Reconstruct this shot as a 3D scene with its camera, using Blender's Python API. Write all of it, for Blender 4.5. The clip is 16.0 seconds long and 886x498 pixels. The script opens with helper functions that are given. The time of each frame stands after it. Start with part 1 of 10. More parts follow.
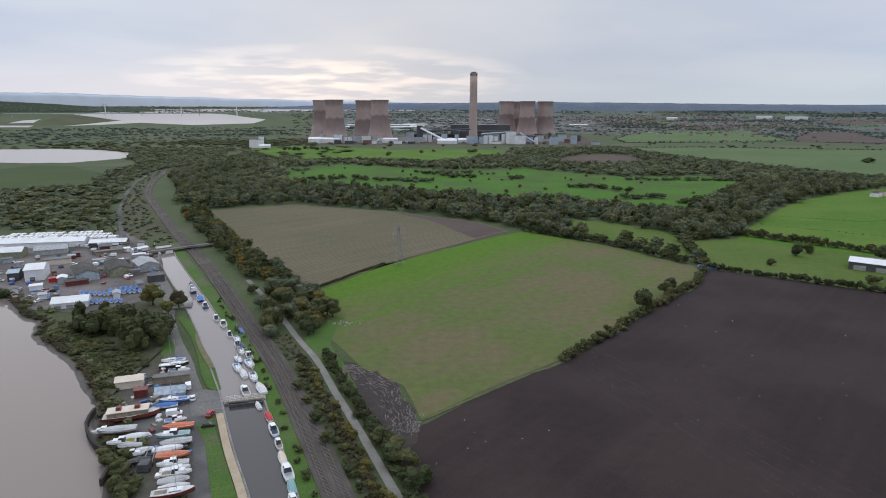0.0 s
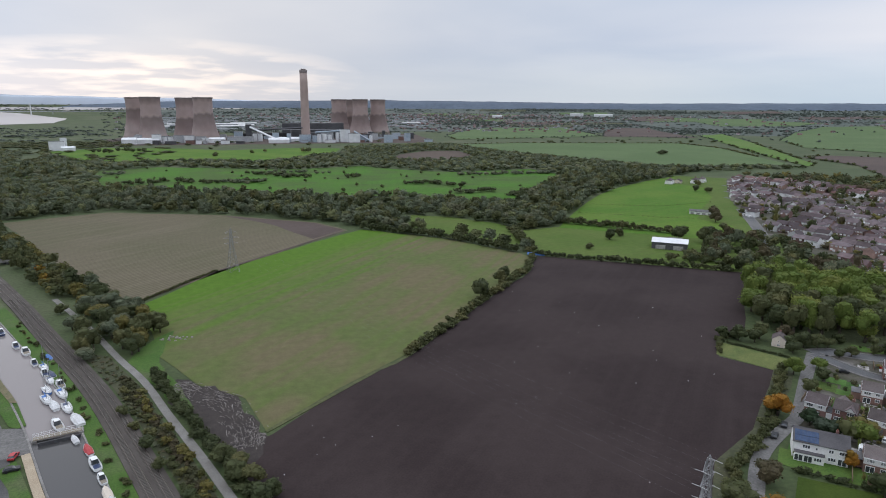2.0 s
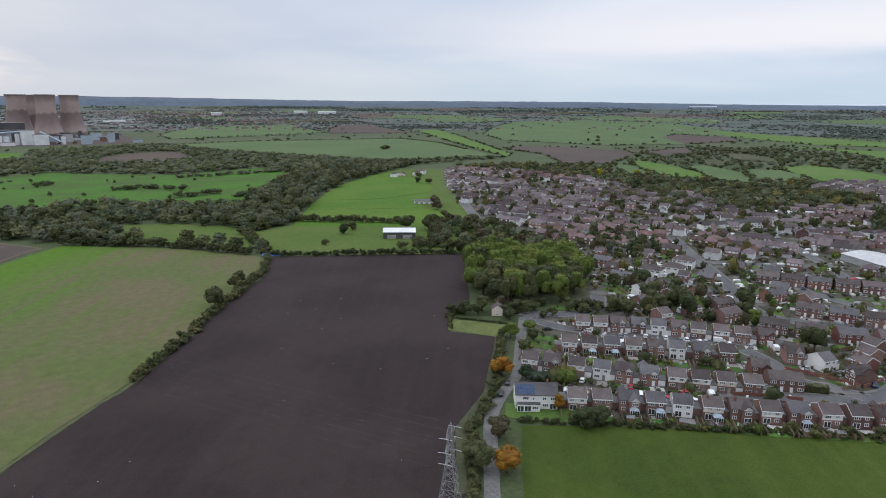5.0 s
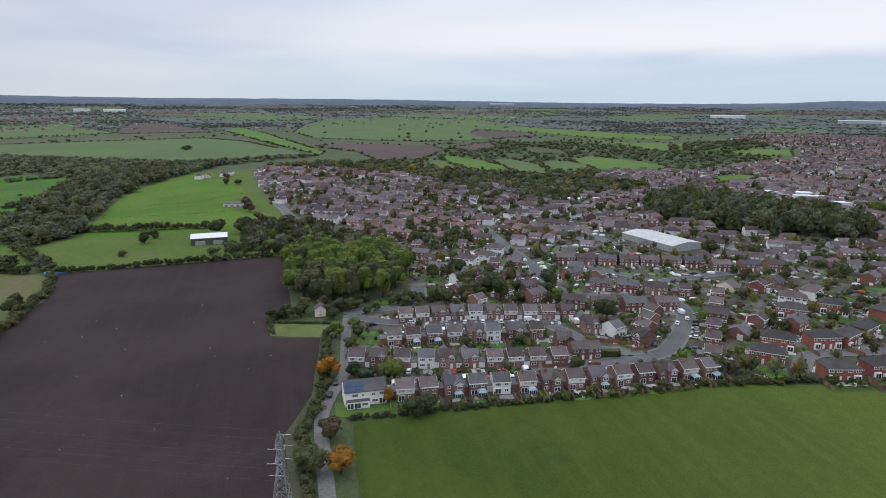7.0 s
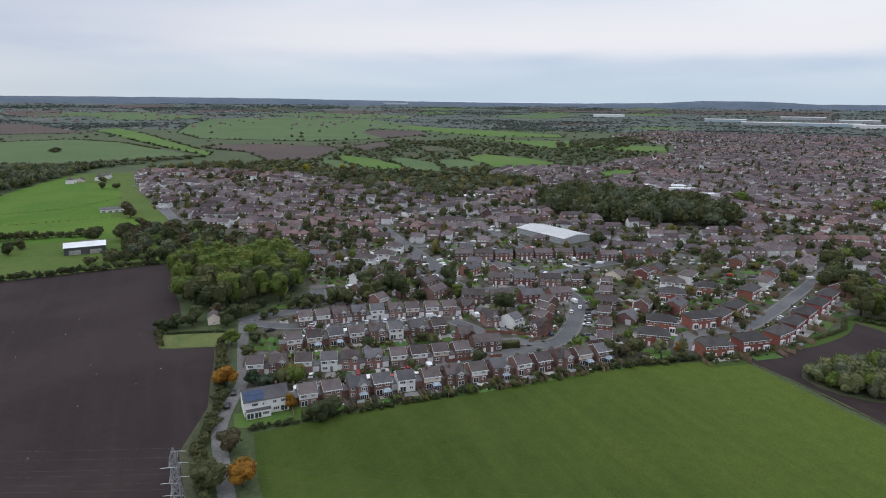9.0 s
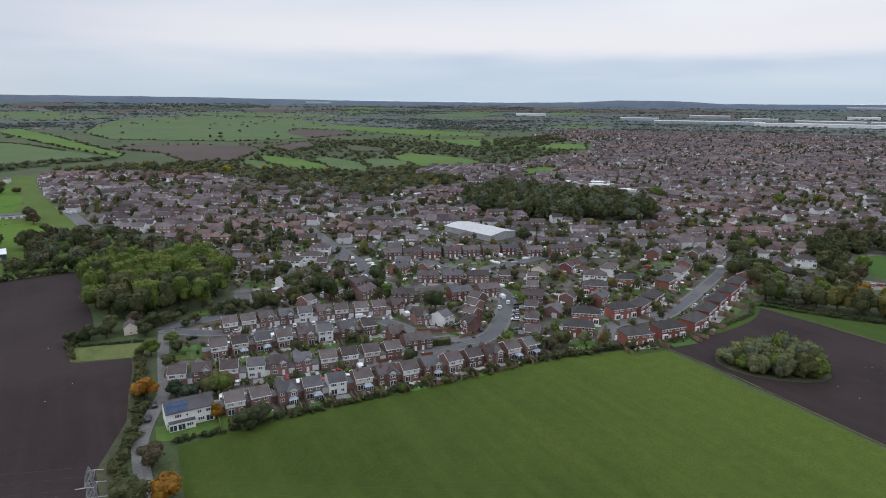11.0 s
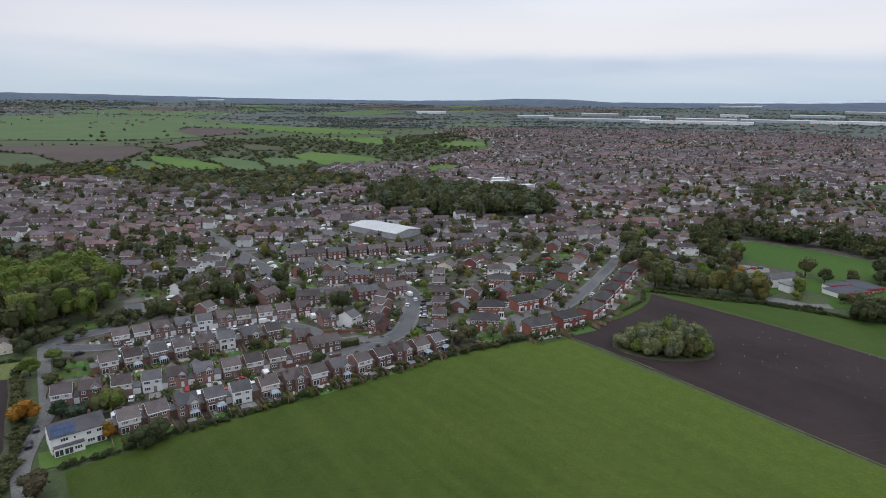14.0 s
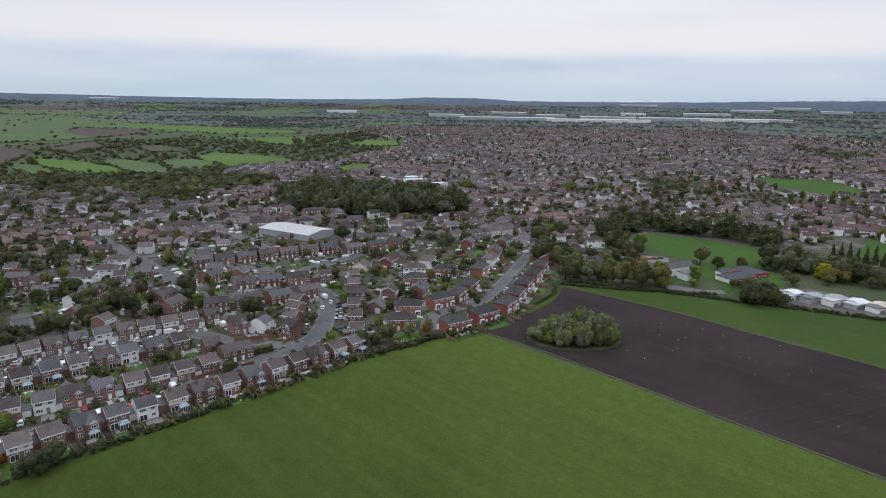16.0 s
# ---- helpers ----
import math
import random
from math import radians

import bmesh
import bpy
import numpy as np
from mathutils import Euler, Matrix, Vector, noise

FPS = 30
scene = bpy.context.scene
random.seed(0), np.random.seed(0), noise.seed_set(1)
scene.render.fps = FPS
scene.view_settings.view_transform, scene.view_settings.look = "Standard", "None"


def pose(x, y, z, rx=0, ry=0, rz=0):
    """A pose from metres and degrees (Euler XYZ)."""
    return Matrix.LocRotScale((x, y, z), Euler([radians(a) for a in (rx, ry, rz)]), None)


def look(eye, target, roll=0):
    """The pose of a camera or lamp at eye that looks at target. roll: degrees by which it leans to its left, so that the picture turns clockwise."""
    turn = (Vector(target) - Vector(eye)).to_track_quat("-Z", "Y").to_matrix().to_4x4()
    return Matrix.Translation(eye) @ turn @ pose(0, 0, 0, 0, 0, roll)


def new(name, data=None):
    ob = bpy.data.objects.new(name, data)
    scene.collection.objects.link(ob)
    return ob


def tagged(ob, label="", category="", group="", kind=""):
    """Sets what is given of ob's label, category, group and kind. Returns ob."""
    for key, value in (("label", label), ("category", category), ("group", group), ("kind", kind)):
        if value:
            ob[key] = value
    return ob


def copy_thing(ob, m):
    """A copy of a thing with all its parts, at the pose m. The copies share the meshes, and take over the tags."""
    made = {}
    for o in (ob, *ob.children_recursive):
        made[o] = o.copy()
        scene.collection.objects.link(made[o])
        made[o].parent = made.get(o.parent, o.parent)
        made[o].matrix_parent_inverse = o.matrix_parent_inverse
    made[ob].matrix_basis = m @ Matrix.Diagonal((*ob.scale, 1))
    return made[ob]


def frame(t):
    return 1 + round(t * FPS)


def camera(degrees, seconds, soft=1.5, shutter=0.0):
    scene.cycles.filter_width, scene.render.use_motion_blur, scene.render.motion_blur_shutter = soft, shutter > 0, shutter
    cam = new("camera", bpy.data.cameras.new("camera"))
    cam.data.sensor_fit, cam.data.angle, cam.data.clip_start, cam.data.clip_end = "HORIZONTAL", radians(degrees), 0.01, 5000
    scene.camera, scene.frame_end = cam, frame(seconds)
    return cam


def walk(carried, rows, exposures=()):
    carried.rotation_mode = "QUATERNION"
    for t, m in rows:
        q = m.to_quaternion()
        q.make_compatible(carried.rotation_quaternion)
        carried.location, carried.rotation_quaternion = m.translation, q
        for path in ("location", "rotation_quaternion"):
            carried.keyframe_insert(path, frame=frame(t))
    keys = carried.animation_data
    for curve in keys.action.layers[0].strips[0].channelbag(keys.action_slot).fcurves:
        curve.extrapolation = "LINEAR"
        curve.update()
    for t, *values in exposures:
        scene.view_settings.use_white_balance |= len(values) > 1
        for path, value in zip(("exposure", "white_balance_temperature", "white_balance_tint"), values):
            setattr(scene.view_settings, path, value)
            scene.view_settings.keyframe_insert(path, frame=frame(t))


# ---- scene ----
# The drone hovers about 100 m up and turns to its right.
cam = camera(71.1, 16.0, soft=1.0)
# seconds, x, y, z, heading (clockwise from +y), pitch, lean to the left
ROWS = [
    (0.0, 0.00, 0.00, 100.00, -1.57, -12.90, 0.15),
    (0.5, 0.15, 0.34, 99.87, 2.75, -12.92, 0.16),
    (1.0, 0.32, 0.67, 99.74, 6.40, -12.95, 0.18),
    (1.5, 0.50, 0.97, 99.63, 9.91, -12.98, 0.20),
    (2.0, 0.72, 1.21, 99.53, 13.42, -13.01, 0.22),
    (2.5, 0.96, 1.42, 99.44, 17.37, -12.99, 0.24),
    (3.0, 1.20, 1.55, 99.34, 21.46, -13.03, 0.27),
    (3.5, 1.41, 1.63, 99.25, 25.54, -13.06, 0.30),
    (4.0, 1.61, 1.65, 99.16, 29.62, -13.07, 0.34),
    (6.5, 1.79, 1.66, 99.03, 50.75, -13.23, 0.39),
    (7.0, 1.95, 1.73, 98.87, 54.98, -13.23, 0.43),
    (7.5, 2.08, 1.85, 98.70, 59.22, -13.22, 0.46),
    (8.0, 2.19, 1.99, 98.54, 62.50, -13.21, 0.48),
    (8.5, 2.29, 2.13, 98.40, 63.37, -13.23, 0.51),
    (9.0, 2.38, 2.26, 98.28, 64.54, -13.21, 0.55),
    (9.5, 2.45, 2.37, 98.17, 66.60, -13.21, 0.59),
    (12.0, 2.49, 2.46, 98.08, 73.99, -13.25, 0.64),
    (12.5, 2.53, 2.54, 98.05, 75.53, -13.27, 0.68),
    (13.0, 2.59, 2.60, 98.06, 77.13, -13.28, 0.70),
    (13.5, 2.68, 2.62, 98.11, 78.73, -13.30, 0.73),
    (14.0, 2.78, 2.60, 98.15, 80.31, -13.31, 0.75),
    (14.5, 2.92, 2.56, 98.20, 81.88, -13.32, 0.77),
    (15.0, 3.06, 2.48, 98.23, 83.48, -13.32, 0.77),
    (15.5, 3.22, 2.36, 98.26, 85.70, -13.34, 0.79),
    (16.0, 3.40, 2.20, 98.27, 88.30, -13.32, 0.79),
]


def aim(x, y, z, heading, pitch, lean):
    h, p = radians(heading), radians(pitch)
    way = Vector((math.sin(h) * math.cos(p), math.cos(h) * math.cos(p), math.sin(p)))
    eye = Vector((x, y, z))
    return look(eye, eye + way * 100.0, lean)


walk(cam, [(t, aim(*row)) for t, *row in ROWS], [(0.0, -0.03), (1.5, 0.04), (3.5, 0.10), (6.5, 0.14), (7.5, 0.06), (9.0, 0.02), (16.0, 0.0)])

# ---- world and sun ----
SUN_AZ, SUN_EL = -11.0, 13.0     # heading and height of the veiled sun, degrees


def build_world():
    world = bpy.data.worlds.new("overcast_sky")
    scene.world = world
    world.use_nodes = True
    nt = world.node_tree
    nt.nodes.clear()
    N = nt.nodes.new
    L = nt.links.new
    out, bg = N("ShaderNodeOutputWorld"), N("ShaderNodeBackground")
    sky = N("ShaderNodeTexSky")
    sky.sky_type = "NISHITA"
    sky.sun_disc = False
    sky.sun_elevation = radians(SUN_EL)
    sky.sun_rotation = radians(SUN_AZ)
    sky.dust_density = 2.0
    tc = N("ShaderNodeTexCoord")
    sep = N("ShaderNodeSeparateXYZ")
    L(tc.outputs["Generated"], sep.inputs[0])

    def math_node(op, a, b=None, clamp=False):
        n = N("ShaderNodeMath")
        n.operation = op
        n.use_clamp = clamp
        for i, v in enumerate((a, b)):
            if v is None:
                continue
            if isinstance(v, (int, float)):
                n.inputs[i].default_value = v
            else:
                L(v, n.inputs[i])
        return n.outputs[0]

    # the cloud deck: a flat layer overhead, so that its streaks close up towards the horizon
    zz = math_node("ADD", math_node("MAXIMUM", sep.outputs[2], 0.0), 0.10)
    u = math_node("DIVIDE", sep.outputs[0], zz)
    v = math_node("DIVIDE", sep.outputs[1], zz)
    comb = N("ShaderNodeCombineXYZ")
    L(u, comb.inputs[0])
    L(v, comb.inputs[1])
    n1 = N("ShaderNodeTexNoise")
    n1.inputs["Scale"].default_value = 0.36
    n1.inputs["Detail"].default_value = 5.0
    n1.inputs["Roughness"].default_value = 0.44
    n1.inputs["Distortion"].default_value = 0.3
    L(comb.outputs[0], n1.inputs["Vector"])
    deck = N("ShaderNodeValToRGB")
    deck.color_ramp.elements[0].position = 0.30
    deck.color_ramp.elements[0].color = (0.455, 0.54, 0.69, 1)
    deck.color_ramp.elements[1].position = 0.68
    deck.color_ramp.elements[1].color = (0.74, 0.765, 0.83, 1)
    L(n1.outputs["Fac"], deck.inputs[0])
    # paler, bluer band low down where the deck thins
    low = N("ShaderNodeMapRange")
    low.interpolation_type = "SMOOTHSTEP"
    low.inputs["From Min"].default_value = 0.0
    low.inputs["From Max"].default_value = 0.105
    low.inputs["To Min"].default_value = 0.9
    low.inputs["To Max"].default_value = 0.0
    L(sep.outputs[2], low.inputs["Value"])
    mixlow = N("ShaderNodeMix")
    mixlow.data_type = "RGBA"
    L(low.outputs[0], mixlow.inputs["Factor"])
    L(deck.outputs[0], mixlow.inputs["A"])
    # the low band is pinkish white in the west and clear pale blue in the east
    side = N("ShaderNodeMapRange")
    side.interpolation_type = "SMOOTHSTEP"
    side.inputs["From Min"].default_value, side.inputs["From Max"].default_value = -0.35, 0.97
    L(sep.outputs[0], side.inputs["Value"])
    tint = N("ShaderNodeValToRGB")
    tint.color_ramp.elements[0].position, tint.color_ramp.elements[0].color = 0.0, (0.71, 0.70, 0.76, 1)
    tint.color_ramp.elements[1].position, tint.color_ramp.elements[1].color = 1.0, (0.46, 0.565, 0.67, 1)
    west_tint = tint.color_ramp.elements.new(0.28)
    west_tint.color = (0.60, 0.655, 0.74, 1)
    mid_tint = tint.color_ramp.elements.new(0.72)
    mid_tint.color = (0.57, 0.635, 0.70, 1)
    L(side.outputs[0], tint.inputs[0])
    L(tint.outputs[0], mixlow.inputs["B"])
    # a bright streak of thinner cloud above the low band, mostly in the east
    def ramp_node(src, lo, hi, a, b):
        n = N("ShaderNodeMapRange")
        n.interpolation_type = "SMOOTHSTEP"
        n.inputs["From Min"].default_value, n.inputs["From Max"].default_value = lo, hi
        n.inputs["To Min"].default_value, n.inputs["To Max"].default_value = a, b
        L(src, n.inputs["Value"])
        return n.outputs[0]

    wavy = math_node("MULTIPLY_ADD", n1.outputs["Fac"], 0.05)
    wavy.node.inputs[2].default_value = -0.025
    height = math_node("ADD", sep.outputs[2], wavy)
    streak = math_node("MULTIPLY", ramp_node(height, 0.055, 0.085, 0.0, 1.0), ramp_node(height, 0.10, 0.165, 1.0, 0.0))
    streak = math_node("MULTIPLY", streak, ramp_node(sep.outputs[0], 0.35, 0.95, 0.12, 0.95))
    mixstreak = N("ShaderNodeMix")
    mixstreak.data_type = "RGBA"
    L(streak, mixstreak.inputs["Factor"])
    L(mixlow.outputs["Result"], mixstreak.inputs["A"])
    mixstreak.inputs["B"].default_value = (0.755, 0.755, 0.80, 1)
    # the break in the cloud round the low sun
    d = Vector((math.sin(radians(SUN_AZ)) * math.cos(radians(2.4)), math.cos(radians(SUN_AZ)) * math.cos(radians(2.4)), math.sin(radians(2.4))))
    squash = N("ShaderNodeVectorMath")
    squash.operation = "SUBTRACT"
    L(tc.outputs["Generated"], squash.inputs[0])
    squash.inputs[1].default_value = d
    wide = N("ShaderNodeVectorMath")
    wide.operation = "MULTIPLY"
    L(squash.outputs[0], wide.inputs[0])
    wide.inputs[1].default_value = (3.3, 3.3, 19.0)
    length = N("ShaderNodeVectorMath")
    length.operation = "LENGTH"
    L(wide.outputs[0], length.inputs[0])
    n2 = N("ShaderNodeTexNoise")
    n2.inputs["Scale"].default_value = 1.3
    n2.inputs["Detail"].default_value = 6.0
    L(comb.outputs[0], n2.inputs["Vector"])
    glow = math_node("SUBTRACT", 1.0, length.outputs["Value"], True)
    ragged = N("ShaderNodeMapRange")
    ragged.interpolation_type = "SMOOTHSTEP"
    ragged.inputs["From Min"].default_value = 0.42
    ragged.inputs["From Max"].default_value = 0.62
    L(n2.outputs["Fac"], ragged.inputs["Value"])
    fac = math_node("MULTIPLY", math_node("POWER", glow, 0.7), math_node("ADD", math_node("MULTIPLY", ragged.outputs[0], 1.0), 0.12), True)
    mixsun = N("ShaderNodeMix")
    mixsun.data_type = "RGBA"
    L(fac, mixsun.inputs["Factor"])
    L(mixstreak.outputs["Result"], mixsun.inputs["A"])
    mixsun.inputs["B"].default_value = (1.10, 1.0, 0.95, 1)
    # an overcast sky is brightest overhead
    up = N("ShaderNodeMapRange")
    up.interpolation_type = "SMOOTHSTEP"
    up.inputs["From Min"].default_value, up.inputs["From Max"].default_value = 0.22, 0.95
    up.inputs["To Min"].default_value, up.inputs["To Max"].default_value = 1.0, 2.02
    L(sep.outputs[2], up.inputs["Value"])
    over = N("ShaderNodeVectorMath")
    over.operation = "SCALE"
    L(mixsun.outputs["Result"], over.inputs[0])
    # the cloud is thinner and whiter towards the east
    east = N("ShaderNodeMapRange")
    east.interpolation_type = "SMOOTHSTEP"
    east.inputs["From Min"].default_value, east.inputs["From Max"].default_value = 0.0, 1.0
    east.inputs["To Min"].default_value, east.inputs["To Max"].default_value = 0.92, 1.13
    L(sep.outputs[0], east.inputs["Value"])
    west = ramp_node(sep.outputs[0], -0.55, -0.05, 1.2, 1.0)
    L(math_node("MULTIPLY", math_node("MULTIPLY", up.outputs[0], east.outputs[0]), west), over.inputs["Scale"])
    # a little of the clear sky behind the cloud
    clear = N("ShaderNodeVectorMath")
    clear.operation = "SCALE"
    clear.inputs["Scale"].default_value = 0.05
    L(sky.outputs[0], clear.inputs[0])
    both = N("ShaderNodeMix")
    both.data_type = "RGBA"
    both.inputs["Factor"].default_value = 0.97
    L(clear.outputs[0], both.inputs["A"])
    L(over.outputs[0], both.inputs["B"])
    L(both.outputs["Result"], bg.inputs[0])
    bg.inputs[1].default_value = 1.0
    L(bg.outputs[0], out.inputs[0])


build_world()
lamp = bpy.data.lights.new("sun", "SUN")
lamp.energy, lamp.angle, lamp.color = 0.6, radians(80), (1.0, 0.93, 0.85)
sun = new("sun", lamp)
_a, _e = radians(SUN_AZ), radians(SUN_EL + 30)
sun.matrix_world = look((math.sin(_a) * math.cos(_e) * 500, math.cos(_a) * math.cos(_e) * 500, math.sin(_e) * 500), (0, 0, 0))
# ---- materials ----
def mat(name, a, b, scale=0.3, rough=0.9, fine=6.0, bump=0.3, metal=0.0, c=None, per="", spec=0.3, detail=5.0, dist=0.02, amount=1.0, lo_hi=(0.78, 1.25), hue=0.015):
    """Two-scale noise between colours a and b (and c in patches); per: 'object' or 'island' shifts each piece a little."""
    m = bpy.data.materials.new(name)
    m.use_nodes = True
    nt = m.node_tree
    N, L = nt.nodes.new, nt.links.new
    bsdf = nt.nodes["Principled BSDF"]
    bsdf.inputs["Roughness"].default_value = rough
    bsdf.inputs["Metallic"].default_value = metal
    bsdf.inputs["Specular IOR Level"].default_value = spec
    geo = N("ShaderNodeNewGeometry")
    n1, n2 = N("ShaderNodeTexNoise"), N("ShaderNodeTexNoise")
    n1.inputs["Scale"].default_value, n2.inputs["Scale"].default_value = scale, fine
    n1.inputs["Detail"].default_value, n2.inputs["Detail"].default_value = detail, 4.0
    L(geo.outputs["Position"], n1.inputs["Vector"])
    L(geo.outputs["Position"], n2.inputs["Vector"])
    r = N("ShaderNodeMapRange")
    r.inputs["From Min"].default_value, r.inputs["From Max"].default_value = 0.32, 0.68
    L(n1.outputs["Fac"], r.inputs["Value"])
    mx = N("ShaderNodeMix")
    mx.data_type = "RGBA"
    mx.inputs["A"].default_value, mx.inputs["B"].default_value = (*a, 1), (*b, 1)
    L(r.outputs[0], mx.inputs["Factor"])
    col = mx.outputs["Result"]
    if c:
        n3 = N("ShaderNodeTexNoise")
        n3.inputs["Scale"].default_value = scale * 0.37
        n3.inputs["Detail"].default_value = 3.0
        L(geo.outputs["Position"], n3.inputs["Vector"])
        r3 = N("ShaderNodeMapRange")
        r3.inputs["From Min"].default_value, r3.inputs["From Max"].default_value = 0.52, 0.66
        L(n3.outputs["Fac"], r3.inputs["Value"])
        m3 = N("ShaderNodeMix")
        m3.data_type = "RGBA"
        L(r3.outputs[0], m3.inputs["Factor"])
        L(col, m3.inputs["A"])
        m3.inputs["B"].default_value = (*c, 1)
        col = m3.outputs["Result"]
    hsv = N("ShaderNodeHueSaturation")
    L(col, hsv.inputs["Color"])
    grain = N("ShaderNodeMapRange")
    grain.inputs["From Min"].default_value, grain.inputs["From Max"].default_value = 0.3, 0.7
    grain.inputs["To Min"].default_value, grain.inputs["To Max"].default_value = 1.0 - 0.25 * amount, 1.0 + 0.25 * amount
    L(n2.outputs["Fac"], grain.inputs["Value"])
    val = grain.outputs[0]
    if per:
        src = N("ShaderNodeObjectInfo").outputs["Random"] if per == "object" else geo.outputs["Random Per Island"]
        pr = N("ShaderNodeMapRange")
        pr.inputs["To Min"].default_value, pr.inputs["To Max"].default_value = lo_hi[0], lo_hi[1]
        L(src, pr.inputs["Value"])
        mul = N("ShaderNodeMath")
        mul.operation = "MULTIPLY"
        L(val, mul.inputs[0])
        L(pr.outputs[0], mul.inputs[1])
        val = mul.outputs[0]
        hr = N("ShaderNodeMapRange")
        hr.inputs["To Min"].default_value, hr.inputs["To Max"].default_value = 0.5 - hue, 0.5 + hue
        frac = N("ShaderNodeMath")
        frac.operation = "FRACT"
        m7 = N("ShaderNodeMath")
        m7.operation = "MULTIPLY"
        m7.inputs[1].default_value = 7.31
        L(src, m7.inputs[0])
        L(m7.outputs[0], frac.inputs[0])
        L(frac.outputs[0], hr.inputs["Value"])
        L(hr.outputs[0], hsv.inputs["Hue"])
    L(val, hsv.inputs["Value"])
    L(hsv.outputs[0], bsdf.inputs["Base Color"])
    if bump:
        bp = N("ShaderNodeBump")
        bp.inputs["Strength"].default_value, bp.inputs["Distance"].default_value = bump, dist
        L(n2.outputs["Fac"], bp.inputs["Height"])
        L(bp.outputs[0], bsdf.inputs["Normal"])
    return m


def crop(name, a, b, c, angle, pitch, scale=0.012, bump=0.5, streak=0.5, rough=0.95, rows=1.0, band=None, grain=0.26, clump=0.09):
    """A worked field: drill rows or furrows along one direction, long streaks of growth and broad patches."""
    m = bpy.data.materials.new(name)
    m.use_nodes = True
    nt = m.node_tree
    N, L = nt.nodes.new, nt.links.new
    bsdf = nt.nodes["Principled BSDF"]
    bsdf.inputs["Roughness"].default_value = rough
    bsdf.inputs["Specular IOR Level"].default_value = 0.15
    geo = N("ShaderNodeNewGeometry")
    mp = N("ShaderNodeMapping")
    mp.vector_type = "TEXTURE"
    mp.inputs["Rotation"].default_value = (0, 0, radians(angle))
    L(geo.outputs["Position"], mp.inputs["Vector"])
    st = N("ShaderNodeMapping")
    st.inputs["Scale"].default_value = (0.05, 1.0, 1.0)
    L(mp.outputs[0], st.inputs["Vector"])
    broad, streaks, fine = N("ShaderNodeTexNoise"), N("ShaderNodeTexNoise"), N("ShaderNodeTexNoise")
    broad.inputs["Scale"].default_value, broad.inputs["Detail"].default_value = scale, 5.0
    streaks.inputs["Scale"].default_value, streaks.inputs["Detail"].default_value = 0.16, 6.0
    fine.inputs["Scale"].default_value, fine.inputs["Detail"].default_value = 1.6, 5.0
    L(geo.outputs["Position"], broad.inputs["Vector"])
    L(st.outputs[0], streaks.inputs["Vector"])
    L(geo.outputs["Position"], fine.inputs["Vector"])
    wave = N("ShaderNodeTexWave")
    wave.bands_direction = "Y"
    wave.inputs["Scale"].default_value = 0.314 / pitch
    wave.inputs["Distortion"].default_value = 0.8
    wave.inputs["Detail"].default_value = 2.0
    L(mp.outputs[0], wave.inputs["Vector"])

    def span(src, lo, hi):
        n = N("ShaderNodeMapRange")
        n.inputs["From Min"].default_value, n.inputs["From Max"].default_value = lo, hi
        L(src, n.inputs["Value"])
        return n.outputs[0]

    def mix(f, x, y):
        n = N("ShaderNodeMix")
        n.data_type = "RGBA"
        L(f, n.inputs["Factor"])
        for k, q in (("A", x), ("B", y)):
            if isinstance(q, tuple):
                n.inputs[k].default_value = (*q, 1)
            else:
                L(q, n.inputs[k])
        return n.outputs["Result"]

    col = mix(span(broad.outputs["Fac"], 0.42, 0.58), a, b)
    sm = N("ShaderNodeMath")
    sm.operation = "MULTIPLY"
    sm.inputs[1].default_value = streak
    L(span(streaks.outputs["Fac"], 0.45, 0.7), sm.inputs[0])
    col = mix(sm.outputs[0], col, c)
    if band:
        # a strip of stronger growth along one side of the field
        x0, y0, nx, ny, near, far, lush = band
        off = N("ShaderNodeVectorMath")
        off.operation = "SUBTRACT"
        off.inputs[1].default_value = (x0, y0, 0)
        L(geo.outputs["Position"], off.inputs[0])
        dot = N("ShaderNodeVectorMath")
        dot.operation = "DOT_PRODUCT"
        dot.inputs[1].default_value = (nx, ny, 0)
        L(off.outputs[0], dot.inputs[0])
        jit = N("ShaderNodeMath")
        jit.operation = "MULTIPLY_ADD"
        jit.inputs[1].default_value = -110.0
        L(streaks.outputs["Fac"], jit.inputs[0])
        L(dot.outputs["Value"], jit.inputs[2])
        col = mix(span(jit.outputs[0], far - 55, near - 55), col, lush)
    add = N("ShaderNodeMath")
    add.operation = "MULTIPLY_ADD"
    add.inputs[1].default_value = 0.35
    L(fine.outputs["Fac"], add.inputs[0])
    L(span(wave.outputs["Fac"], 0.0, 12.0 / rows), add.inputs[2])
    hsv = N("ShaderNodeHueSaturation")
    L(col, hsv.inputs["Color"])
    gm = N("ShaderNodeMapRange")
    gm.inputs["From Min"].default_value, gm.inputs["From Max"].default_value = 0.1, 0.34
    gm.inputs["To Min"].default_value, gm.inputs["To Max"].default_value = 1.0 - grain, 1.0 + grain
    L(add.outputs[0], gm.inputs["Value"])
    # tufts and thin places a few metres across
    tufts = N("ShaderNodeTexNoise")
    tufts.inputs["Scale"].default_value, tufts.inputs["Detail"].default_value, tufts.inputs["Roughness"].default_value = 0.24, 8.0, 0.66
    L(geo.outputs["Position"], tufts.inputs["Vector"])
    tm = N("ShaderNodeMapRange")
    tm.inputs["From Min"].default_value, tm.inputs["From Max"].default_value = 0.3, 0.7
    tm.inputs["To Min"].default_value, tm.inputs["To Max"].default_value = 1.0 - clump, 1.0 + clump
    L(tufts.outputs["Fac"], tm.inputs["Value"])
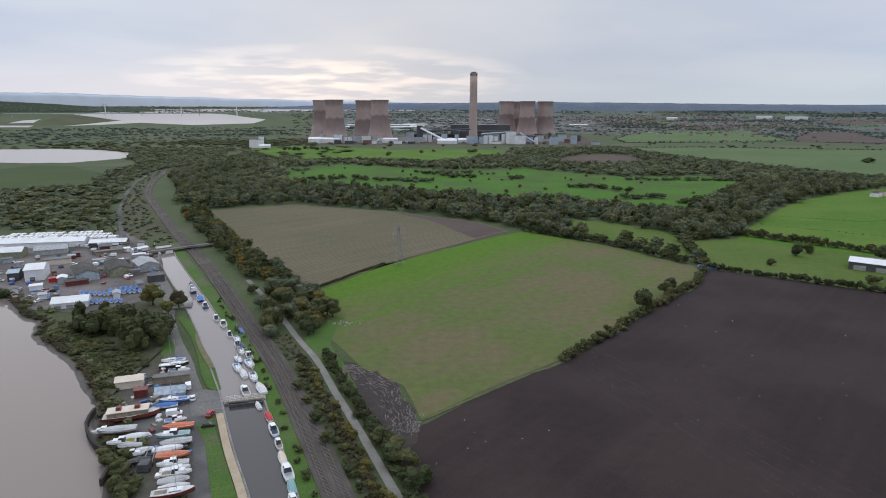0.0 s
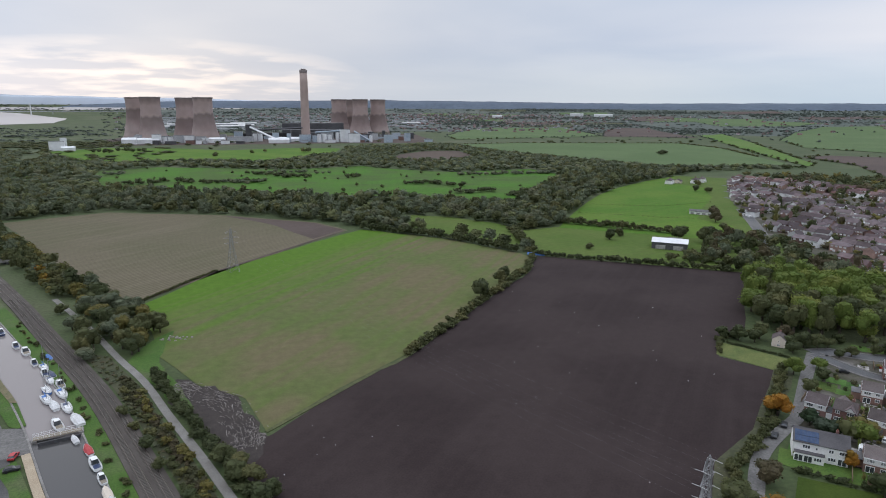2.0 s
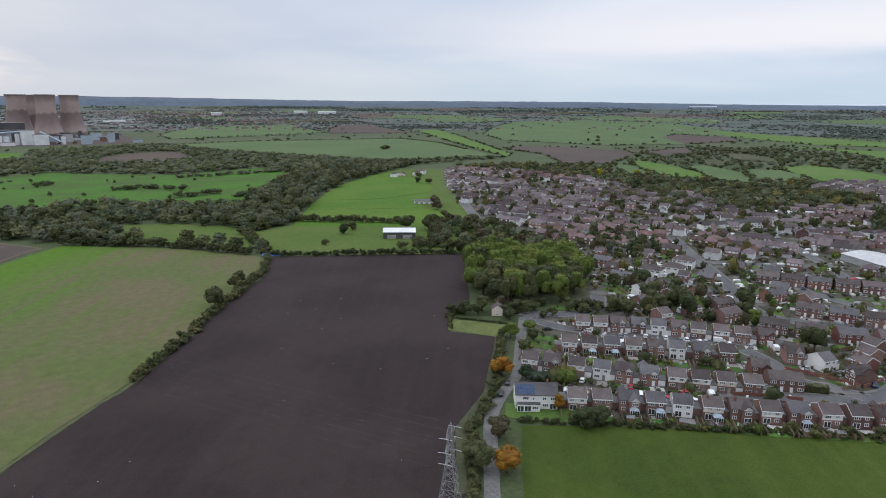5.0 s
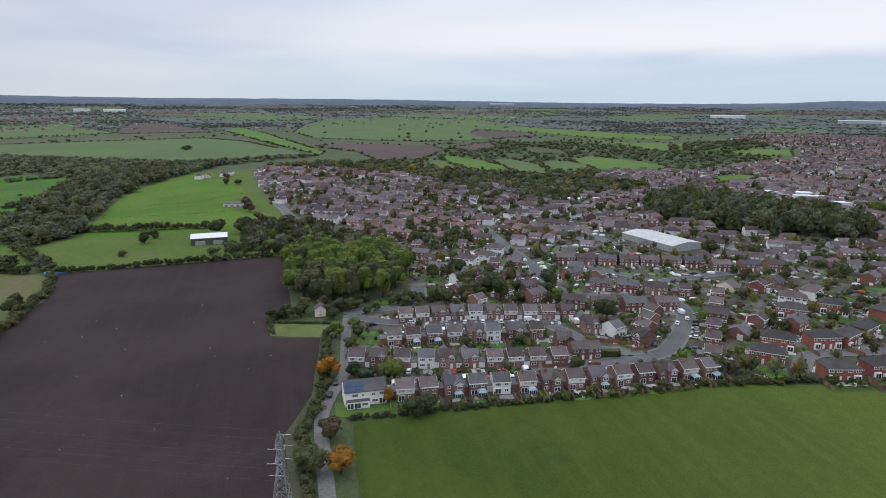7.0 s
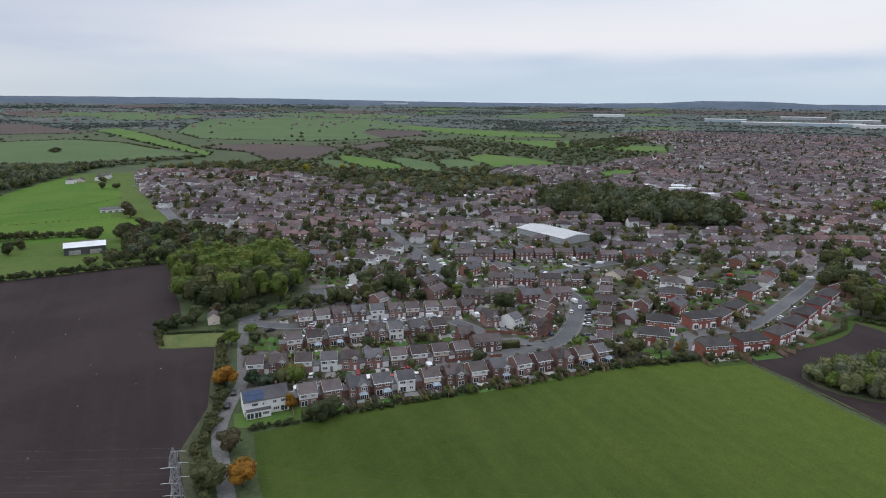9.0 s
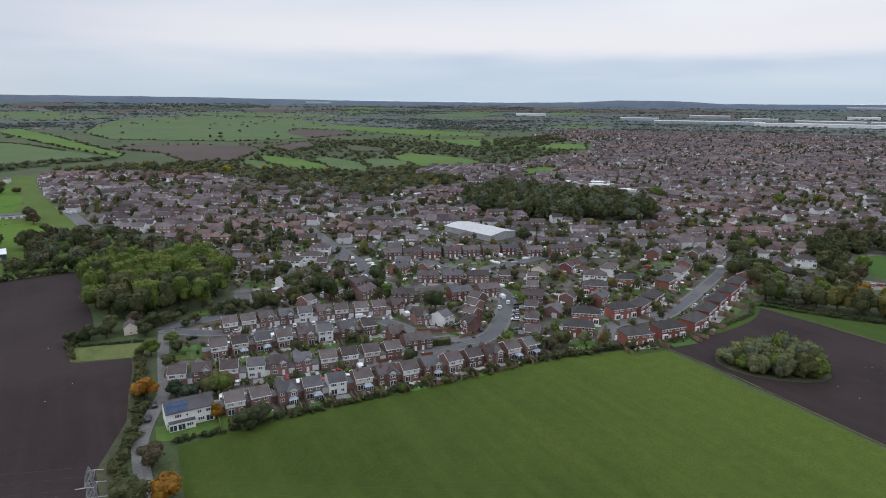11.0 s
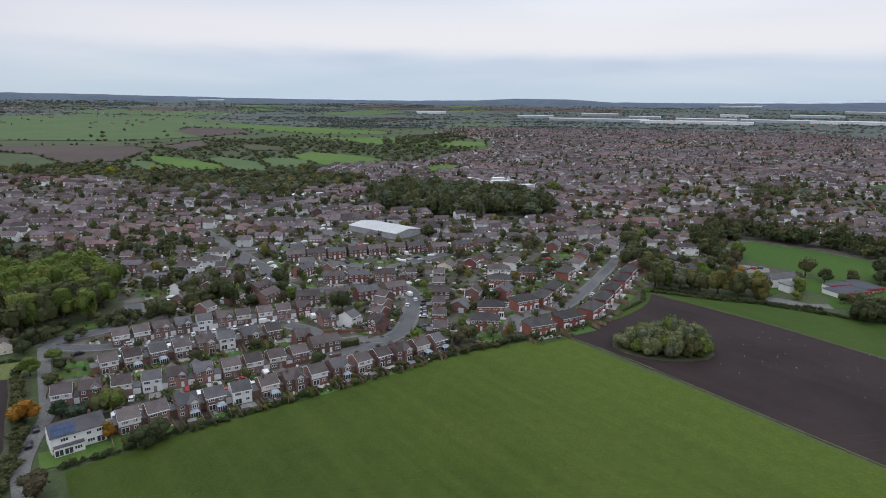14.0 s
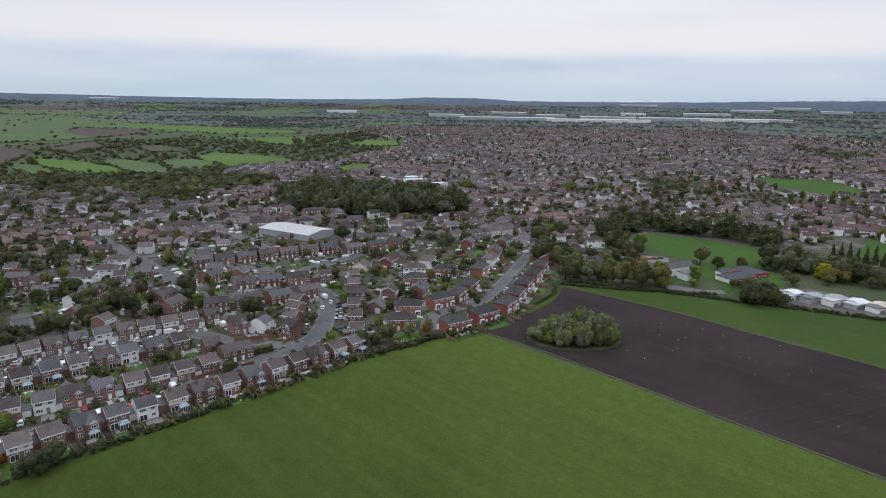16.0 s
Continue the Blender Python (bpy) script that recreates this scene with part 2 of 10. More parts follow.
    vm = N("ShaderNodeMath")
    vm.operation = "MULTIPLY"
    L(gm.outputs[0], vm.inputs[0])
    L(tm.outputs[0], vm.inputs[1])
    L(vm.outputs[0], hsv.inputs["Value"])
    L(hsv.outputs[0], bsdf.inputs["Base Color"])
    bp = N("ShaderNodeBump")
    bp.inputs["Strength"].default_value, bp.inputs["Distance"].default_value = bump, 0.15
    L(add.outputs[0], bp.inputs["Height"])
    L(bp.outputs[0], bsdf.inputs["Normal"])
    return m


def water_mat(name, colour, rough, scale):
    m = bpy.data.materials.new(name)
    m.use_nodes = True
    nt = m.node_tree
    N, L = nt.nodes.new, nt.links.new
    bsdf = nt.nodes["Principled BSDF"]
    bsdf.inputs["Base Color"].default_value = (*colour, 1)
    bsdf.inputs["Roughness"].default_value = rough
    bsdf.inputs["IOR"].default_value = 1.33
    geo = N("ShaderNodeNewGeometry")
    n = N("ShaderNodeTexNoise")
    n.inputs["Scale"].default_value, n.inputs["Detail"].default_value = scale, 3.0
    L(geo.outputs["Position"], n.inputs["Vector"])
    bp = N("ShaderNodeBump")
    bp.inputs["Strength"].default_value, bp.inputs["Distance"].default_value = 0.05, 0.05
    L(n.outputs["Fac"], bp.inputs["Height"])
    L(bp.outputs[0], bsdf.inputs["Normal"])
    return m


M = {}
M["ground"] = mat("rough_ground", (0.044, 0.064, 0.022), (0.060, 0.080, 0.030), 0.02, c=(0.072, 0.082, 0.038), fine=0.6)
M["town_ground"] = mat("garden_ground", (0.044, 0.047, 0.024), (0.090, 0.080, 0.064), 0.22, c=(0.138, 0.124, 0.114), fine=1.0)
M["scrub_ground"] = mat("scrub_ground", (0.044, 0.052, 0.024), (0.066, 0.066, 0.035), 0.05, c=(0.056, 0.072, 0.026), fine=0.8)
M["plough"] = crop("ploughed_soil", (0.0312, 0.0218, 0.0214), (0.0412, 0.0298, 0.0288), (0.050, 0.037, 0.0355), 50, 0.9, scale=0.02, streak=0.35, rows=0.25, grain=0.16)
M["young"] = crop("young_crop", (0.130, 0.112, 0.060), (0.100, 0.118, 0.042), (0.088, 0.128, 0.030), 53, 1.0, scale=0.022, streak=0.7, rows=0.16, grain=0.12, band=(-79, 329, 0.8, -0.6, 12, 70, (0.075, 0.148, 0.014)), clump=0.14)
M["grass"] = crop("grass_field", (0.042, 0.068, 0.0105), (0.054, 0.080, 0.0130), (0.074, 0.098, 0.019), 47, 2.6, scale=0.02, streak=0.36, rows=0.14, grain=0.24, band=(224, -49, -0.7, 0.7, 15, 120, (0.078, 0.112, 0.018)), clump=0.12)
M["strip_grass"] = crop("strip_grass", (0.040, 0.074, 0.014), (0.052, 0.086, 0.017), (0.068, 0.094, 0.022), 47, 2.6, scale=0.014, streak=0.4, rows=0.12, grain=0.2)
M["pitch"] = crop("pitch_grass", (0.046, 0.100, 0.018), (0.060, 0.115, 0.022), (0.070, 0.105, 0.026), 30, 4.0, scale=0.01, streak=0.4, rows=0.3)
M["stubble"] = crop("stubble", (0.114, 0.098, 0.064), (0.100, 0.092, 0.055), (0.138, 0.116, 0.080), 47, 3.0, streak=0.6, rows=1.6)
M["soil_pale"] = crop("bare_soil", (0.100, 0.076, 0.062), (0.085, 0.066, 0.055), (0.12, 0.09, 0.072), 10, 4.0, rows=0.3, grain=0.2)
M["pasture"] = crop("bright_pasture", (0.064, 0.145, 0.015), (0.092, 0.164, 0.022), (0.108, 0.156, 0.030), 20, 5.0, scale=0.012, streak=0.6, rows=0.2, grain=0.2, clump=0.16)
M["pasture_dull"] = crop("dull_paddock", (0.074, 0.122, 0.022), (0.092, 0.134, 0.030), (0.100, 0.122, 0.036), 20, 5.0, scale=0.016, streak=0.5, rows=0.2, grain=0.2, clump=0.16)
M["margin_grass"] = mat("dry_margin_grass", (0.060, 0.072, 0.026), (0.090, 0.094, 0.042), 0.25, fine=2.0, c=(0.045, 0.050, 0.024))
M["fairway"] = crop("golf_fairway", (0.056, 0.145, 0.016), (0.060, 0.104, 0.026), (0.085, 0.165, 0.026), -15, 8.0, scale=0.013, streak=0.6, rows=0.3, clump=0.22)
M["dull_grass"] = crop("dull_pasture", (0.052, 0.078, 0.028), (0.064, 0.090, 0.034), (0.050, 0.070, 0.025), 35, 5.0, scale=0.008, rows=0.4)
M["lawn"] = mat("lawn", (0.042, 0.092, 0.015), (0.066, 0.112, 0.022), 0.15, fine=2.0, per="island", lo_hi=(0.6, 1.6), hue=0.02)
M["verge"] = mat("verge_grass", (0.045, 0.100, 0.014), (0.062, 0.115, 0.020), 0.1, fine=2.0, c=(0.085, 0.10, 0.045))
M["tarmac"] = mat("tarmac", (0.066, 0.064, 0.063), (0.098, 0.095, 0.093), 0.12, fine=4, bump=0.1, c=(0.125, 0.12, 0.116))
M["road"] = mat("estate_road", (0.086, 0.086, 0.089), (0.116, 0.116, 0.119), 0.08, fine=4, bump=0.1, c=(0.135, 0.132, 0.13))
M["track"] = mat("gravel_track", (0.165, 0.155, 0.14), (0.215, 0.205, 0.19), 0.2, fine=4)
M["concrete"] = mat("concrete", (0.17, 0.162, 0.152), (0.23, 0.22, 0.205), 0.12, fine=1.5, per="island", c=(0.13, 0.122, 0.115))
M["pavement"] = mat("pavement_slabs", (0.125, 0.12, 0.115), (0.165, 0.158, 0.15), 0.15, fine=1.5)
M["yard_dirt"] = mat("yard_dirt", (0.058, 0.052, 0.044), (0.10, 0.092, 0.080), 0.12, fine=2.0, c=(0.055, 0.062, 0.03))
M["yard_floor"] = mat("yard_floor", (0.105, 0.092, 0.085), (0.17, 0.152, 0.142), 0.06, fine=1.2, c=(0.075, 0.068, 0.062))
M["roof_sheet"] = mat("pale_roof_sheet", (0.44, 0.44, 0.44), (0.54, 0.54, 0.53), 0.08, rough=0.6, fine=0.6, bump=0.1, amount=0.5)
M["drive"] = mat("paved_drive", (0.23, 0.215, 0.205), (0.40, 0.37, 0.35), 0.15, fine=3, per="island", lo_hi=(0.45, 1.6))
M["path"] = mat("sand_path", (0.34, 0.27, 0.19), (0.40, 0.33, 0.24), 0.3, fine=3)
M["mud"] = mat("river_mud", (0.040, 0.033, 0.027), (0.066, 0.056, 0.046), 0.2, rough=0.5, fine=2)
M["reed"] = mat("dead_reeds", (0.17, 0.14, 0.085), (0.12, 0.12, 0.06), 0.4, fine=3)
M["ballast"] = mat("railway_ballast", (0.060, 0.050, 0.044), (0.085, 0.072, 0.063), 0.1, fine=4, c=(0.10, 0.088, 0.078))
M["sleeper"] = mat("sleeper", (0.10, 0.09, 0.08), (0.14, 0.128, 0.115), 1.0, fine=5)
M["rail"] = mat("rail_steel", (0.13, 0.105, 0.09), (0.18, 0.15, 0.13), 1.0, rough=0.45, metal=0.6)
M["river"] = water_mat("river_water", (0.20, 0.165, 0.145), 0.10, 0.25)
M["canal"] = water_mat("canal_water", (0.062, 0.060, 0.060), 0.06, 0.6)
M["lagoon"] = water_mat("lagoon_water", (0.30, 0.27, 0.26), 0.34, 0.1)


def leaf(name, a, b, c):
    m = mat(name, a, b, 0.16, rough=0.75, fine=1.2, bump=0.0, c=c, per="island", spec=0.2, amount=0.7, lo_hi=(0.84, 1.18), hue=0.006)
    # light passes through thin leaves
    nt = m.node_tree
    bsdf, out = nt.nodes["Principled BSDF"], nt.nodes["Material Output"]
    thin, both = nt.nodes.new("ShaderNodeBsdfTranslucent"), nt.nodes.new("ShaderNodeMixShader")
    both.inputs[0].default_value = 0.36
    nt.links.new(bsdf.inputs["Base Color"].links[0].from_socket, thin.inputs["Color"])
    nt.links.new(bsdf.outputs[0], both.inputs[1])
    nt.links.new(thin.outputs[0], both.inputs[2])
    nt.links.new(both.outputs[0], out.inputs["Surface"])
    return m


M["leaf_dark"] = leaf("dark_foliage", (0.054, 0.068, 0.03), (0.075, 0.088, 0.037), (0.092, 0.102, 0.044))
M["leaf_mix"] = leaf("mixed_foliage", (0.076, 0.087, 0.036), (0.102, 0.109, 0.046), (0.138, 0.131, 0.054))
# dull woodland leaves, lightened and blued to carry aerial haze in the colour
M["leaf_wood"] = leaf("hazed_dull_woodland", (0.112, 0.134, 0.084), (0.138, 0.156, 0.096), (0.166, 0.168, 0.100))
M["leaf_gold"] = leaf("golden_olive_foliage", (0.139, 0.125, 0.040), (0.178, 0.152, 0.048), (0.112, 0.116, 0.042))
M["leaf_bright"] = leaf("lime_foliage", (0.096, 0.138, 0.030), (0.134, 0.176, 0.040), (0.186, 0.210, 0.052))
M["leaf_olive"] = leaf("olive_foliage", (0.158, 0.178, 0.082), (0.198, 0.205, 0.099), (0.139, 0.158, 0.069))
M["leaf_orange"] = leaf("autumn_foliage", (0.264, 0.112, 0.016), (0.317, 0.165, 0.026), (0.158, 0.125, 0.026))
M["leaf_yellow"] = leaf("yellow_foliage", (0.290, 0.264, 0.026), (0.211, 0.224, 0.033), (0.396, 0.317, 0.026))
M["leaf_conifer"] = leaf("conifer_foliage", (0.029, 0.050, 0.024), (0.045, 0.066, 0.032), (0.079, 0.099, 0.073))
M["leaf_brown"] = leaf("copper_foliage", (0.087, 0.074, 0.041), (0.108, 0.090, 0.050), (0.079, 0.082, 0.040))
M["bark"] = mat("bark", (0.06, 0.05, 0.038), (0.09, 0.075, 0.058), 1.5, fine=8)

M["brick_brown"] = mat("brown_brick", (0.170, 0.098, 0.082), (0.235, 0.142, 0.120), 0.4, fine=7, per="object", lo_hi=(0.65, 1.25))
M["brick_red"] = mat("red_brick", (0.185, 0.080, 0.066), (0.235, 0.105, 0.088), 0.4, fine=7, per="object", lo_hi=(0.7, 1.2))
M["render_white"] = mat("white_render", (0.66, 0.65, 0.63), (0.76, 0.755, 0.74), 0.3, fine=3, bump=0.05, amount=0.3)
M["render_cream"] = mat("cream_render", (0.58, 0.50, 0.42), (0.66, 0.58, 0.49), 0.3, fine=3, bump=0.05, amount=0.3)
M["white"] = mat("white_plastic", (0.70, 0.70, 0.70), (0.80, 0.80, 0.80), 0.5, rough=0.5, bump=0, amount=0.2)
M["glass"] = mat("window_glass", (0.035, 0.04, 0.045), (0.06, 0.066, 0.075), 0.6, rough=0.08, bump=0, spec=0.6, amount=0.3)
M["roof_brown"] = mat("brown_roof_tiles", (0.078, 0.062, 0.060), (0.108, 0.090, 0.088), 0.3, fine=5, bump=0.5, per="object", lo_hi=(0.62, 1.45))
M["roof_grey"] = mat("grey_roof_tiles", (0.088, 0.083, 0.088), (0.120, 0.114, 0.120), 0.3, fine=5, bump=0.5, per="object", lo_hi=(0.65, 1.3))
M["roof_dark"] = mat("slate_roof", (0.050, 0.046, 0.046), (0.070, 0.065, 0.064), 0.3, fine=5, bump=0.5, per="object")
M["roof_red"] = mat("terracotta_tiles", (0.19, 0.075, 0.05), (0.24, 0.10, 0.065), 0.4, fine=5, bump=0.5)
M["flat_roof"] = mat("felt_roof", (0.14, 0.14, 0.145), (0.19, 0.19, 0.192), 0.3, fine=3)
M["door"] = mat("garage_door", (0.10, 0.09, 0.085), (0.40, 0.39, 0.38), 0.09, rough=0.6, bump=0, fine=1)
M["fence"] = mat("timber_fence", (0.15, 0.105, 0.07), (0.22, 0.16, 0.11), 0.15, fine=4, per="island")
M["slate_flat"] = mat("slate_grey_flat_roof", (0.058, 0.062, 0.074), (0.076, 0.080, 0.092), 0.2, fine=2)
M["solar"] = mat("solar_panel", (0.03, 0.05, 0.10), (0.05, 0.08, 0.15), 0.8, rough=0.2, bump=0)
M["far_wall"] = mat("town_walls", (0.170, 0.104, 0.092), (0.245, 0.155, 0.138), 0.02, c=(0.44, 0.40, 0.385), fine=0.3, per="island", lo_hi=(0.6, 1.45))
# roof tiles shifted to purple-grey, the haze over the far town put in
M["far_roof"] = mat("hazed_town_roofs", (0.086, 0.064, 0.067), (0.126, 0.102, 0.106), 0.015, c=(0.142, 0.086, 0.080), fine=0.3, per="island", lo_hi=(0.5, 1.5))
M["far_white"] = mat("town_white", (0.70, 0.70, 0.71), (0.82, 0.82, 0.82), 0.1, per="island", lo_hi=(0.55, 1.1))
M["steel"] = mat("galvanised_steel", (0.24, 0.24, 0.245), (0.32, 0.32, 0.325), 1.0, rough=0.5, metal=0.5, bump=0)
M["wire"] = mat("weathered_wire", (0.16, 0.16, 0.165), (0.2, 0.2, 0.2), 1.0, rough=0.6, bump=0)
M["tower"] = mat("cooling_tower_concrete", (0.335, 0.262, 0.242), (0.375, 0.302, 0.280), 0.012, c=(0.41, 0.345, 0.322), fine=0.06, bump=0.05, amount=0.35)
M["tower_dark"] = mat("stained_concrete", (0.16, 0.135, 0.128), (0.21, 0.178, 0.168), 0.03, fine=0.12, bump=0.05, amount=0.6)
M["chimney"] = mat("chimney_concrete", (0.36, 0.275, 0.245), (0.42, 0.335, 0.305), 0.012, fine=0.06, amount=0.3, bump=0.05)
M["cladding"] = mat("grey_cladding", (0.30, 0.31, 0.325), (0.38, 0.39, 0.40), 0.05, rough=0.6, fine=0.8, bump=0.1)
M["cladding_dark"] = mat("dark_cladding", (0.055, 0.055, 0.06), (0.085, 0.085, 0.09), 0.05, rough=0.6, fine=0.8)
M["cladding_blue"] = mat("pale_blue_cladding", (0.30, 0.36, 0.42), (0.38, 0.44, 0.49), 0.05, rough=0.6, fine=0.8)
M["cladding_green"] = mat("olive_cladding", (0.20, 0.21, 0.14), (0.25, 0.255, 0.18), 0.1, rough=0.6, fine=0.8)
M["sheet_white"] = mat("white_sheeting", (0.60, 0.61, 0.62), (0.72, 0.73, 0.74), 0.1, rough=0.5, fine=1.0, bump=0.1, amount=0.3)
M["asbestos"] = mat("weathered_sheet_roof", (0.13, 0.125, 0.115), (0.19, 0.185, 0.175), 0.2, fine=1.5, c=(0.10, 0.095, 0.08))
M["sheet_dark"] = mat("dark_sheet_roof", (0.052, 0.050, 0.046), (0.080, 0.077, 0.070), 0.2, fine=1.5, c=(0.10, 0.095, 0.085))
M["coal"] = mat("coal_heap", (0.02, 0.02, 0.021), (0.035, 0.034, 0.034), 0.05, fine=0.3)
M["red"] = mat("red_paint", (0.36, 0.03, 0.035), (0.42, 0.045, 0.05), 1.0, rough=0.4, bump=0, amount=0.2)
M["orange"] = mat("orange_paint", (0.50, 0.14, 0.07), (0.56, 0.18, 0.09), 1.0, rough=0.5, bump=0, amount=0.2)
M["blue"] = mat("blue_cover", (0.05, 0.13, 0.36), (0.08, 0.19, 0.45), 1.0, rough=0.6, bump=0.1, amount=0.3)
M["navy"] = mat("navy_paint", (0.03, 0.045, 0.10), (0.05, 0.07, 0.14), 1.0, rough=0.35, bump=0, amount=0.2)
M["maroon"] = mat("maroon_paint", (0.13, 0.03, 0.03), (0.17, 0.045, 0.04), 1.0, rough=0.4, bump=0, amount=0.2)
M["black"] = mat("black_paint", (0.02, 0.02, 0.022), (0.035, 0.035, 0.037), 1.0, rough=0.4, bump=0, amount=0.2)
M["silver"] = mat("silver_paint", (0.33, 0.34, 0.35), (0.40, 0.41, 0.42), 1.0, rough=0.3, metal=0.4, bump=0, amount=0.1)
M["teal"] = mat("pale_teal_paint", (0.16, 0.30, 0.32), (0.22, 0.37, 0.38), 1.0, rough=0.4, bump=0, amount=0.2)
M["tarp_grey"] = mat("grey_tarpaulin", (0.34, 0.34, 0.345), (0.46, 0.46, 0.46), 0.3, rough=0.6, bump=0.2, amount=0.5)
M["deck"] = mat("boat_deck", (0.40, 0.40, 0.40), (0.58, 0.58, 0.57), 0.4, rough=0.6, bump=0, amount=0.6)
M["garden_rough"] = mat("rough_garden_grass", (0.090, 0.112, 0.030), (0.122, 0.136, 0.042), 0.2, fine=2.0, c=(0.070, 0.098, 0.026))
M["tyre"] = mat("tyre_rubber", (0.02, 0.02, 0.02), (0.03, 0.03, 0.03), 2.0)
M["timber"] = mat("weathered_timber", (0.20, 0.17, 0.13), (0.28, 0.24, 0.19), 0.8, fine=5)
M["pallet_white"] = mat("white_wrap", (0.5, 0.5, 0.5), (0.65, 0.65, 0.65), 0.5)
# both horizon layers have the blue and pallor of haze in their base colour
M["haze_hill"] = mat("hazed_hills", (0.070, 0.093, 0.128), (0.092, 0.118, 0.155), 0.008, fine=0.04, bump=0, amount=0.6)
M["pale_hill"] = mat("hazed_mountains", (0.55, 0.60, 0.68), (0.60, 0.65, 0.72), 0.003, fine=0.01, bump=0, amount=0.2)
M["straw"] = mat("bleached_straw", (0.20, 0.18, 0.165), (0.33, 0.30, 0.28), 0.5, fine=3)
M["dark_mud"] = mat("dark_mud", (0.030, 0.024, 0.022), (0.050, 0.040, 0.036), 0.3, fine=2)
M["brick_semi"] = mat("bright_red_brick", (0.22, 0.074, 0.060), (0.275, 0.098, 0.080), 0.4, fine=7, per="object")
# far trees and woods: foliage greyed and blued, distance haze painted in
M["leaf_far"] = mat("hazed_foliage", (0.048, 0.063, 0.050), (0.066, 0.082, 0.064), 0.004, rough=0.8, fine=0.02, bump=0.0, c=(0.082, 0.094, 0.072), per="island", lo_hi=(0.85, 1.15), hue=0.005)
M["far_wood"] = mat("hazed_woodland", (0.044, 0.060, 0.050), (0.066, 0.082, 0.066), 0.012, rough=0.8, fine=0.05, bump=0.0, c=(0.080, 0.092, 0.074))
# far fields: pasture and soil colours with some distance haze mixed in
M["far_green"] = crop("hazed_pasture", (0.085, 0.132, 0.052), (0.100, 0.146, 0.060), (0.082, 0.116, 0.052), 35, 6.0, scale=0.006, rows=0.2, grain=0.18)
M["far_lush"] = crop("hazed_bright_pasture", (0.085, 0.160, 0.030), (0.102, 0.165, 0.040), (0.104, 0.142, 0.044), 15, 6.0, scale=0.008, rows=0.2, grain=0.18, clump=0.14)
M["far_soil"] = crop("hazed_soil", (0.098, 0.074, 0.064), (0.082, 0.063, 0.056), (0.118, 0.090, 0.076), 10, 6.0, scale=0.006, rows=0.2, grain=0.18)
M["marsh"] = crop("marsh_grass", (0.066, 0.074, 0.038), (0.085, 0.088, 0.048), (0.10, 0.098, 0.06), 80, 9.0, scale=0.004, rows=0.3)
M["soil_dark"] = crop("fallow_soil", (0.075, 0.056, 0.050), (0.092, 0.070, 0.062), (0.105, 0.082, 0.07), 47, 2.0, streak=0.5)
M["canal_upper"] = water_mat("silty_canal_water", (0.205, 0.182, 0.178), 0.08, 0.6)


def soot(m):
    """Soot bands and rain streaks on the tower shells: dark in a ragged belt, different on each tower."""
    nt = m.node_tree
    N, Lk = nt.nodes.new, nt.links.new
    bsdf = nt.nodes["Principled BSDF"]
    src = bsdf.inputs["Base Color"].links[0].from_socket
    tc, oi = N("ShaderNodeTexCoord"), N("ShaderNodeObjectInfo")
    sep = N("ShaderNodeSeparateXYZ")
    Lk(tc.outputs["Object"], sep.inputs[0])
    mp = N("ShaderNodeMapping")
    mp.inputs["Scale"].default_value = (0.05, 0.05, 0.012)
    Lk(tc.outputs["Object"], mp.inputs["Vector"])
    n = N("ShaderNodeTexNoise")
    n.inputs["Scale"].default_value, n.inputs["Detail"].default_value = 1.6, 5.0
    Lk(mp.outputs[0], n.inputs["Vector"])
    h = N("ShaderNodeMath")
    h.operation = "MULTIPLY_ADD"
    h.inputs[1].default_value = 15.0
    Lk(n.outputs["Fac"], h.inputs[0])
    Lk(sep.outputs[2], h.inputs[2])
    h2 = N("ShaderNodeMath")
    h2.operation = "MULTIPLY_ADD"
    h2.inputs[1].default_value = 30.0
    Lk(oi.outputs["Random"], h2.inputs[0])
    Lk(h.outputs[0], h2.inputs[2])
    ramp = N("ShaderNodeValToRGB")
    els = ramp.color_ramp.elements
    els[0].position, els[0].color = 0.28, (0.95, 0.95, 0.95, 1)
    els[1].position, els[1].color = 0.46, (0.60, 0.57, 0.58, 1)
    for pos, v in ((0.59, 0.50), (0.635, 0.98), (0.80, 1.0), (0.88, 0.66), (0.97, 0.55)):
        e = els.new(pos)
        e.color = (v, v * 0.97, v * 0.97, 1)
    sc = N("ShaderNodeMath")
    sc.operation = "DIVIDE"
    sc.inputs[1].default_value = 150.0
    Lk(h2.outputs[0], sc.inputs[0])
    Lk(sc.outputs[0], ramp.inputs[0])
    mul = N("ShaderNodeMix")
    mul.data_type, mul.blend_type = "RGBA", "MULTIPLY"
    mul.inputs["Factor"].default_value = 1.0
    Lk(src, mul.inputs["A"])
    Lk(ramp.outputs[0], mul.inputs["B"])
    Lk(mul.outputs["Result"], bsdf.inputs["Base Color"])


soot(M["tower"])
# ---- geometry helpers ----
rng = np.random.default_rng(7)


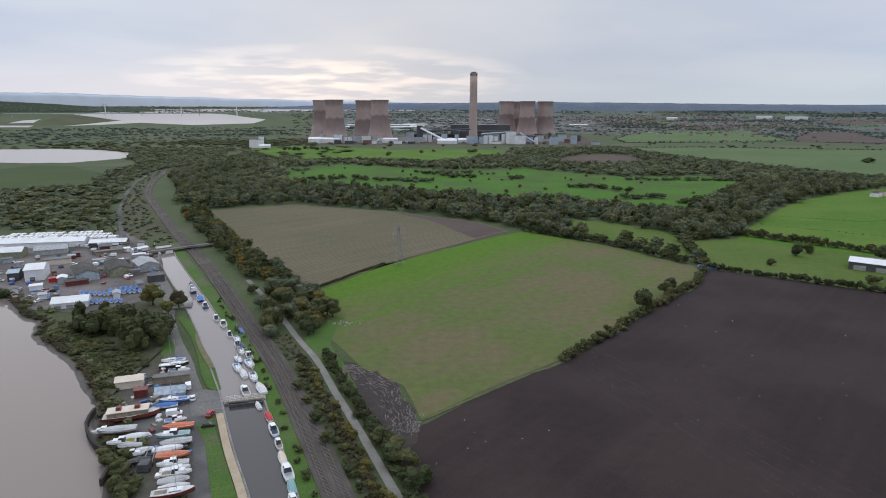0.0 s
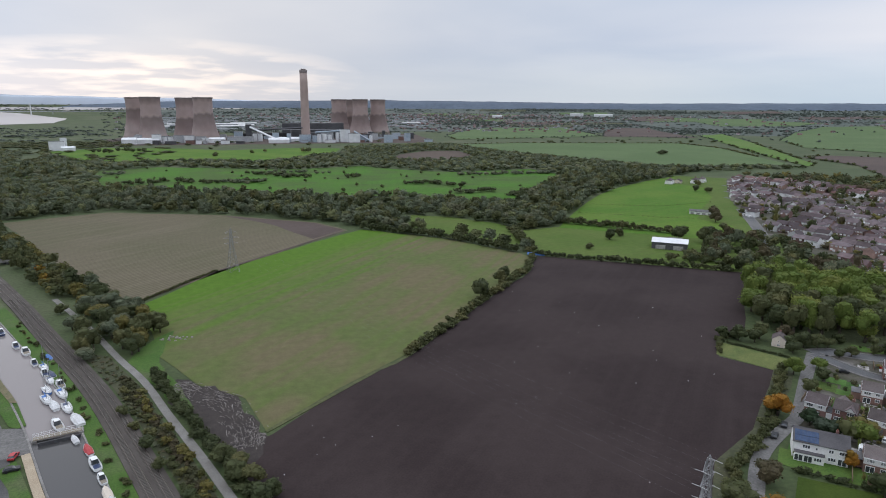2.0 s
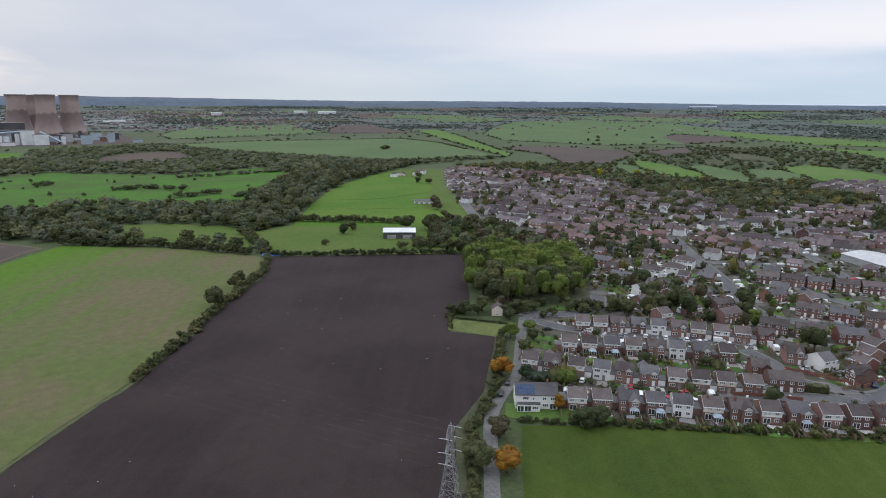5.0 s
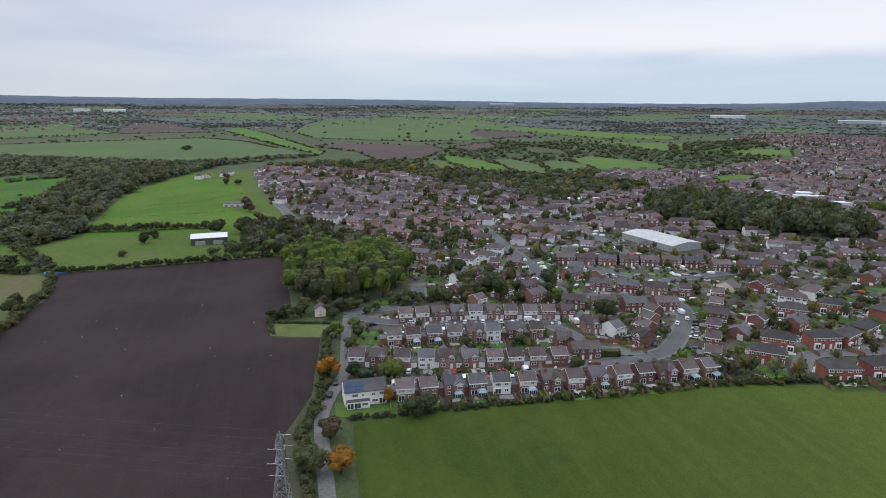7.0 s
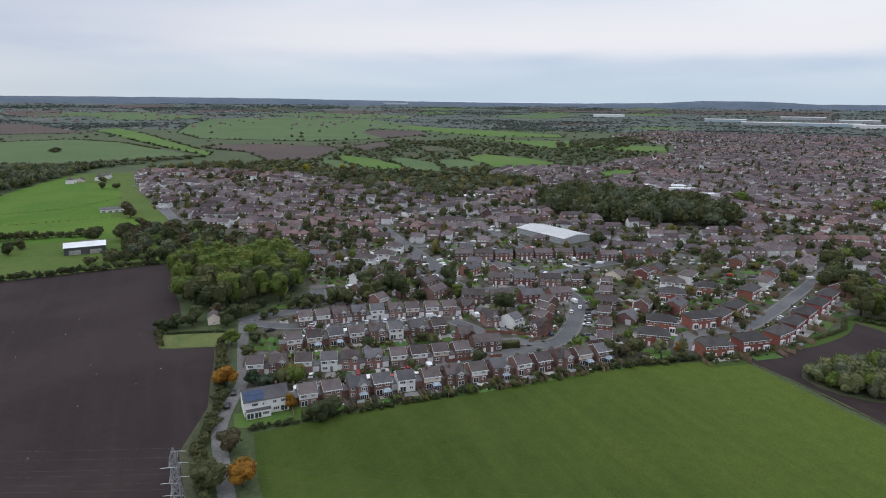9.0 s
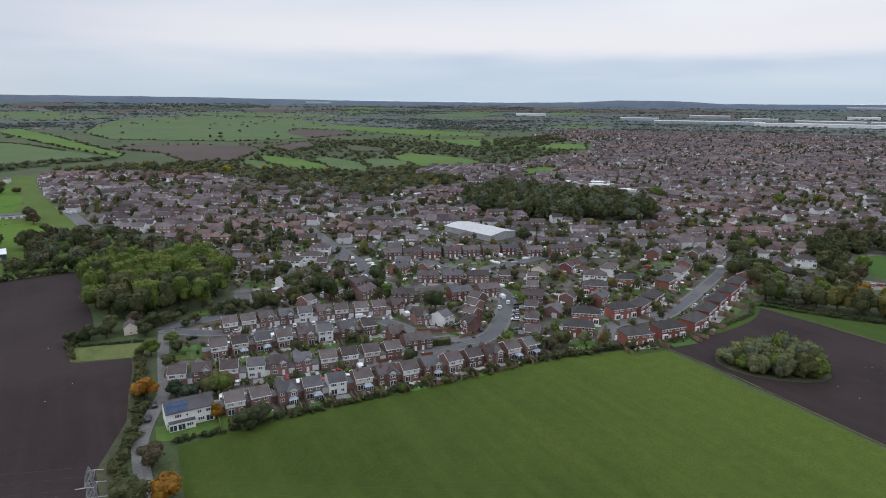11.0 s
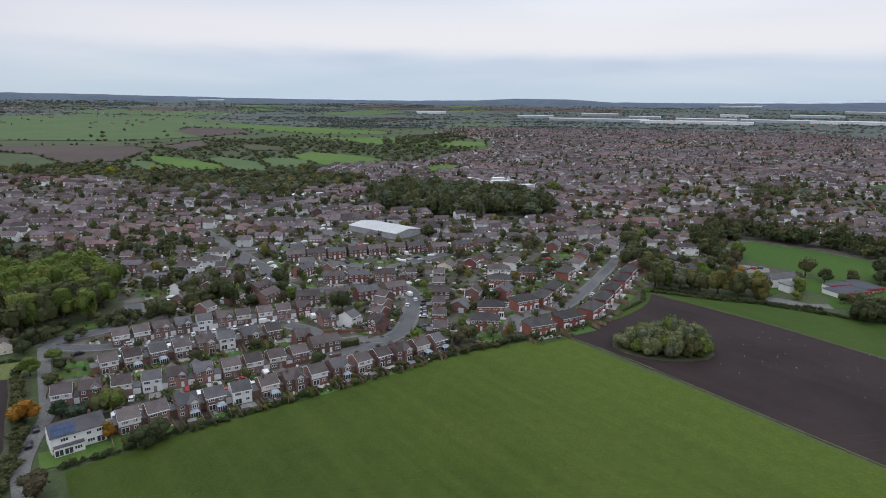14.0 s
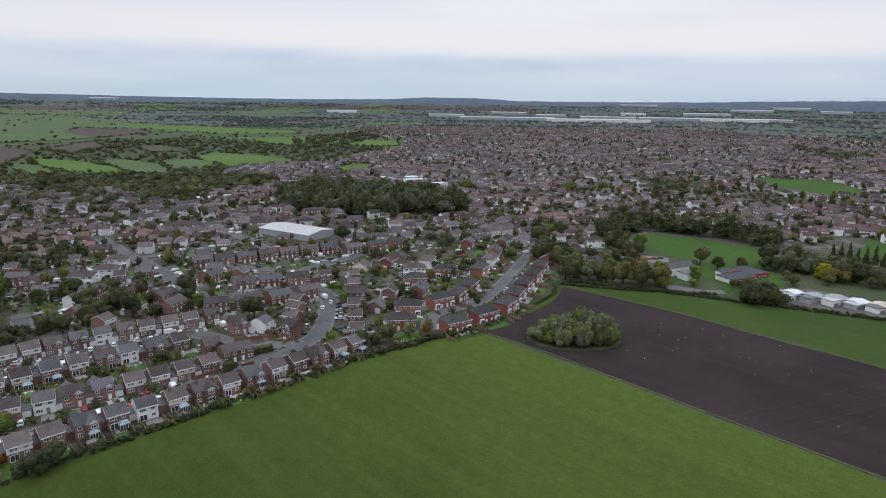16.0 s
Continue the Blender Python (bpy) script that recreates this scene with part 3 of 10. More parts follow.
class Geo:
    """Collects faces of one mesh."""

    def __init__(self):
        self.v, self.f, self.m = [], [], []

    def add(self, verts, faces, slot=0):
        n = len(self.v)
        self.v += [tuple(p) for p in verts]
        self.f += [tuple(i + n for i in f) for f in faces]
        self.m += [slot] * len(faces)
        return self

    def box(self, x0, y0, z0, x1, y1, z1, slot=0, top=1.0):
        """A box; top < 1 draws its upper face in."""
        cx, cy, hx, hy = (x0 + x1) / 2, (y0 + y1) / 2, (x1 - x0) / 2 * top, (y1 - y0) / 2 * top
        v = [(x0, y0, z0), (x1, y0, z0), (x1, y1, z0), (x0, y1, z0), (cx - hx, cy - hy, z1), (cx + hx, cy - hy, z1), (cx + hx, cy + hy, z1), (cx - hx, cy + hy, z1)]
        return self.add(v, [(3, 2, 1, 0), (4, 5, 6, 7), (0, 1, 5, 4), (1, 2, 6, 5), (2, 3, 7, 6), (3, 0, 4, 7)], slot)

    def gable(self, x0, y0, x1, y1, z0, z1, t=0.18, slot=0):
        """A pitched roof slab, ridge along x, with thickness t."""
        c = (y0 + y1) / 2
        v = []
        for x in (x0, x1):
            v += [(x, y0, z0), (x, c, z1), (x, y1, z0), (x, y0, z0 + t), (x, c, z1 + t), (x, y1, z0 + t)]
        return self.add(v, [(3, 9, 10, 4), (4, 10, 11, 5), (1, 7, 6, 0), (2, 8, 7, 1), (0, 6, 9, 3), (5, 11, 8, 2), (0, 3, 4, 1), (1, 4, 5, 2), (7, 10, 9, 6), (8, 11, 10, 7)], slot)

    def gable_wall(self, x, y0, y1, z0, z1, t=0.25, slot=0):
        c = (y0 + y1) / 2
        v = [(x, y0, z0), (x, y1, z0), (x, c, z1), (x + t, y0, z0), (x + t, y1, z0), (x + t, c, z1)]
        return self.add(v, [(0, 2, 1), (3, 4, 5), (0, 3, 5, 2), (1, 2, 5, 4), (0, 1, 4, 3)], slot)

    def hip(self, x0, y0, x1, y1, z0, z1, slot=0, t=0.15):
        w, d = x1 - x0, y1 - y0
        k = min(w, d) / 2
        if w >= d:
            a, b = (x0 + k, (y0 + y1) / 2, z1), (x1 - k, (y0 + y1) / 2, z1)
        else:
            a, b = ((x0 + x1) / 2, y0 + k, z1), ((x0 + x1) / 2, y1 - k, z1)
        v = [(x0, y0, z0), (x1, y0, z0), (x1, y1, z0), (x0, y1, z0), (x0, y0, z0 + t), (x1, y0, z0 + t), (x1, y1, z0 + t), (x0, y1, z0 + t), a, b]
        f = [(3, 2, 1, 0), (0, 1, 5, 4), (1, 2, 6, 5), (2, 3, 7, 6), (3, 0, 4, 7)]
        f += [(4, 5, 9, 8), (5, 6, 9), (6, 7, 8, 9), (7, 4, 8)] if w >= d else [(4, 5, 8), (5, 6, 9, 8), (6, 7, 9), (7, 4, 8, 9)]
        return self.add(v, f, slot)

    def tube(self, a, b, r0, r1=None, n=6, slot=0):
        a, b = Vector(a), Vector(b)
        r1 = r0 if r1 is None else r1
        q = (b - a).to_track_quat("Z", "Y")
        ring = [q @ Vector((math.cos(2 * math.pi * i / n), math.sin(2 * math.pi * i / n), 0)) for i in range(n)]
        v = [a + p * r0 for p in ring] + [b + p * r1 for p in ring]
        f = [(i, (i + 1) % n, n + (i + 1) % n, n + i) for i in range(n)] + [tuple(range(n))[::-1], tuple(range(n, 2 * n))]
        return self.add(v, f, slot)

    def lathe(self, rz, n=32, slot=0, cx=0.0, cy=0.0):
        v = [(cx + r * math.cos(2 * math.pi * i / n), cy + r * math.sin(2 * math.pi * i / n), z) for r, z in rz for i in range(n)]
        f = [(j * n + i, j * n + (i + 1) % n, (j + 1) * n + (i + 1) % n, (j + 1) * n + i) for j in range(len(rz) - 1) for i in range(n)]
        return self.add(v, f, slot)

    def mesh(self, name, *mats, smooth=False):
        me = bpy.data.meshes.new(name)
        me.from_pydata(self.v, [], self.f)
        for k in mats:
            me.materials.append(M[k])
        if len(mats) > 1:
            me.polygons.foreach_set("material_index", self.m)
        if smooth:
            me.polygons.foreach_set("use_smooth", [True] * len(self.f))
        me.update()
        return me


def part(name, geo, mats, parent, label="", smooth=False, at=None):
    """One mesh object under a thing or a part."""
    data = geo if isinstance(geo, bpy.types.Mesh) else geo.mesh(name, *([mats] if isinstance(mats, str) else mats), smooth=smooth)
    ob = new(name, data)
    ob.parent = parent
    if at is not None:
        ob.matrix_basis = at
    if label:
        tagged(ob, label)
    return ob


def thing(name, label, category, m=None, group="", kind=""):
    if label and len(label.split()) < 4:
        label += " standing outdoors"
    ob = tagged(new(name), label, category, group, kind)
    if m is not None:
        ob.matrix_basis = m
    return ob


def solid(name, geo, mats, label, category, kind="", smooth=False, group=""):
    return tagged(new(name, geo.mesh(name, *([mats] if isinstance(mats, str) else mats), smooth=smooth)), label, category, group, kind)


def quads(name, verts, faces, key):
    """A large mesh from arrays of vertices and quads."""
    me = bpy.data.meshes.new(name)
    me.vertices.add(len(verts))
    me.vertices.foreach_set("co", np.asarray(verts, np.float32).ravel())
    me.loops.add(len(faces) * 4)
    me.loops.foreach_set("vertex_index", np.asarray(faces, np.int32).ravel())
    me.polygons.add(len(faces))
    me.polygons.foreach_set("loop_start", np.arange(0, len(faces) * 4, 4, dtype=np.int32))
    me.materials.append(M[key])
    me.update(calc_edges=True)
    return me


def inside(poly, x, y):
    hit = False
    for (x0, y0), (x1, y1) in zip(poly, poly[1:] + poly[:1]):
        if (y0 > y) != (y1 > y) and x < (x1 - x0) * (y - y0) / (y1 - y0) + x0:
            hit = not hit
    return hit


def near_line(pts, x, y, d):
    for (x0, y0), (x1, y1) in zip(pts, pts[1:]):
        lx, ly = x1 - x0, y1 - y0
        t = max(0.0, min(1.0, ((x - x0) * lx + (y - y0) * ly) / (lx * lx + ly * ly)))
        if math.hypot(x - x0 - t * lx, y - y0 - t * ly) < d:
            return True
    return False


FLAT, EDGE = 2600.0, 4900.0


def land(x, y):
    """Height of the ground: level near by, rising in the distance as far country does to the eye."""
    r = math.hypot(x, y)
    if r <= FLAT:
        return 0.0
    u = min((r - FLAT) / (EDGE - FLAT), 1.0)
    return 100.0 - r * (100.0 / FLAT) * (1 - u)


def smooth_line(pts, step=6.0):
    """A gentle curve through the points."""
    out = []
    p = [Vector(q) for q in pts]
    p = [p[0] * 2 - p[1]] + p + [p[-1] * 2 - p[-2]]
    for a, b, c, d in zip(p, p[1:], p[2:], p[3:]):
        n = max(1, int((c - b).length / step))
        for i in range(n):
            t = i / n
            out.append(0.5 * (2 * b + (c - a) * t + (2 * a - 5 * b + 4 * c - d) * t * t + (3 * b - a - 3 * c + d) * t ** 3))
    out.append(p[-2])
    return [(q.x, q.y) for q in out]


def offset(pts, d):
    """The line moved d metres to its left."""
    out = []
    for i, (x, y) in enumerate(pts):
        a, b = pts[max(i - 1, 0)], pts[min(i + 1, len(pts) - 1)]
        lx, ly = b[0] - a[0], b[1] - a[1]
        n = math.hypot(lx, ly) or 1.0
        out.append((x - ly / n * d, y + lx / n * d))
    return out


def ribbon(geo, pts, left, right, z0, z1=None, slot=0):
    """A strip along a line from left to right of it (left > right), its top at z1 and its skirts down to z0."""
    z1 = z0 if z1 is None else z1
    a, b = offset(pts, left), offset(pts, right)
    v, f = [], []
    for p, q in zip(a, b):
        v += [(*p, land(*p) + z0), (*p, land(*p) + z1), (*q, land(*q) + z1), (*q, land(*q) + z0)]
    for i in range(len(pts) - 1):
        j = 4 * i
        f.append((j + 1, j + 2, j + 6, j + 5))
        if z1 != z0:
            f += [(j, j + 1, j + 5, j + 4), (j + 2, j + 3, j + 7, j + 6)]
    if z1 != z0:
        f += [(0, 3, 2, 1), (4 * len(pts) - 4, 4 * len(pts) - 3, 4 * len(pts) - 2, 4 * len(pts) - 1)]
    return geo.add(v, f, slot)


def wobble(poly, step=14.0, amp=1.0, seed=0):
    """A field outline, a little uneven."""
    r = random.Random(seed)
    out = []
    for (x0, y0), (x1, y1) in zip(poly, poly[1:] + poly[:1]):
        n = max(1, int(math.hypot(x1 - x0, y1 - y0) / step))
        for i in range(n):
            t = i / n
            k = amp if i else amp * 0.3
            out.append((x0 + (x1 - x0) * t + r.uniform(-k, k), y0 + (y1 - y0) * t + r.uniform(-k, k)))
    return out


def sheet(name, poly, key, z, label, category="field", amp=1.0, step=14.0, kind="structure"):
    """A field or a plot: an uneven outline filled with triangles, with a low edge."""
    pts = wobble(poly, step, amp, len(name) + int(abs(poly[0][0])))
    bm = bmesh.new()
    vs = [bm.verts.new((x, y, land(x, y) + z)) for x, y in pts]
    es = [bm.edges.new((a, b)) for a, b in zip(vs, vs[1:] + vs[:1])]
    bmesh.ops.triangle_fill(bm, edges=es, use_beauty=True)
    if max(math.hypot(*p) for p in poly) > FLAT - 100:
        # follow the rising ground far off
        for _ in range(4):
            long = [e for e in bm.edges if e.calc_length() > 160]
            if long:
                bmesh.ops.subdivide_edges(bm, edges=long, cuts=1)
                bmesh.ops.triangulate(bm, faces=bm.faces)
        for q in bm.verts:
            q.co.z = land(q.co.x, q.co.y) + z
    bmesh.ops.recalc_face_normals(bm, faces=bm.faces)
    if sum(f.normal.z for f in bm.faces) < 0:
        bmesh.ops.reverse_faces(bm, faces=bm.faces)
    me = bpy.data.meshes.new(name)
    bm.to_mesh(me)
    bm.free()
    me.materials.append(M[key])
    return tagged(new(name, me), label, category, kind=kind)


# ---- foliage ----
def cube_sphere():
    v, f = [], []
    for ax in range(3):
        for s in (-1, 1):
            n = len(v)
            for i in (-1, 0, 1):
                for j in (-1, 0, 1):
                    p = [0, 0, 0]
                    p[ax], p[(ax + 1) % 3], p[(ax + 2) % 3] = s, i, j * s
                    v.append(p)
            for a in (0, 1):
                for b in (0, 1):
                    k = n + a * 3 + b
                    f.append((k, k + 3, k + 4, k + 1))
    v = np.array(v, float)
    return v / np.linalg.norm(v, axis=1, keepdims=True), np.array(f)


BALL_V, BALL_F = cube_sphere()
# a six-sided lump, open below
DOME_V = np.array([(rr * math.cos(k * math.pi / 3 + o), rr * math.sin(k * math.pi / 3 + o), zz) for rr, zz, o in ((0.82, -0.75, 0), (1.0, 0.05, 0.3), (0.58, 0.82, 0.1)) for k in range(6)])
DOME_F = np.array([(k + a, (k + 1) % 6 + a, (k + 1) % 6 + a + 6, k + a + 6) for a in (0, 6) for k in range(6)] + [(12, 13, 14, 15), (12, 15, 16, 17)])


def leafy(count, size, lobes, seed, shape="round", fine=True):
    """A crown of unit radius: dark lobes inside, leaf sprays all over them. Returns vertices and quads."""
    r = np.random.default_rng(seed)
    c = r.normal(size=(lobes, 3))
    c /= np.linalg.norm(c, axis=1, keepdims=True)
    c *= r.uniform(0.25, 0.62, (lobes, 1))
    lr = r.uniform(0.34, 0.52, lobes)
    if lobes < 4:
        c *= 0.55
        lr = r.uniform(0.62, 0.78, lobes)
    if shape == "tall":
        c[:, 2] = np.linspace(-0.9, 0.9, lobes)
        c[:, :2] *= (1 - np.linspace(0.0, 0.9, lobes))[:, None] * 0.7
        lr = 0.62 * (1 - np.linspace(0, 0.78, lobes))
    if shape == "low":
        c[:, 2] = np.abs(c[:, 2]) * 0.6 - 0.2
    vs, fs = [], []
    n = 0
    for q, k in zip(c, lr):
        ball, sides = (BALL_V, BALL_F) if fine else (DOME_V, DOME_F)
        turn = r.uniform(0, 6.28)
        spin = np.array([[math.cos(turn), -math.sin(turn), 0], [math.sin(turn), math.cos(turn), 0], [0, 0, 1]])
        b = (ball @ spin.T) * (k * (0.90 if fine else 0.74)) * r.uniform(0.82, 1.12, (len(ball), 1)) + q
        vs.append(b)
        fs.append(sides + n)
        n += len(b)
    pick = r.choice(lobes, count, p=lr ** 2 / (lr ** 2).sum())
    d = r.normal(size=(count, 3))
    d[:, 2] = d[:, 2] * 0.9 + 0.25
    d /= np.linalg.norm(d, axis=1, keepdims=True)
    p = c[pick] + d * (lr[pick] * r.uniform(0.78, 1.14, count))[:, None]
    nrm = d + r.normal(size=(count, 3)) * 0.55
    nrm /= np.linalg.norm(nrm, axis=1, keepdims=True)
    a = np.cross(nrm, r.normal(size=(count, 3)))
    a /= np.linalg.norm(a, axis=1, keepdims=True)
    b = np.cross(nrm, a)
    s = (size * r.uniform(0.6, 1.3, count))[:, None]
    w = s * r.uniform(0.45, 0.9, (count, 1))
    quad = np.stack([p - a * s * 0.6, p - b * w * 0.6 + a * s * 0.1, p + a * s * 0.7, p + b * w * 0.6 - a * s * 0.1], 1)
    vs.append(quad.reshape(-1, 3))
    fs.append(np.arange(count * 4).reshape(-1, 4) + n)
    return np.concatenate(vs), np.concatenate(fs)


CROWNS = {
    "near": [leafy(620, 0.15, 13, s) for s in (1, 2, 3, 4)],
    "mid": [leafy(130, 0.31, 5, s, fine=False) for s in (11, 12, 13, 14)],
    "far": [leafy(26, 0.46, 2, s, fine=False) for s in (21, 22, 23, 24, 25, 26)],
    "dot": [leafy(5, 0.6, 1, s, fine=False) for s in (31, 32, 33, 34)],
    "shrub": [leafy(30, 0.38, 1, s, fine=False) for s in (51, 52, 53, 54)],
    "tall": [leafy(420, 0.16, 11, s, "tall") for s in (41, 42)],
}


def grove(name, places, key, level, label, category="trees", kind="stuff"):
    """Many trees or shrubs as one mesh. places: x, y, height, radius; the crown reaches nearly to the ground."""
    if not places:
        return None
    vs, fs = [], []
    n = 0
    r = np.random.default_rng(len(places))
    for x, y, h, w in places:
        v, f = CROWNS[level][r.integers(len(CROWNS[level]))]
        a = r.uniform(0, 2 * math.pi)
        ca, sa = math.cos(a), math.sin(a)
        half = h * 0.5
        q = np.empty_like(v)
        q[:, 0] = x + w * (v[:, 0] * ca - v[:, 1] * sa)
        q[:, 1] = y + w * (v[:, 0] * sa + v[:, 1] * ca)
        q[:, 2] = np.maximum(land(x, y) + half + v[:, 2] * half * 1.02, land(x, y) - 0.3)
        vs.append(q)
        fs.append(f + n)
        n += len(v)
    return tagged(new(name, quads(name, np.concatenate(vs), np.concatenate(fs), key)), label, category, kind=kind)


CROWN_MESH = {}


def crown_mesh(key, level, i):
    if (key, level, i) not in CROWN_MESH:
        v, f = CROWNS[level][i]
        CROWN_MESH[key, level, i] = quads("crown", v, f, key)
    return CROWN_MESH[key, level, i]


TRUNK = {}


def trunk_mesh(i):
    """A tapered trunk with limbs, one metre tall in all, for scaling."""
    if i not in TRUNK:
        r = random.Random(50 + i)
        g = Geo()
        g.tube((0, 0, -0.01), (0.01, 0, 0.30), 0.040, 0.028, 8)
        g.tube((0.01, 0, 0.29), (0.0, 0.01, 0.72), 0.028, 0.008, 7)
        for k in range(6):
            a = k * 1.05 + r.uniform(-0.3, 0.3)
            z = r.uniform(0.25, 0.45)
            g.tube((0.008, 0, z), (0.26 * math.cos(a), 0.26 * math.sin(a), z + r.uniform(0.14, 0.3)), 0.014, 0.004, 5)
        TRUNK[i] = g.mesh("trunk", "bark", smooth=True)
    return TRUNK[i]


def tree(x, y, h, w, key, label, level="near", group="", low=0.12):
    """A tree of height h and crown radius w."""
    i = int(abs(x * 7 + y * 13)) % len(CROWNS[level])
    t = thing("tree", label, "tree", pose(x, y, land(x, y), 0, 0, (x * 37 + y * 11) % 360), group)
    part("trunk", trunk_mesh(i % 3), "bark", t, at=Matrix.Diagonal((h, h, h, 1)))
    half = h * (1 - low) / 2
    part("crown", crown_mesh(key, level, i), key, t, at=Matrix.Translation((0, 0, h - half)) @ Matrix.Diagonal((w, w, half, 1)))
    return t


def along(pts, step, jitter, r):
    """Places strewn along a line."""
    out = []
    for (x0, y0), (x1, y1) in zip(pts, pts[1:]):
        n = max(1, int(math.hypot(x1 - x0, y1 - y0) / step))
        for i in range(n):
            t = (i + r.uniform(0, 1)) / n
            out.append((x0 + (x1 - x0) * t + r.uniform(-jitter, jitter), y0 + (y1 - y0) * t + r.uniform(-jitter, jitter)))
    return out


def fill(poly, step, r, skip=()):
    """Places strewn over an area."""
    xs, ys = [p[0] for p in poly], [p[1] for p in poly]
    out = []
    x = min(xs)
    while x < max(xs):
        y = min(ys)
        while y < max(ys):
            px, py = x + r.uniform(-0.5, 0.5) * step, y + r.uniform(-0.5, 0.5) * step
            if inside(poly, px, py) and not any(inside(s, px, py) for s in skip):
                out.append((px, py))
            y += step
        x += step
    return out


def hedge(name, pts, h, w, key, label, level="mid", step=None, jitter=0.6, seed=1):
    r = random.Random(seed)
    return grove(name, [(x, y, h * r.uniform(0.6, 1.3), w * r.uniform(0.7, 1.35)) for x, y in along(pts, step or w * 0.75, jitter, r)], key, level, label, "hedge", "")
# ---- the ground and the fields ----
def build_ground():
    """One sheet from under the drone to the horizon."""
    radii = [0, 60, 120, 200, 300, 420, 560, 720, 900, 1100, 1350, 1600, 1900, 2250, 2600, 2800, 3000, 3200, 3400, 3600, 3800, 4000, 4200, 4400, 4600, 4750, 4880]
    n = 180
    v = [(0, 0, 0)]
    for r in radii[1:]:
        for i in range(n):
            a = 2 * math.pi * i / n
            x, y = r * math.sin(a), r * math.cos(a)
            v.append((x, y, land(x, y)))
    f = [(0, 1 + (i + 1) % n, 1 + i) for i in range(n)]
    for j in range(len(radii) - 2):
        a, b = 1 + j * n, 1 + (j + 1) * n
        f += [(a + i, a + (i + 1) % n, b + (i + 1) % n, b + i) for i in range(n)]
    solid("ground", Geo().add(v, f), "ground", "dull green and brown lowland reaching to the horizon", "ground", "structure", smooth=True)


build_ground()


def woodland_ring():
    """Unbroken far woodland and hedges, seen as one dark cover between the far fields."""
    v, f = [], []
    radii = [2480, 2700, 2950, 3200, 3450, 3700, 3950, 4200, 4450, 4700]
    n = 160
    for i in range(n + 1):
        a = radians(-13 + 153 * i / n)
        for k, r in enumerate(radii):
            q = r + (70 * noise.noise((i * 0.35, 3.0, k)) if k == 0 else 0)
            x, y = q * math.sin(a), q * math.cos(a)
            v.append((x, y, land(x, y) + 0.45))
    m = len(radii)
    for i in range(n):
        f += [(i * m + k, i * m + k + 1, (i + 1) * m + k + 1, (i + 1) * m + k) for k in range(m - 1)]
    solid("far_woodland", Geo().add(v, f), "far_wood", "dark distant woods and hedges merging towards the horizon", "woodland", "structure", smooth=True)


woodland_ring()

PLOUGHED = [(-10, 183), (28, 222), (43, 234), (95, 298), (140, 350), (157, 386), (266, 317), (232, 272), (198, 231), (174, 219), (166, 206), (181, 184), (171, 175), (141, 148), (118, 136), (96, 112), (60, 60), (20, -20), (-60, -40), (-40, 60), (-14, 144), (-20, 176)]
YOUNG = [(-79, 329), (-49, 390), (32, 484), (52, 503), (112, 452), (150, 396), (152, 382), (136, 356), (90, 296), (41, 236), (26, 223), (-12, 186), (-20, 210), (-38, 226), (-57, 257)]
STUBBLE = [(-245, 598), (-174, 637), (-63, 597), (18, 542), (40, 503), (-42, 395), (-83, 331), (-110, 371), (-152, 432)]
MEADOW = [(132, 127), (153, 110), (190, 77), (220, 49), (244, 20), (261, -6), (222, -48), (155, -114), (60, -210), (-40, -120), (40, 20), (80, 70), (105, 99)]
PLOUGHED_2 = [(263, -6), (285, -26), (306, -42), (318, -50), (336, -51), (293, -104), (231, -163), (120, -260), (64, -212), (157, -115), (224, -49)]
STRIP = [(338, -50), (346, -54), (327, -109), (290, -200), (240, -290), (124, -262), (233, -165), (295, -105)]
sheet("ploughed_field", PLOUGHED, "plough", 0.10, "freshly ploughed dark brown field")
sheet("young_crop_field", YOUNG, "young", 0.12, "thin green young crop over brown soil")
sheet("stubble_field", STUBBLE, "stubble", 0.12, "brown stubble field with drill lines")
sheet("fallow_corner", [(-64, 594), (16, 540), (37, 505), (12, 474), (-20, 540)], "soil_dark", 0.16, "darker fallow corner of the stubble field")
sheet("meadow", MEADOW, "grass", 0.10, "mown green grass field with faint mowing lines")
sheet("ploughed_field_east", PLOUGHED_2, "plough", 0.12, "dark ploughed field behind the houses")
sheet("grass_strip", STRIP, "strip_grass", 0.08, "green strip of grass beside the ploughed field")
SMALL_PADDOCK = [(80, 535), (99, 566), (136, 547), (166, 510), (188, 462), (162, 415), (122, 458), (97, 495)]
def margin(pts, w, key, label):
    strip_g = Geo()
    ribbon(strip_g, smooth_line(pts, 5), w / 2, -w / 2, 0.0, 0.2)
    solid("field_margin", strip_g, key, label, "verge", "structure")


margin([(264, -5), (279, -19), (291, -31), (305, -41), (319, -48), (340, -53)], 4.5, "strip_grass", "green grass margin between gardens and plough")
margin([(338, -52), (313, -81), (293, -104), (252, -143), (231, -164), (120, -262)], 0.9, "margin_grass", "thin pale grass margin of a ploughed field")
margin([(263, -6), (244, -29), (224, -49), (157, -115), (64, -212)], 0.9, "margin_grass", "thin pale grass margin of a ploughed field")
margin([(-12, 185), (28, 223), (42, 235), (92, 297), (138, 352), (154, 384)], 1.6, "margin_grass", "pale rough grass between two fields")
margin([(157, 387), (266, 318)], 1.4, "margin_grass", "pale rough grass at the head of the ploughed field")
margin([(-49, 391), (-83, 331)], 1.8, "soil_dark", "dark trodden margin between two fields")
margin([(-47, 393), (36, 500)], 2.2, "soil_dark", "dark bare margin of the stubble field")
sheet("small_paddock", SMALL_PADDOCK, "pasture_dull", 0.1, "small green paddock between hedges")
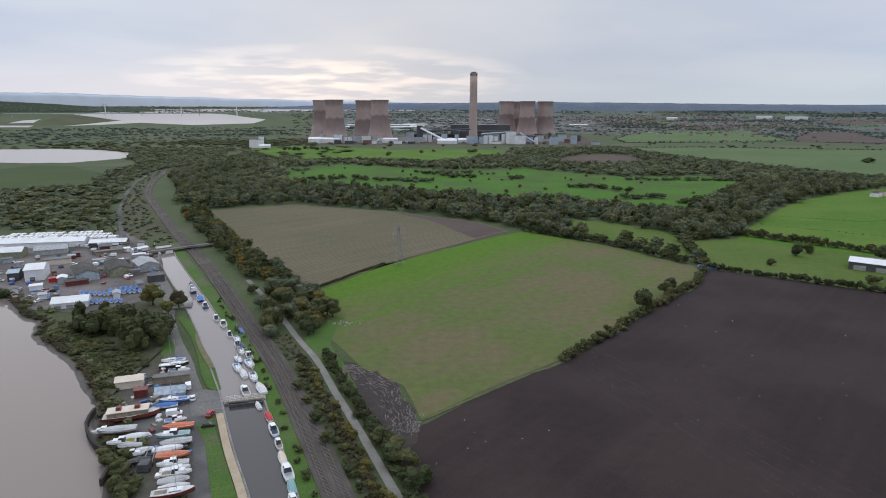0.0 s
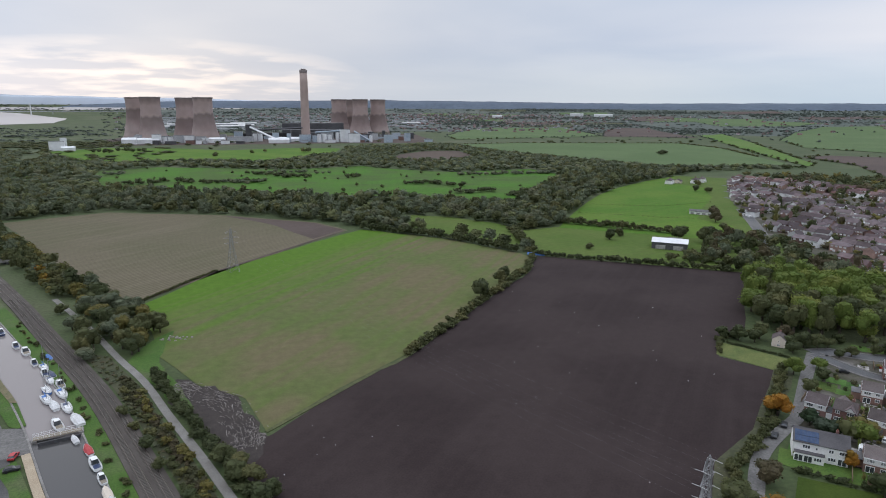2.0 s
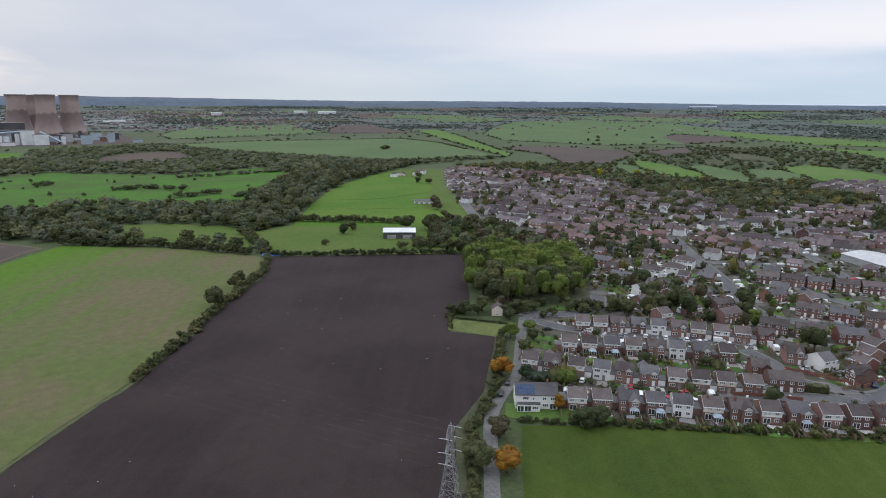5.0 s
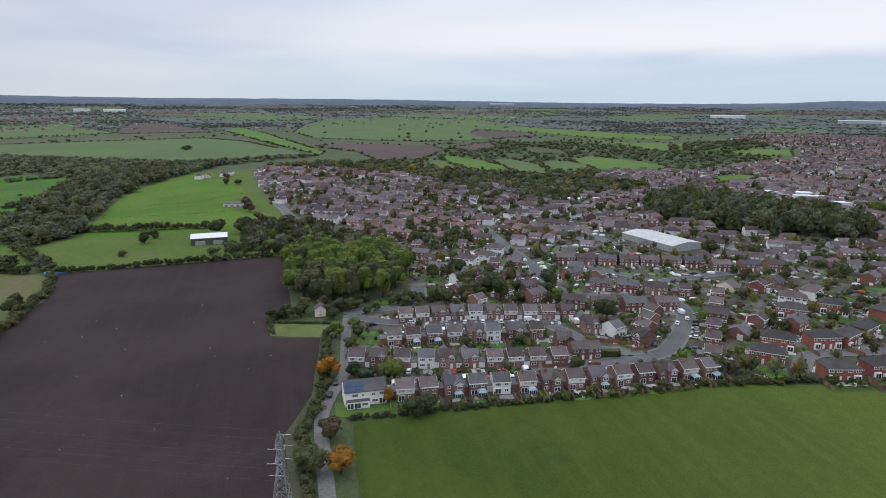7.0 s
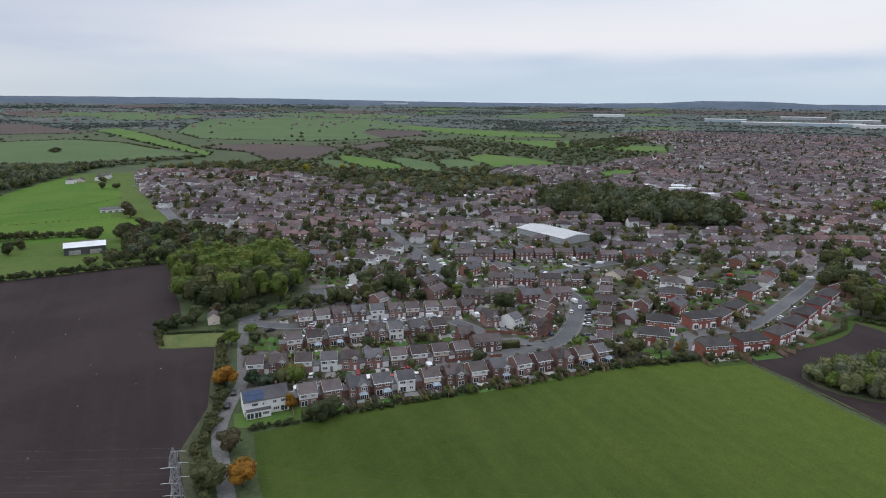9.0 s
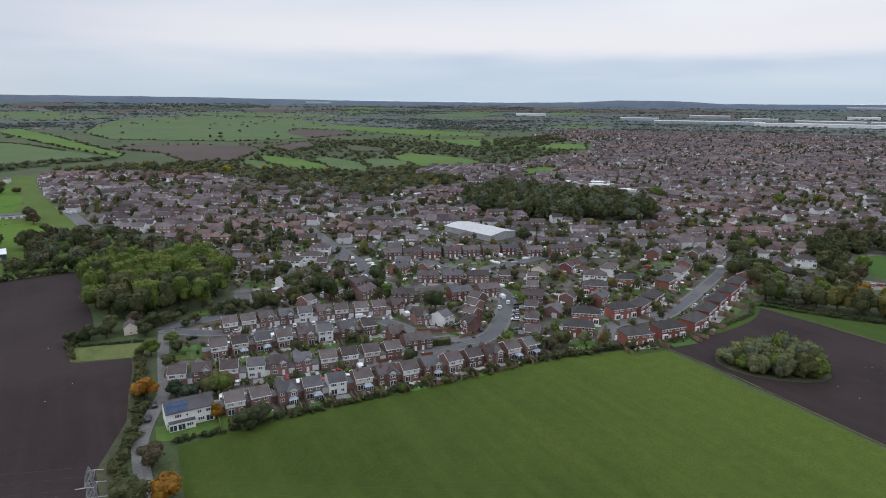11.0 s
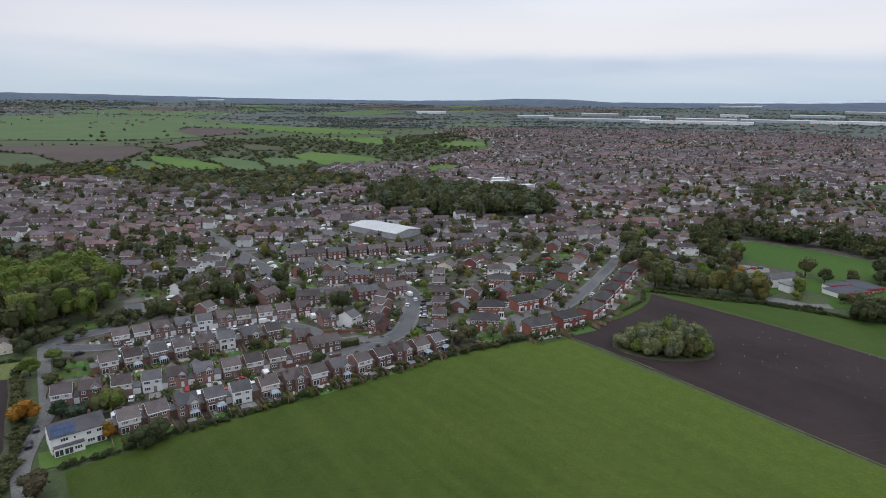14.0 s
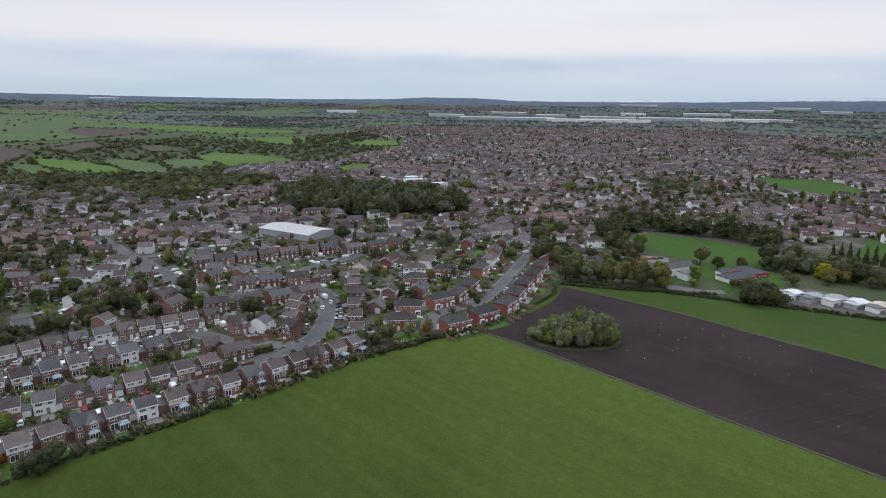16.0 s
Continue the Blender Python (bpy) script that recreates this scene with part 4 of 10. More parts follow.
BIG_PASTURE = [(214, 476), (250, 531), (293, 590), (340, 651), (393, 704), (467, 762), (546, 811), (489, 735), (501, 683), (458, 608), (386, 528), (354, 488), (365, 453), (345, 424), (311, 408), (280, 429), (245, 454)]
sheet("bright_pasture", BIG_PASTURE, "pasture", 0.1, "bright green pasture")
sheet("farm_grass", [(158, 392), (168, 470), (214, 480), (300, 442), (365, 455), (354, 490), (386, 530), (458, 610), (501, 685), (489, 737), (546, 812), (600, 770), (480, 610), (425, 520), (365, 420), (345, 335), (300, 330), (264, 319)], "pasture_dull", 0.05, "rough grass round a farm and stables")
BARN_PADDOCK = [(183, 399), (206, 418), (244, 422), (268, 414), (239, 373), (207, 366), (179, 381)]
sheet("barn_paddock", BARN_PADDOCK, "pasture_dull", 0.08, "small paddock round a barn")
LONG_FIELD = [(-511, 1498), (-432, 1615), (-247, 1559), (-154, 1482), (-21, 1532), (108, 1499), (78, 1321), (28, 1245), (-46, 1138), (-102, 1184), (-189, 1192), (-301, 1160), (-388, 1234)]
GOLF = [(-294, 1038), (-214, 1095), (-110, 1058), (-13, 1015), (110, 1050), (164, 980), (239, 927), (372, 949), (386, 850), (328, 761), (236, 621), (194, 580), (165, 632), (118, 694), (42, 695), (-20, 715), (-121, 756), (-186, 798), (-233, 839)]
GOLF_WEST = [(-374, 918), (-425, 1094), (-406, 1106), (-345, 952)]
sheet("golf_course", GOLF, "fairway", 0.08, "bright green golf fairways")
sheet("golf_green", GOLF_WEST, "fairway", 0.08, "bright green end of the golf course")
sheet("long_field", LONG_FIELD, "pasture", 0.1, "long bright green field below the power station")
COOLING_FIELD = [(184, 1201), (217, 1299), (292, 1383), (363, 1371), (357, 1224), (315, 1147), (217, 1119)]
sheet("cooling_field", COOLING_FIELD, "soil_pale", 0.1, "brown field among woods")
BROAD = [(393, 1597), (603, 1639), (893, 1573), (1040, 1542), (1022, 1341), (920, 1093), (834, 876), (748, 903), (680, 898), (595, 915), (570, 1003), (509, 1131), (433, 1319)]
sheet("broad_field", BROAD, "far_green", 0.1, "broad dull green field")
WEST_MEADOW = [(-743, 984), (-735, 1054), (-656, 1038), (-538, 926), (-480, 777), (-525, 747), (-555, 730), (-900, 780), (-980, 1000)]
sheet("west_meadow", WEST_MEADOW, "dull_grass", 0.1, "rough green meadow beside the lagoon")
sheet("playing_field", [(470, -128), (487, -146), (462, -185), (432, -216), (389, -194), (389, -164), (409, -139), (432, -121)], "pitch", 0.1, "green school playing field")
sheet("far_playing_field", [(388, -234), (399, -251), (480, -310), (384, -330), (391, -266), (348, -239), (356, -232)], "pitch", 0.1, "green field behind a row of conifers")
SPORTS = [(859, -385), (897, -424), (876, -506), (772, -485), (711, -441), (705, -391), (725, -376), (799, -375)]
sheet("sports_ground", SPORTS, "pitch", 0.1, "green sports ground among houses")

# ---- water ----
RIVER_BANK = [(-91, 141), (-95, 149), (-96, 153), (-99, 158), (-104, 163), (-110, 167), (-115, 176), (-120, 185), (-122, 190), (-133, 202), (-148, 220), (-164, 235), (-184, 250), (-189, 256), (-199, 273), (-206, 276), (-224, 291), (-245, 310), (-300, 335)]
sheet("river", RIVER_BANK + [(-620, 480), (-700, 200), (-400, -100), (-80, 60), (-84, 110)], "river", 0.06, "wide muddy tidal river with still pale water", "river", amp=0.8)
LAGOON = [(-1079, 1440), (-963, 1468), (-835, 1436), (-704, 1337), (-662, 1203), (-702, 1112), (-784, 1096), (-832, 1105), (-1300, 1150), (-1400, 1350)]
sheet("lagoon", LAGOON, "lagoon", 0.15, "pale lagoon among scrub", "water", amp=5)
rb = random.Random(4)
outer = [(x + rb.uniform(-0.6, 0.6), y + rb.uniform(-0.6, 0.6)) for x, y in offset(smooth_line(RIVER_BANK, 3), 1.3)]
inner = [(x + rb.uniform(-0.8, 0.8), y + rb.uniform(-0.8, 0.8)) for x, y in offset(smooth_line(RIVER_BANK, 3), -1.4)]
sheet("river_bank", outer + inner[::-1], "mud", 0.13, "wet brown mud bank of the river", "bank", 0.3, 30)

CANAL_RIGHT = smooth_line([(-34, 120), (-42, 143), (-63, 187), (-82, 225), (-123, 293), (-170, 368), (-193, 405), (-216, 446)], 5)
CANAL_LEFT = smooth_line([(-44, 120), (-54, 142), (-66, 164), (-77, 186), (-86, 204), (-101.5, 232), (-118, 262), (-130.5, 283), (-147, 311), (-192, 382), (-209, 413), (-232, 454)], 5)


def evenly(pts, n):
    """n places at even steps along a line."""
    d = [0.0]
    for p, q in zip(pts, pts[1:]):
        d.append(d[-1] + math.hypot(q[0] - p[0], q[1] - p[1]))
    s = np.linspace(0, d[-1], n)
    return list(zip(np.interp(s, d, [p[0] for p in pts]), np.interp(s, d, [p[1] for p in pts])))


g = Geo()
left, right = evenly(CANAL_LEFT, 60), evenly(CANAL_RIGHT, 60)
v = [(*p, 0.05) for p in left] + [(*p, 0.05) for p in right]
lock = next(i for i, p in enumerate(left) if p[1] > 192)
g.add(v, [(i, 60 + i, 61 + i, i + 1) for i in range(lock)])
solid("canal", g, "canal", "still dark grey canal water below the lock", "canal", "structure")
g = Geo().add(v, [(i, 60 + i, 61 + i, i + 1) for i in range(lock, 59)])
solid("canal_basin", g, "canal_upper", "pale silty canal water above the lock", "canal", "structure")
g = Geo()
ribbon(g, left, 0.6, 0.0, 0.0, 0.35)
ribbon(g, right, 0.0, -0.5, 0.0, 0.35)
solid("canal_coping", g, "concrete", "pale stone edging of the canal", "kerb", "structure")
g = Geo()
ribbon(g, right, -0.5, -7.0, 0.0, 0.30)
solid("canal_verge", g, "verge", "bright mown grass along the canal", "verge", "structure")

# ---- railway ----
RAIL = smooth_line([(-10, 100), (-31, 143), (-68, 220), (-106, 286), (-136, 338), (-178, 407), (-214, 461), (-273, 557), (-332, 654), (-368, 718), (-407, 805), (-443, 907), (-464, 1000), (-445, 1150), (-390, 1300)], 6)
g = Geo()
ribbon(g, RAIL, 4.3, -4.3, 0.0, 0.5)
solid("railway_bed", g, "ballast", "brown stone ballast of a two-track railway", "railway", "structure")
rails = thing("railway_track", "two pairs of rusty steel rails on concrete sleepers", "railway")
for k in (-2.55, -1.1, 1.1, 2.55):
    g = Geo()
    ribbon(g, RAIL, k + 0.06, k - 0.06, 0.55, 0.80)
    part("rail", g, "rail", rails)
g = Geo()
for i, (p, q) in enumerate(zip(RAIL[:46], RAIL[1:47])):
    for s in range(8):
        t = s / 8
        x, y = p[0] + (q[0] - p[0]) * t, p[1] + (q[1] - p[1]) * t
        d = Vector((q[0] - p[0], q[1] - p[1])).normalized()
        for c in (-1.83, 1.83):
            cx, cy = x - d.y * c, y + d.x * c
            ax, ay, bx, by = -d.y * 1.3, d.x * 1.3, d.x * 0.13, d.y * 0.13
            g.add([(cx - ax - bx, cy - ay - by, 0.62), (cx + ax - bx, cy + ay - by, 0.62), (cx + ax + bx, cy + ay + by, 0.62), (cx - ax + bx, cy - ay + by, 0.62),
                   (cx - ax - bx, cy - ay - by, 0.5), (cx + ax - bx, cy + ay - by, 0.5), (cx + ax + bx, cy + ay + by, 0.5), (cx - ax + bx, cy - ay + by, 0.5)],
                  [(0, 1, 2, 3), (4, 5, 1, 0), (5, 6, 2, 1), (6, 7, 3, 2), (7, 4, 0, 3)])
tagged(part("sleepers", g, "sleeper", rails), "grey concrete sleepers", kind="stuff")

# ---- lanes, tracks and roads ----
LANE = smooth_line([(60, 60), (82, 86), (100, 106), (114, 122), (129, 138), (146, 149), (157, 155), (166, 163), (184, 180), (206, 200)], 4)
TRACK = smooth_line([(0, 110), (-19, 151), (-30, 175), (-44, 204), (-57, 232), (-72, 258), (-95, 300), (-125, 350)], 5)
BANK_ROAD = smooth_line([(-56, 118), (-66.5, 142), (-76, 164), (-82, 177), (-93, 200), (-101, 214), (-110, 230), (-121, 247), (-131, 264), (-140, 280), (-147, 296), (-160, 322), (-178, 352)], 5)
YARD_ROAD = smooth_line([(-205, 402), (-228, 425), (-262, 468), (-298, 527), (-339, 603), (-387, 703), (-431, 810), (-467, 921), (-480, 1010)], 6)
TOWPATH = smooth_line([(-46, 120), (-56.1, 142), (-68.1, 164), (-79.5, 187)], 4)


def strip(name, pts, w, key, z, label, category="road", crown=0.12):
    g = Geo()
    ribbon(g, pts, w / 2, -w / 2, 0.0, z)
    return solid(name, g, key, label, category, "structure")


strip("lane", LANE, 4.4, "pavement", 0.16, "narrow grey tarmac lane beside the ploughed field")
strip("farm_track", TRACK, 2.7, "track", 0.18, "pale gravel farm track", "track")
strip("bank_road", [p for p in BANK_ROAD if p[1] < 200], 5.0, "tarmac", 0.18, "dark tarmac road beside the boatyard")
strip("bank_road", [p for p in BANK_ROAD if p[1] > 194], 5.4, "pavement", 0.184, "pale worn lane beside the canal")
strip("yard_road", YARD_ROAD, 3.4, "tarmac", 0.20, "narrow road past the railway crossing")
strip("towpath", TOWPATH, 2.3, "path", 0.34, "sandy canal towpath", "path")
STREETS = [
    ([(181, 139), (189, 129), (196, 120), (206, 99), (220, 85), (233, 72)], 5.0),
    ([(206, 199), (208, 184), (213, 172), (235, 145), (259, 119), (272, 108)], 5.0),
    ([(206, 200), (215, 199), (228, 189), (245, 188), (262, 200)], 6.0),
    ([(233, 72), (241, 67), (255, 63), (281, 65), (303, 69), (318, 78), (326, 92)], 6.5),
    ([(241, 67), (240, 78), (236, 88), (246, 104), (250, 116)], 5.5),
    ([(430, 262), (400, 232), (375, 207), (343, 173), (327, 160), (308, 142), (302, 126), (312, 104), (326, 92)], 6.5),
    ([(262, 16), (280, 15), (292, 4), (303, -8), (325, -17), (352, -26), (400, -41), (460, -58)], 4.8),
    ([(431, 526), (392, 462), (354, 404), (330, 375)], 7.0),
    ([(326, 92), (352, 96), (372, 84), (400, 66), (440, 30)], 5.5),
    ([(375, 207), (400, 180), (430, 150)], 5.0),
    ([(352, 96), (356, 120), (362, 140)], 5.0),
    ([(483, 201), (447, 168), (411, 136), (380, 110)], 5.5),
]
STREET_LINES = []
for i, (pts, w) in enumerate(STREETS):
    line = smooth_line(pts, 4)
    STREET_LINES.append(line)
    g = Geo()
    ribbon(g, line, w / 2 + 1.3, w / 2, 0.0, 0.28)
    ribbon(g, line, -w / 2, -w / 2 - 1.3, 0.0, 0.28)
    solid("pavement", g, "pavement", "grey pavement with a raised kerb along an estate road", "pavement", "structure")
    strip("estate_road", line, w, "road", 0.18 + 0.004 * i, "grey tarmac road of the housing estate")
# ---- power station, two kilometres off ----
def tower_shell():
    g = Geo()
    rz = []
    for i in range(25):
        z = 9 + 105 * i / 24
        u = (z - 86) / 86
        rz.append((27.5 * math.sqrt(1 + (1.27 * u) ** 2 if u < 0 else 1 + (0.95 * u) ** 2), z))
    inner = [(r - 0.6, z) for r, z in rz[::-1]]
    g.lathe(rz + inner, 56)
    return g.mesh("shell", "tower", smooth=True)


def tower_rim():
    return Geo().lathe([(28.6, 111.5), (29.6, 111.5), (29.6, 114.6), (28.6, 114.6)], 56).mesh("rim", "tower_dark", smooth=False)


def tower_legs():
    g = Geo()
    n = 36
    for i in range(n):
        a, b = 2 * math.pi * i / n, 2 * math.pi * (i + 1) / n
        for p, q in ((a, b), (b, a)):
            g.tube((44.5 * math.cos(p), 44.5 * math.sin(p), 0), (43.0 * math.cos(q), 43.0 * math.sin(q), 9.4), 0.5, n=5)
    return g.mesh("columns", "tower")


SHELL, RIM, LEGS = tower_shell(), tower_rim(), tower_legs()
NEARER = 0.93
TOWERS = [(-475, 2158), (-404, 2020), (-334, 2185), (-261, 2043), (175, 2444), (231, 2509), (247, 2367), (320, 2419)]
for x, y in TOWERS:
    t = thing("cooling_tower", "tall pinkish-grey concrete cooling tower with soot-dark bands", "cooling tower", pose(x * NEARER, y * NEARER, 0), "cooling towers of the power station")
    t.scale = (0.93, 0.93, 1.05)
    part("shell", SHELL, "tower", t)
    part("rim", RIM, "tower_dark", t, "dark stained rim")
    part("colonnade", LEGS, "tower", t)

t = thing("chimney", "very tall tapered concrete power station chimney", "chimney", pose(38, 1925, 0))
part("shaft", Geo().lathe([(13.5, 0), (12.6, 40), (11.8, 100), (11.2, 160), (10.8, 193), (10.0, 193.2)], 40), "chimney", t, smooth=True)
part("cap", Geo().lathe([(11.2, 192), (11.4, 200), (9.6, 200), (9.6, 194)], 40), "tower_dark", t, "dark stained cap", smooth=True)
g = Geo()
for k in range(4):
    a = k * math.pi / 2 + 0.4
    g.lathe([(2.6, 192), (2.6, 203), (2.1, 203)], 14, cx=5.2 * math.cos(a), cy=5.2 * math.sin(a))
part("flues", g, "tower_dark", t, smooth=True)


def hall(x, y, w, d, h, rz, key, label, roof="flat", name="industrial_hall", roof_key="flat_roof", bays=0, pitch=0.18):
    """An industrial building: walls, roof, roof vents, doors."""
    t = thing(name, label, "building", pose(x, y, 0, 0, 0, rz))
    g = Geo().box(-w / 2, -d / 2, 0, w / 2, d / 2, h)
    if roof == "gable":
        rise = min(w, d) * pitch
        g.gable_wall(-w / 2, -d / 2, d / 2, h, h + rise).gable_wall(w / 2 - 0.25, -d / 2, d / 2, h, h + rise)
        part("roof", Geo().gable(-w / 2 - 0.4, -d / 2 - 0.5, w / 2 + 0.4, d / 2 + 0.5, h - 0.05, h + rise + 0.12), roof_key, t)
    else:
        part("roof", Geo().box(-w / 2 - 0.3, -d / 2 - 0.3, h, w / 2 + 0.3, d / 2 + 0.3, h + 0.5), roof_key, t)
    part("wall", g, key, t)
    for k in range(bays):
        px = -w / 2 + w * (k + 0.5) / bays
        part("door", Geo().box(px - w / bays * 0.28, -d / 2 - 0.12, 0, px + w / bays * 0.28, -d / 2 + 0.05, h * 0.6), "door", t)
    return t


hall(64, 2060, 190, 60, 44, -2, "cladding_dark", "long dark boiler house of a power station", name="boiler_house", roof_key="cladding_dark")
hall(64, 2009, 190, 40, 26, -2, "cladding_dark", "dark grey turbine hall", name="turbine_hall")
hall(-84, 2009, 130, 70, 16, 3, "coal", "low dark coal store", name="coal_store", roof_key="coal")
hall(140, 1767, 26, 22, 34, 4, "sheet_white", "pale grey silo block", name="silo_block")
hall(164, 1753, 30, 26, 24, 4, "sheet_white", "pale grey silo block", name="silo_block")
hall(93, 1795, 34, 24, 26, 0, "cladding", "grey plant building", name="plant_building")
hall(65, 1772, 26, 18, 18, 0, "cladding_blue", "pale blue plant building", name="plant_building")
hall(33, 1790, 30, 20, 20, 6, "cladding_blue", "pale blue plant building", name="plant_building")
hall(191, 1767, 24, 20, 18, -4, "cladding_blue", "pale blue plant building", name="plant_building")
hall(-9, 1823, 60, 24, 8, 0, "sheet_white", "low white plant shed", "gable", "plant_shed", "sheet_white")
hall(-37, 1758, 54, 26, 9, 0, "sheet_white", "low white plant shed", "gable", "plant_shed", "sheet_white")
hall(-121, 1860, 16, 16, 46, 0, "cladding_dark", "dark transfer tower", name="transfer_tower")
hall(-140, 1814, 70, 30, 14, 0, "cladding", "grey plant building", name="plant_building")
hall(-200, 1795, 40, 20, 10, 0, "sheet_white", "low white plant shed", "gable", "plant_shed", "sheet_white")
hall(-242, 1804, 26, 16, 16, 0, "cladding", "grey pump house", name="pump_house")
hall(-367, 1767, 56, 22, 11, 0, "sheet_white", "white store shed", "gable", "plant_shed", "sheet_white")
hall(-409, 1758, 34, 26, 12, 3, "sheet_white", "white store shed", "gable", "plant_shed", "sheet_white")
hall(-326, 1795, 24, 18, 18, 0, "cladding", "grey pump house", name="pump_house")
hall(-507, 1544, 30, 20, 20, 12, "sheet_white", "white plant building", name="plant_building")
hall(-496, 1551, 12, 12, 27, 12, "sheet_white", "white plant tower", name="plant_building")
hall(-479, 1525, 26, 16, 7, 12, "sheet_white", "low white plant shed", "gable", "plant_shed", "sheet_white")
t = thing("coal_conveyor", "long sloping grey coal conveyor gallery", "conveyor")
part("gallery", Geo().tube((-119, 1856, 40), (-42, 1767, 8), 3.0, n=4), "sheet_white", t)
for k in (0.3, 0.6, 0.85):
    x, y, z = -119 + 77 * k, 1856 - 89 * k, 40 - 32 * k
    part("trestle", Geo().tube((x, y, 0), (x, y, z), 1.2, 0.7, n=5), "steel", t)
t = thing("coal_conveyor", "level conveyor gallery on trestles", "conveyor")
part("gallery", Geo().tube((-119, 1857, 30), (28, 1888, 36), 2.6, n=4), "cladding_dark", t)
for x, y in ((-56, 1870), (-5, 1881)):
    part("trestle", Geo().tube((x, y, 0), (x, y, 33), 1.0, n=5), "steel", t)
t = thing("coal_conveyor", "steep pale conveyor gallery beside the silos", "conveyor")
part("gallery", Geo().tube((165, 1755, 30), (205, 1735, 6), 2.4, n=4), "cladding_blue", t)
part("gallery", Geo().tube((60, 1790, 26), (140, 1765, 32), 2.2, n=4), "cladding_blue", t)
for x, y in ((60, 1790), (100, 1777)):
    part("trestle", Geo().tube((x, y, 0), (x, y, 28), 0.9, n=5), "steel", t)
for x, y, rr, hh in ((70, 1760, 6, 22), (84, 1762, 6, 22), (98, 1764, 6, 20), (210, 1750, 5, 18), (-330, 1790, 7, 16), (-318, 1792, 7, 16), (-235, 1800, 6, 12), (-225, 1801, 6, 12), (120, 1770, 5, 26)):
    t = thing("storage_tank", "pale cylindrical storage tank at a power station", "tank", pose(x, y, 0))
    part("shell", Geo().lathe([(rr, 0), (rr, hh)], 24), "sheet_white", t, smooth=True)
    part("roof", Geo().lathe([(rr + 0.2, hh), (0.05, hh + rr * 0.25)], 24), "cladding", t)
r = random.Random(5)
for k in range(105):
    hall(r.uniform(-450, 390), r.uniform(1725, 2100), r.uniform(8, 30), r.uniform(8, 22), r.choice([r.uniform(4, 11), r.uniform(4, 11), r.uniform(12, 24)]), r.uniform(-8, 8),
         r.choice(["cladding", "sheet_white", "cladding_blue", "cladding_dark", "brick_brown"]), "small plant building of a power station", name="plant_building")
sheet("station_yard", [(-520, 1700), (-200, 1690), (60, 1705), (330, 1700), (400, 1760), (420, 2250), (-520, 2200)], "soil_dark", 0.12, "brown earth and yards round a power station", "ground", 6, 40)
# ---- houses ----
def window_mesh(w, h, bars=1):
    """A framed window facing -y, its back at y = 0: one piece, the panes set back in the frame."""
    t = 0.12
    xs = [-w / 2]
    for i in range(bars + 1):
        c0, c1 = -w / 2 + w * i / (bars + 1), -w / 2 + w * (i + 1) / (bars + 1)
        xs += [c0 + t * (1 if i == 0 else 0.5), c1 - t * (1 if i == bars else 0.5)]
    xs.append(w / 2)
    zs = [0, t, h - t, h]
    g = Geo()
    nx = len(xs)
    v = [(x, -0.12, z) for z in zs for x in xs]
    f, m = [], []
    for j in range(3):
        for i in range(nx - 1):
            a = j * nx + i
            q = (a, a + 1, a + nx + 1, a + nx)
            if j == 1 and i % 2 == 1:
                k = len(v)
                v += [(v[c][0], -0.05, v[c][2]) for c in q]
                f += [(q[0], q[1], k + 1, k), (q[1], q[2], k + 2, k + 1), (q[2], q[3], k + 3, k + 2), (q[3], q[0], k, k + 3), (k, k + 1, k + 2, k + 3)]
                m += [0, 0, 0, 0, 1]
            else:
                f.append(q)
                m.append(0)
    k = len(v)
    v += [(-w / 2, 0.02, 0), (w / 2, 0.02, 0), (w / 2, 0.02, h), (-w / 2, 0.02, h)]
    r0, r1, r2, r3 = 0, nx - 1, 4 * nx - 1, 3 * nx
    f += [(k, k + 1) + tuple(range(nx - 1, -1, -1)), (k + 3,) + tuple(range(r3, r2 + 1)) + (k + 2,), (k,) + tuple(j * nx for j in range(4)) + (k + 3,), (k + 1, k + 2) + tuple(j * nx + nx - 1 for j in range(3, -1, -1))]
    m += [0, 0, 0, 0]
    g.add(v, f)
    g.m = m
    return g.mesh("window", "white", "glass")


WIN = {"wide": window_mesh(2.0, 1.15, 2), "mid": window_mesh(1.3, 1.1, 1), "small": window_mesh(0.7, 0.9, 0), "patio": window_mesh(2.2, 2.05, 1)}
DOOR = Geo().box(-0.5, -0.10, 0, 0.5, 0.02, 2.05).box(-0.42, -0.13, 1.2, 0.42, -0.09, 1.9).mesh("door", "door")
DOOR_W = Geo().box(-0.5, -0.10, 0, 0.5, 0.02, 2.05).box(-0.42, -0.13, 0.1, 0.42, -0.09, 1.0).mesh("door", "white")
GARAGE_D = Geo().box(-1.2, -0.08, 0, 1.2, 0.02, 2.1).box(-1.1, -0.11, 0.2, 1.1, -0.07, 0.9).box(-1.1, -0.11, 1.1, 1.1, -0.07, 1.9).mesh("garage_door", "white")


def put_window(h, kind, x, y, z, turn=0):
    return part("window", WIN[kind], None, h, at=pose(x, y, z, 0, 0, turn))


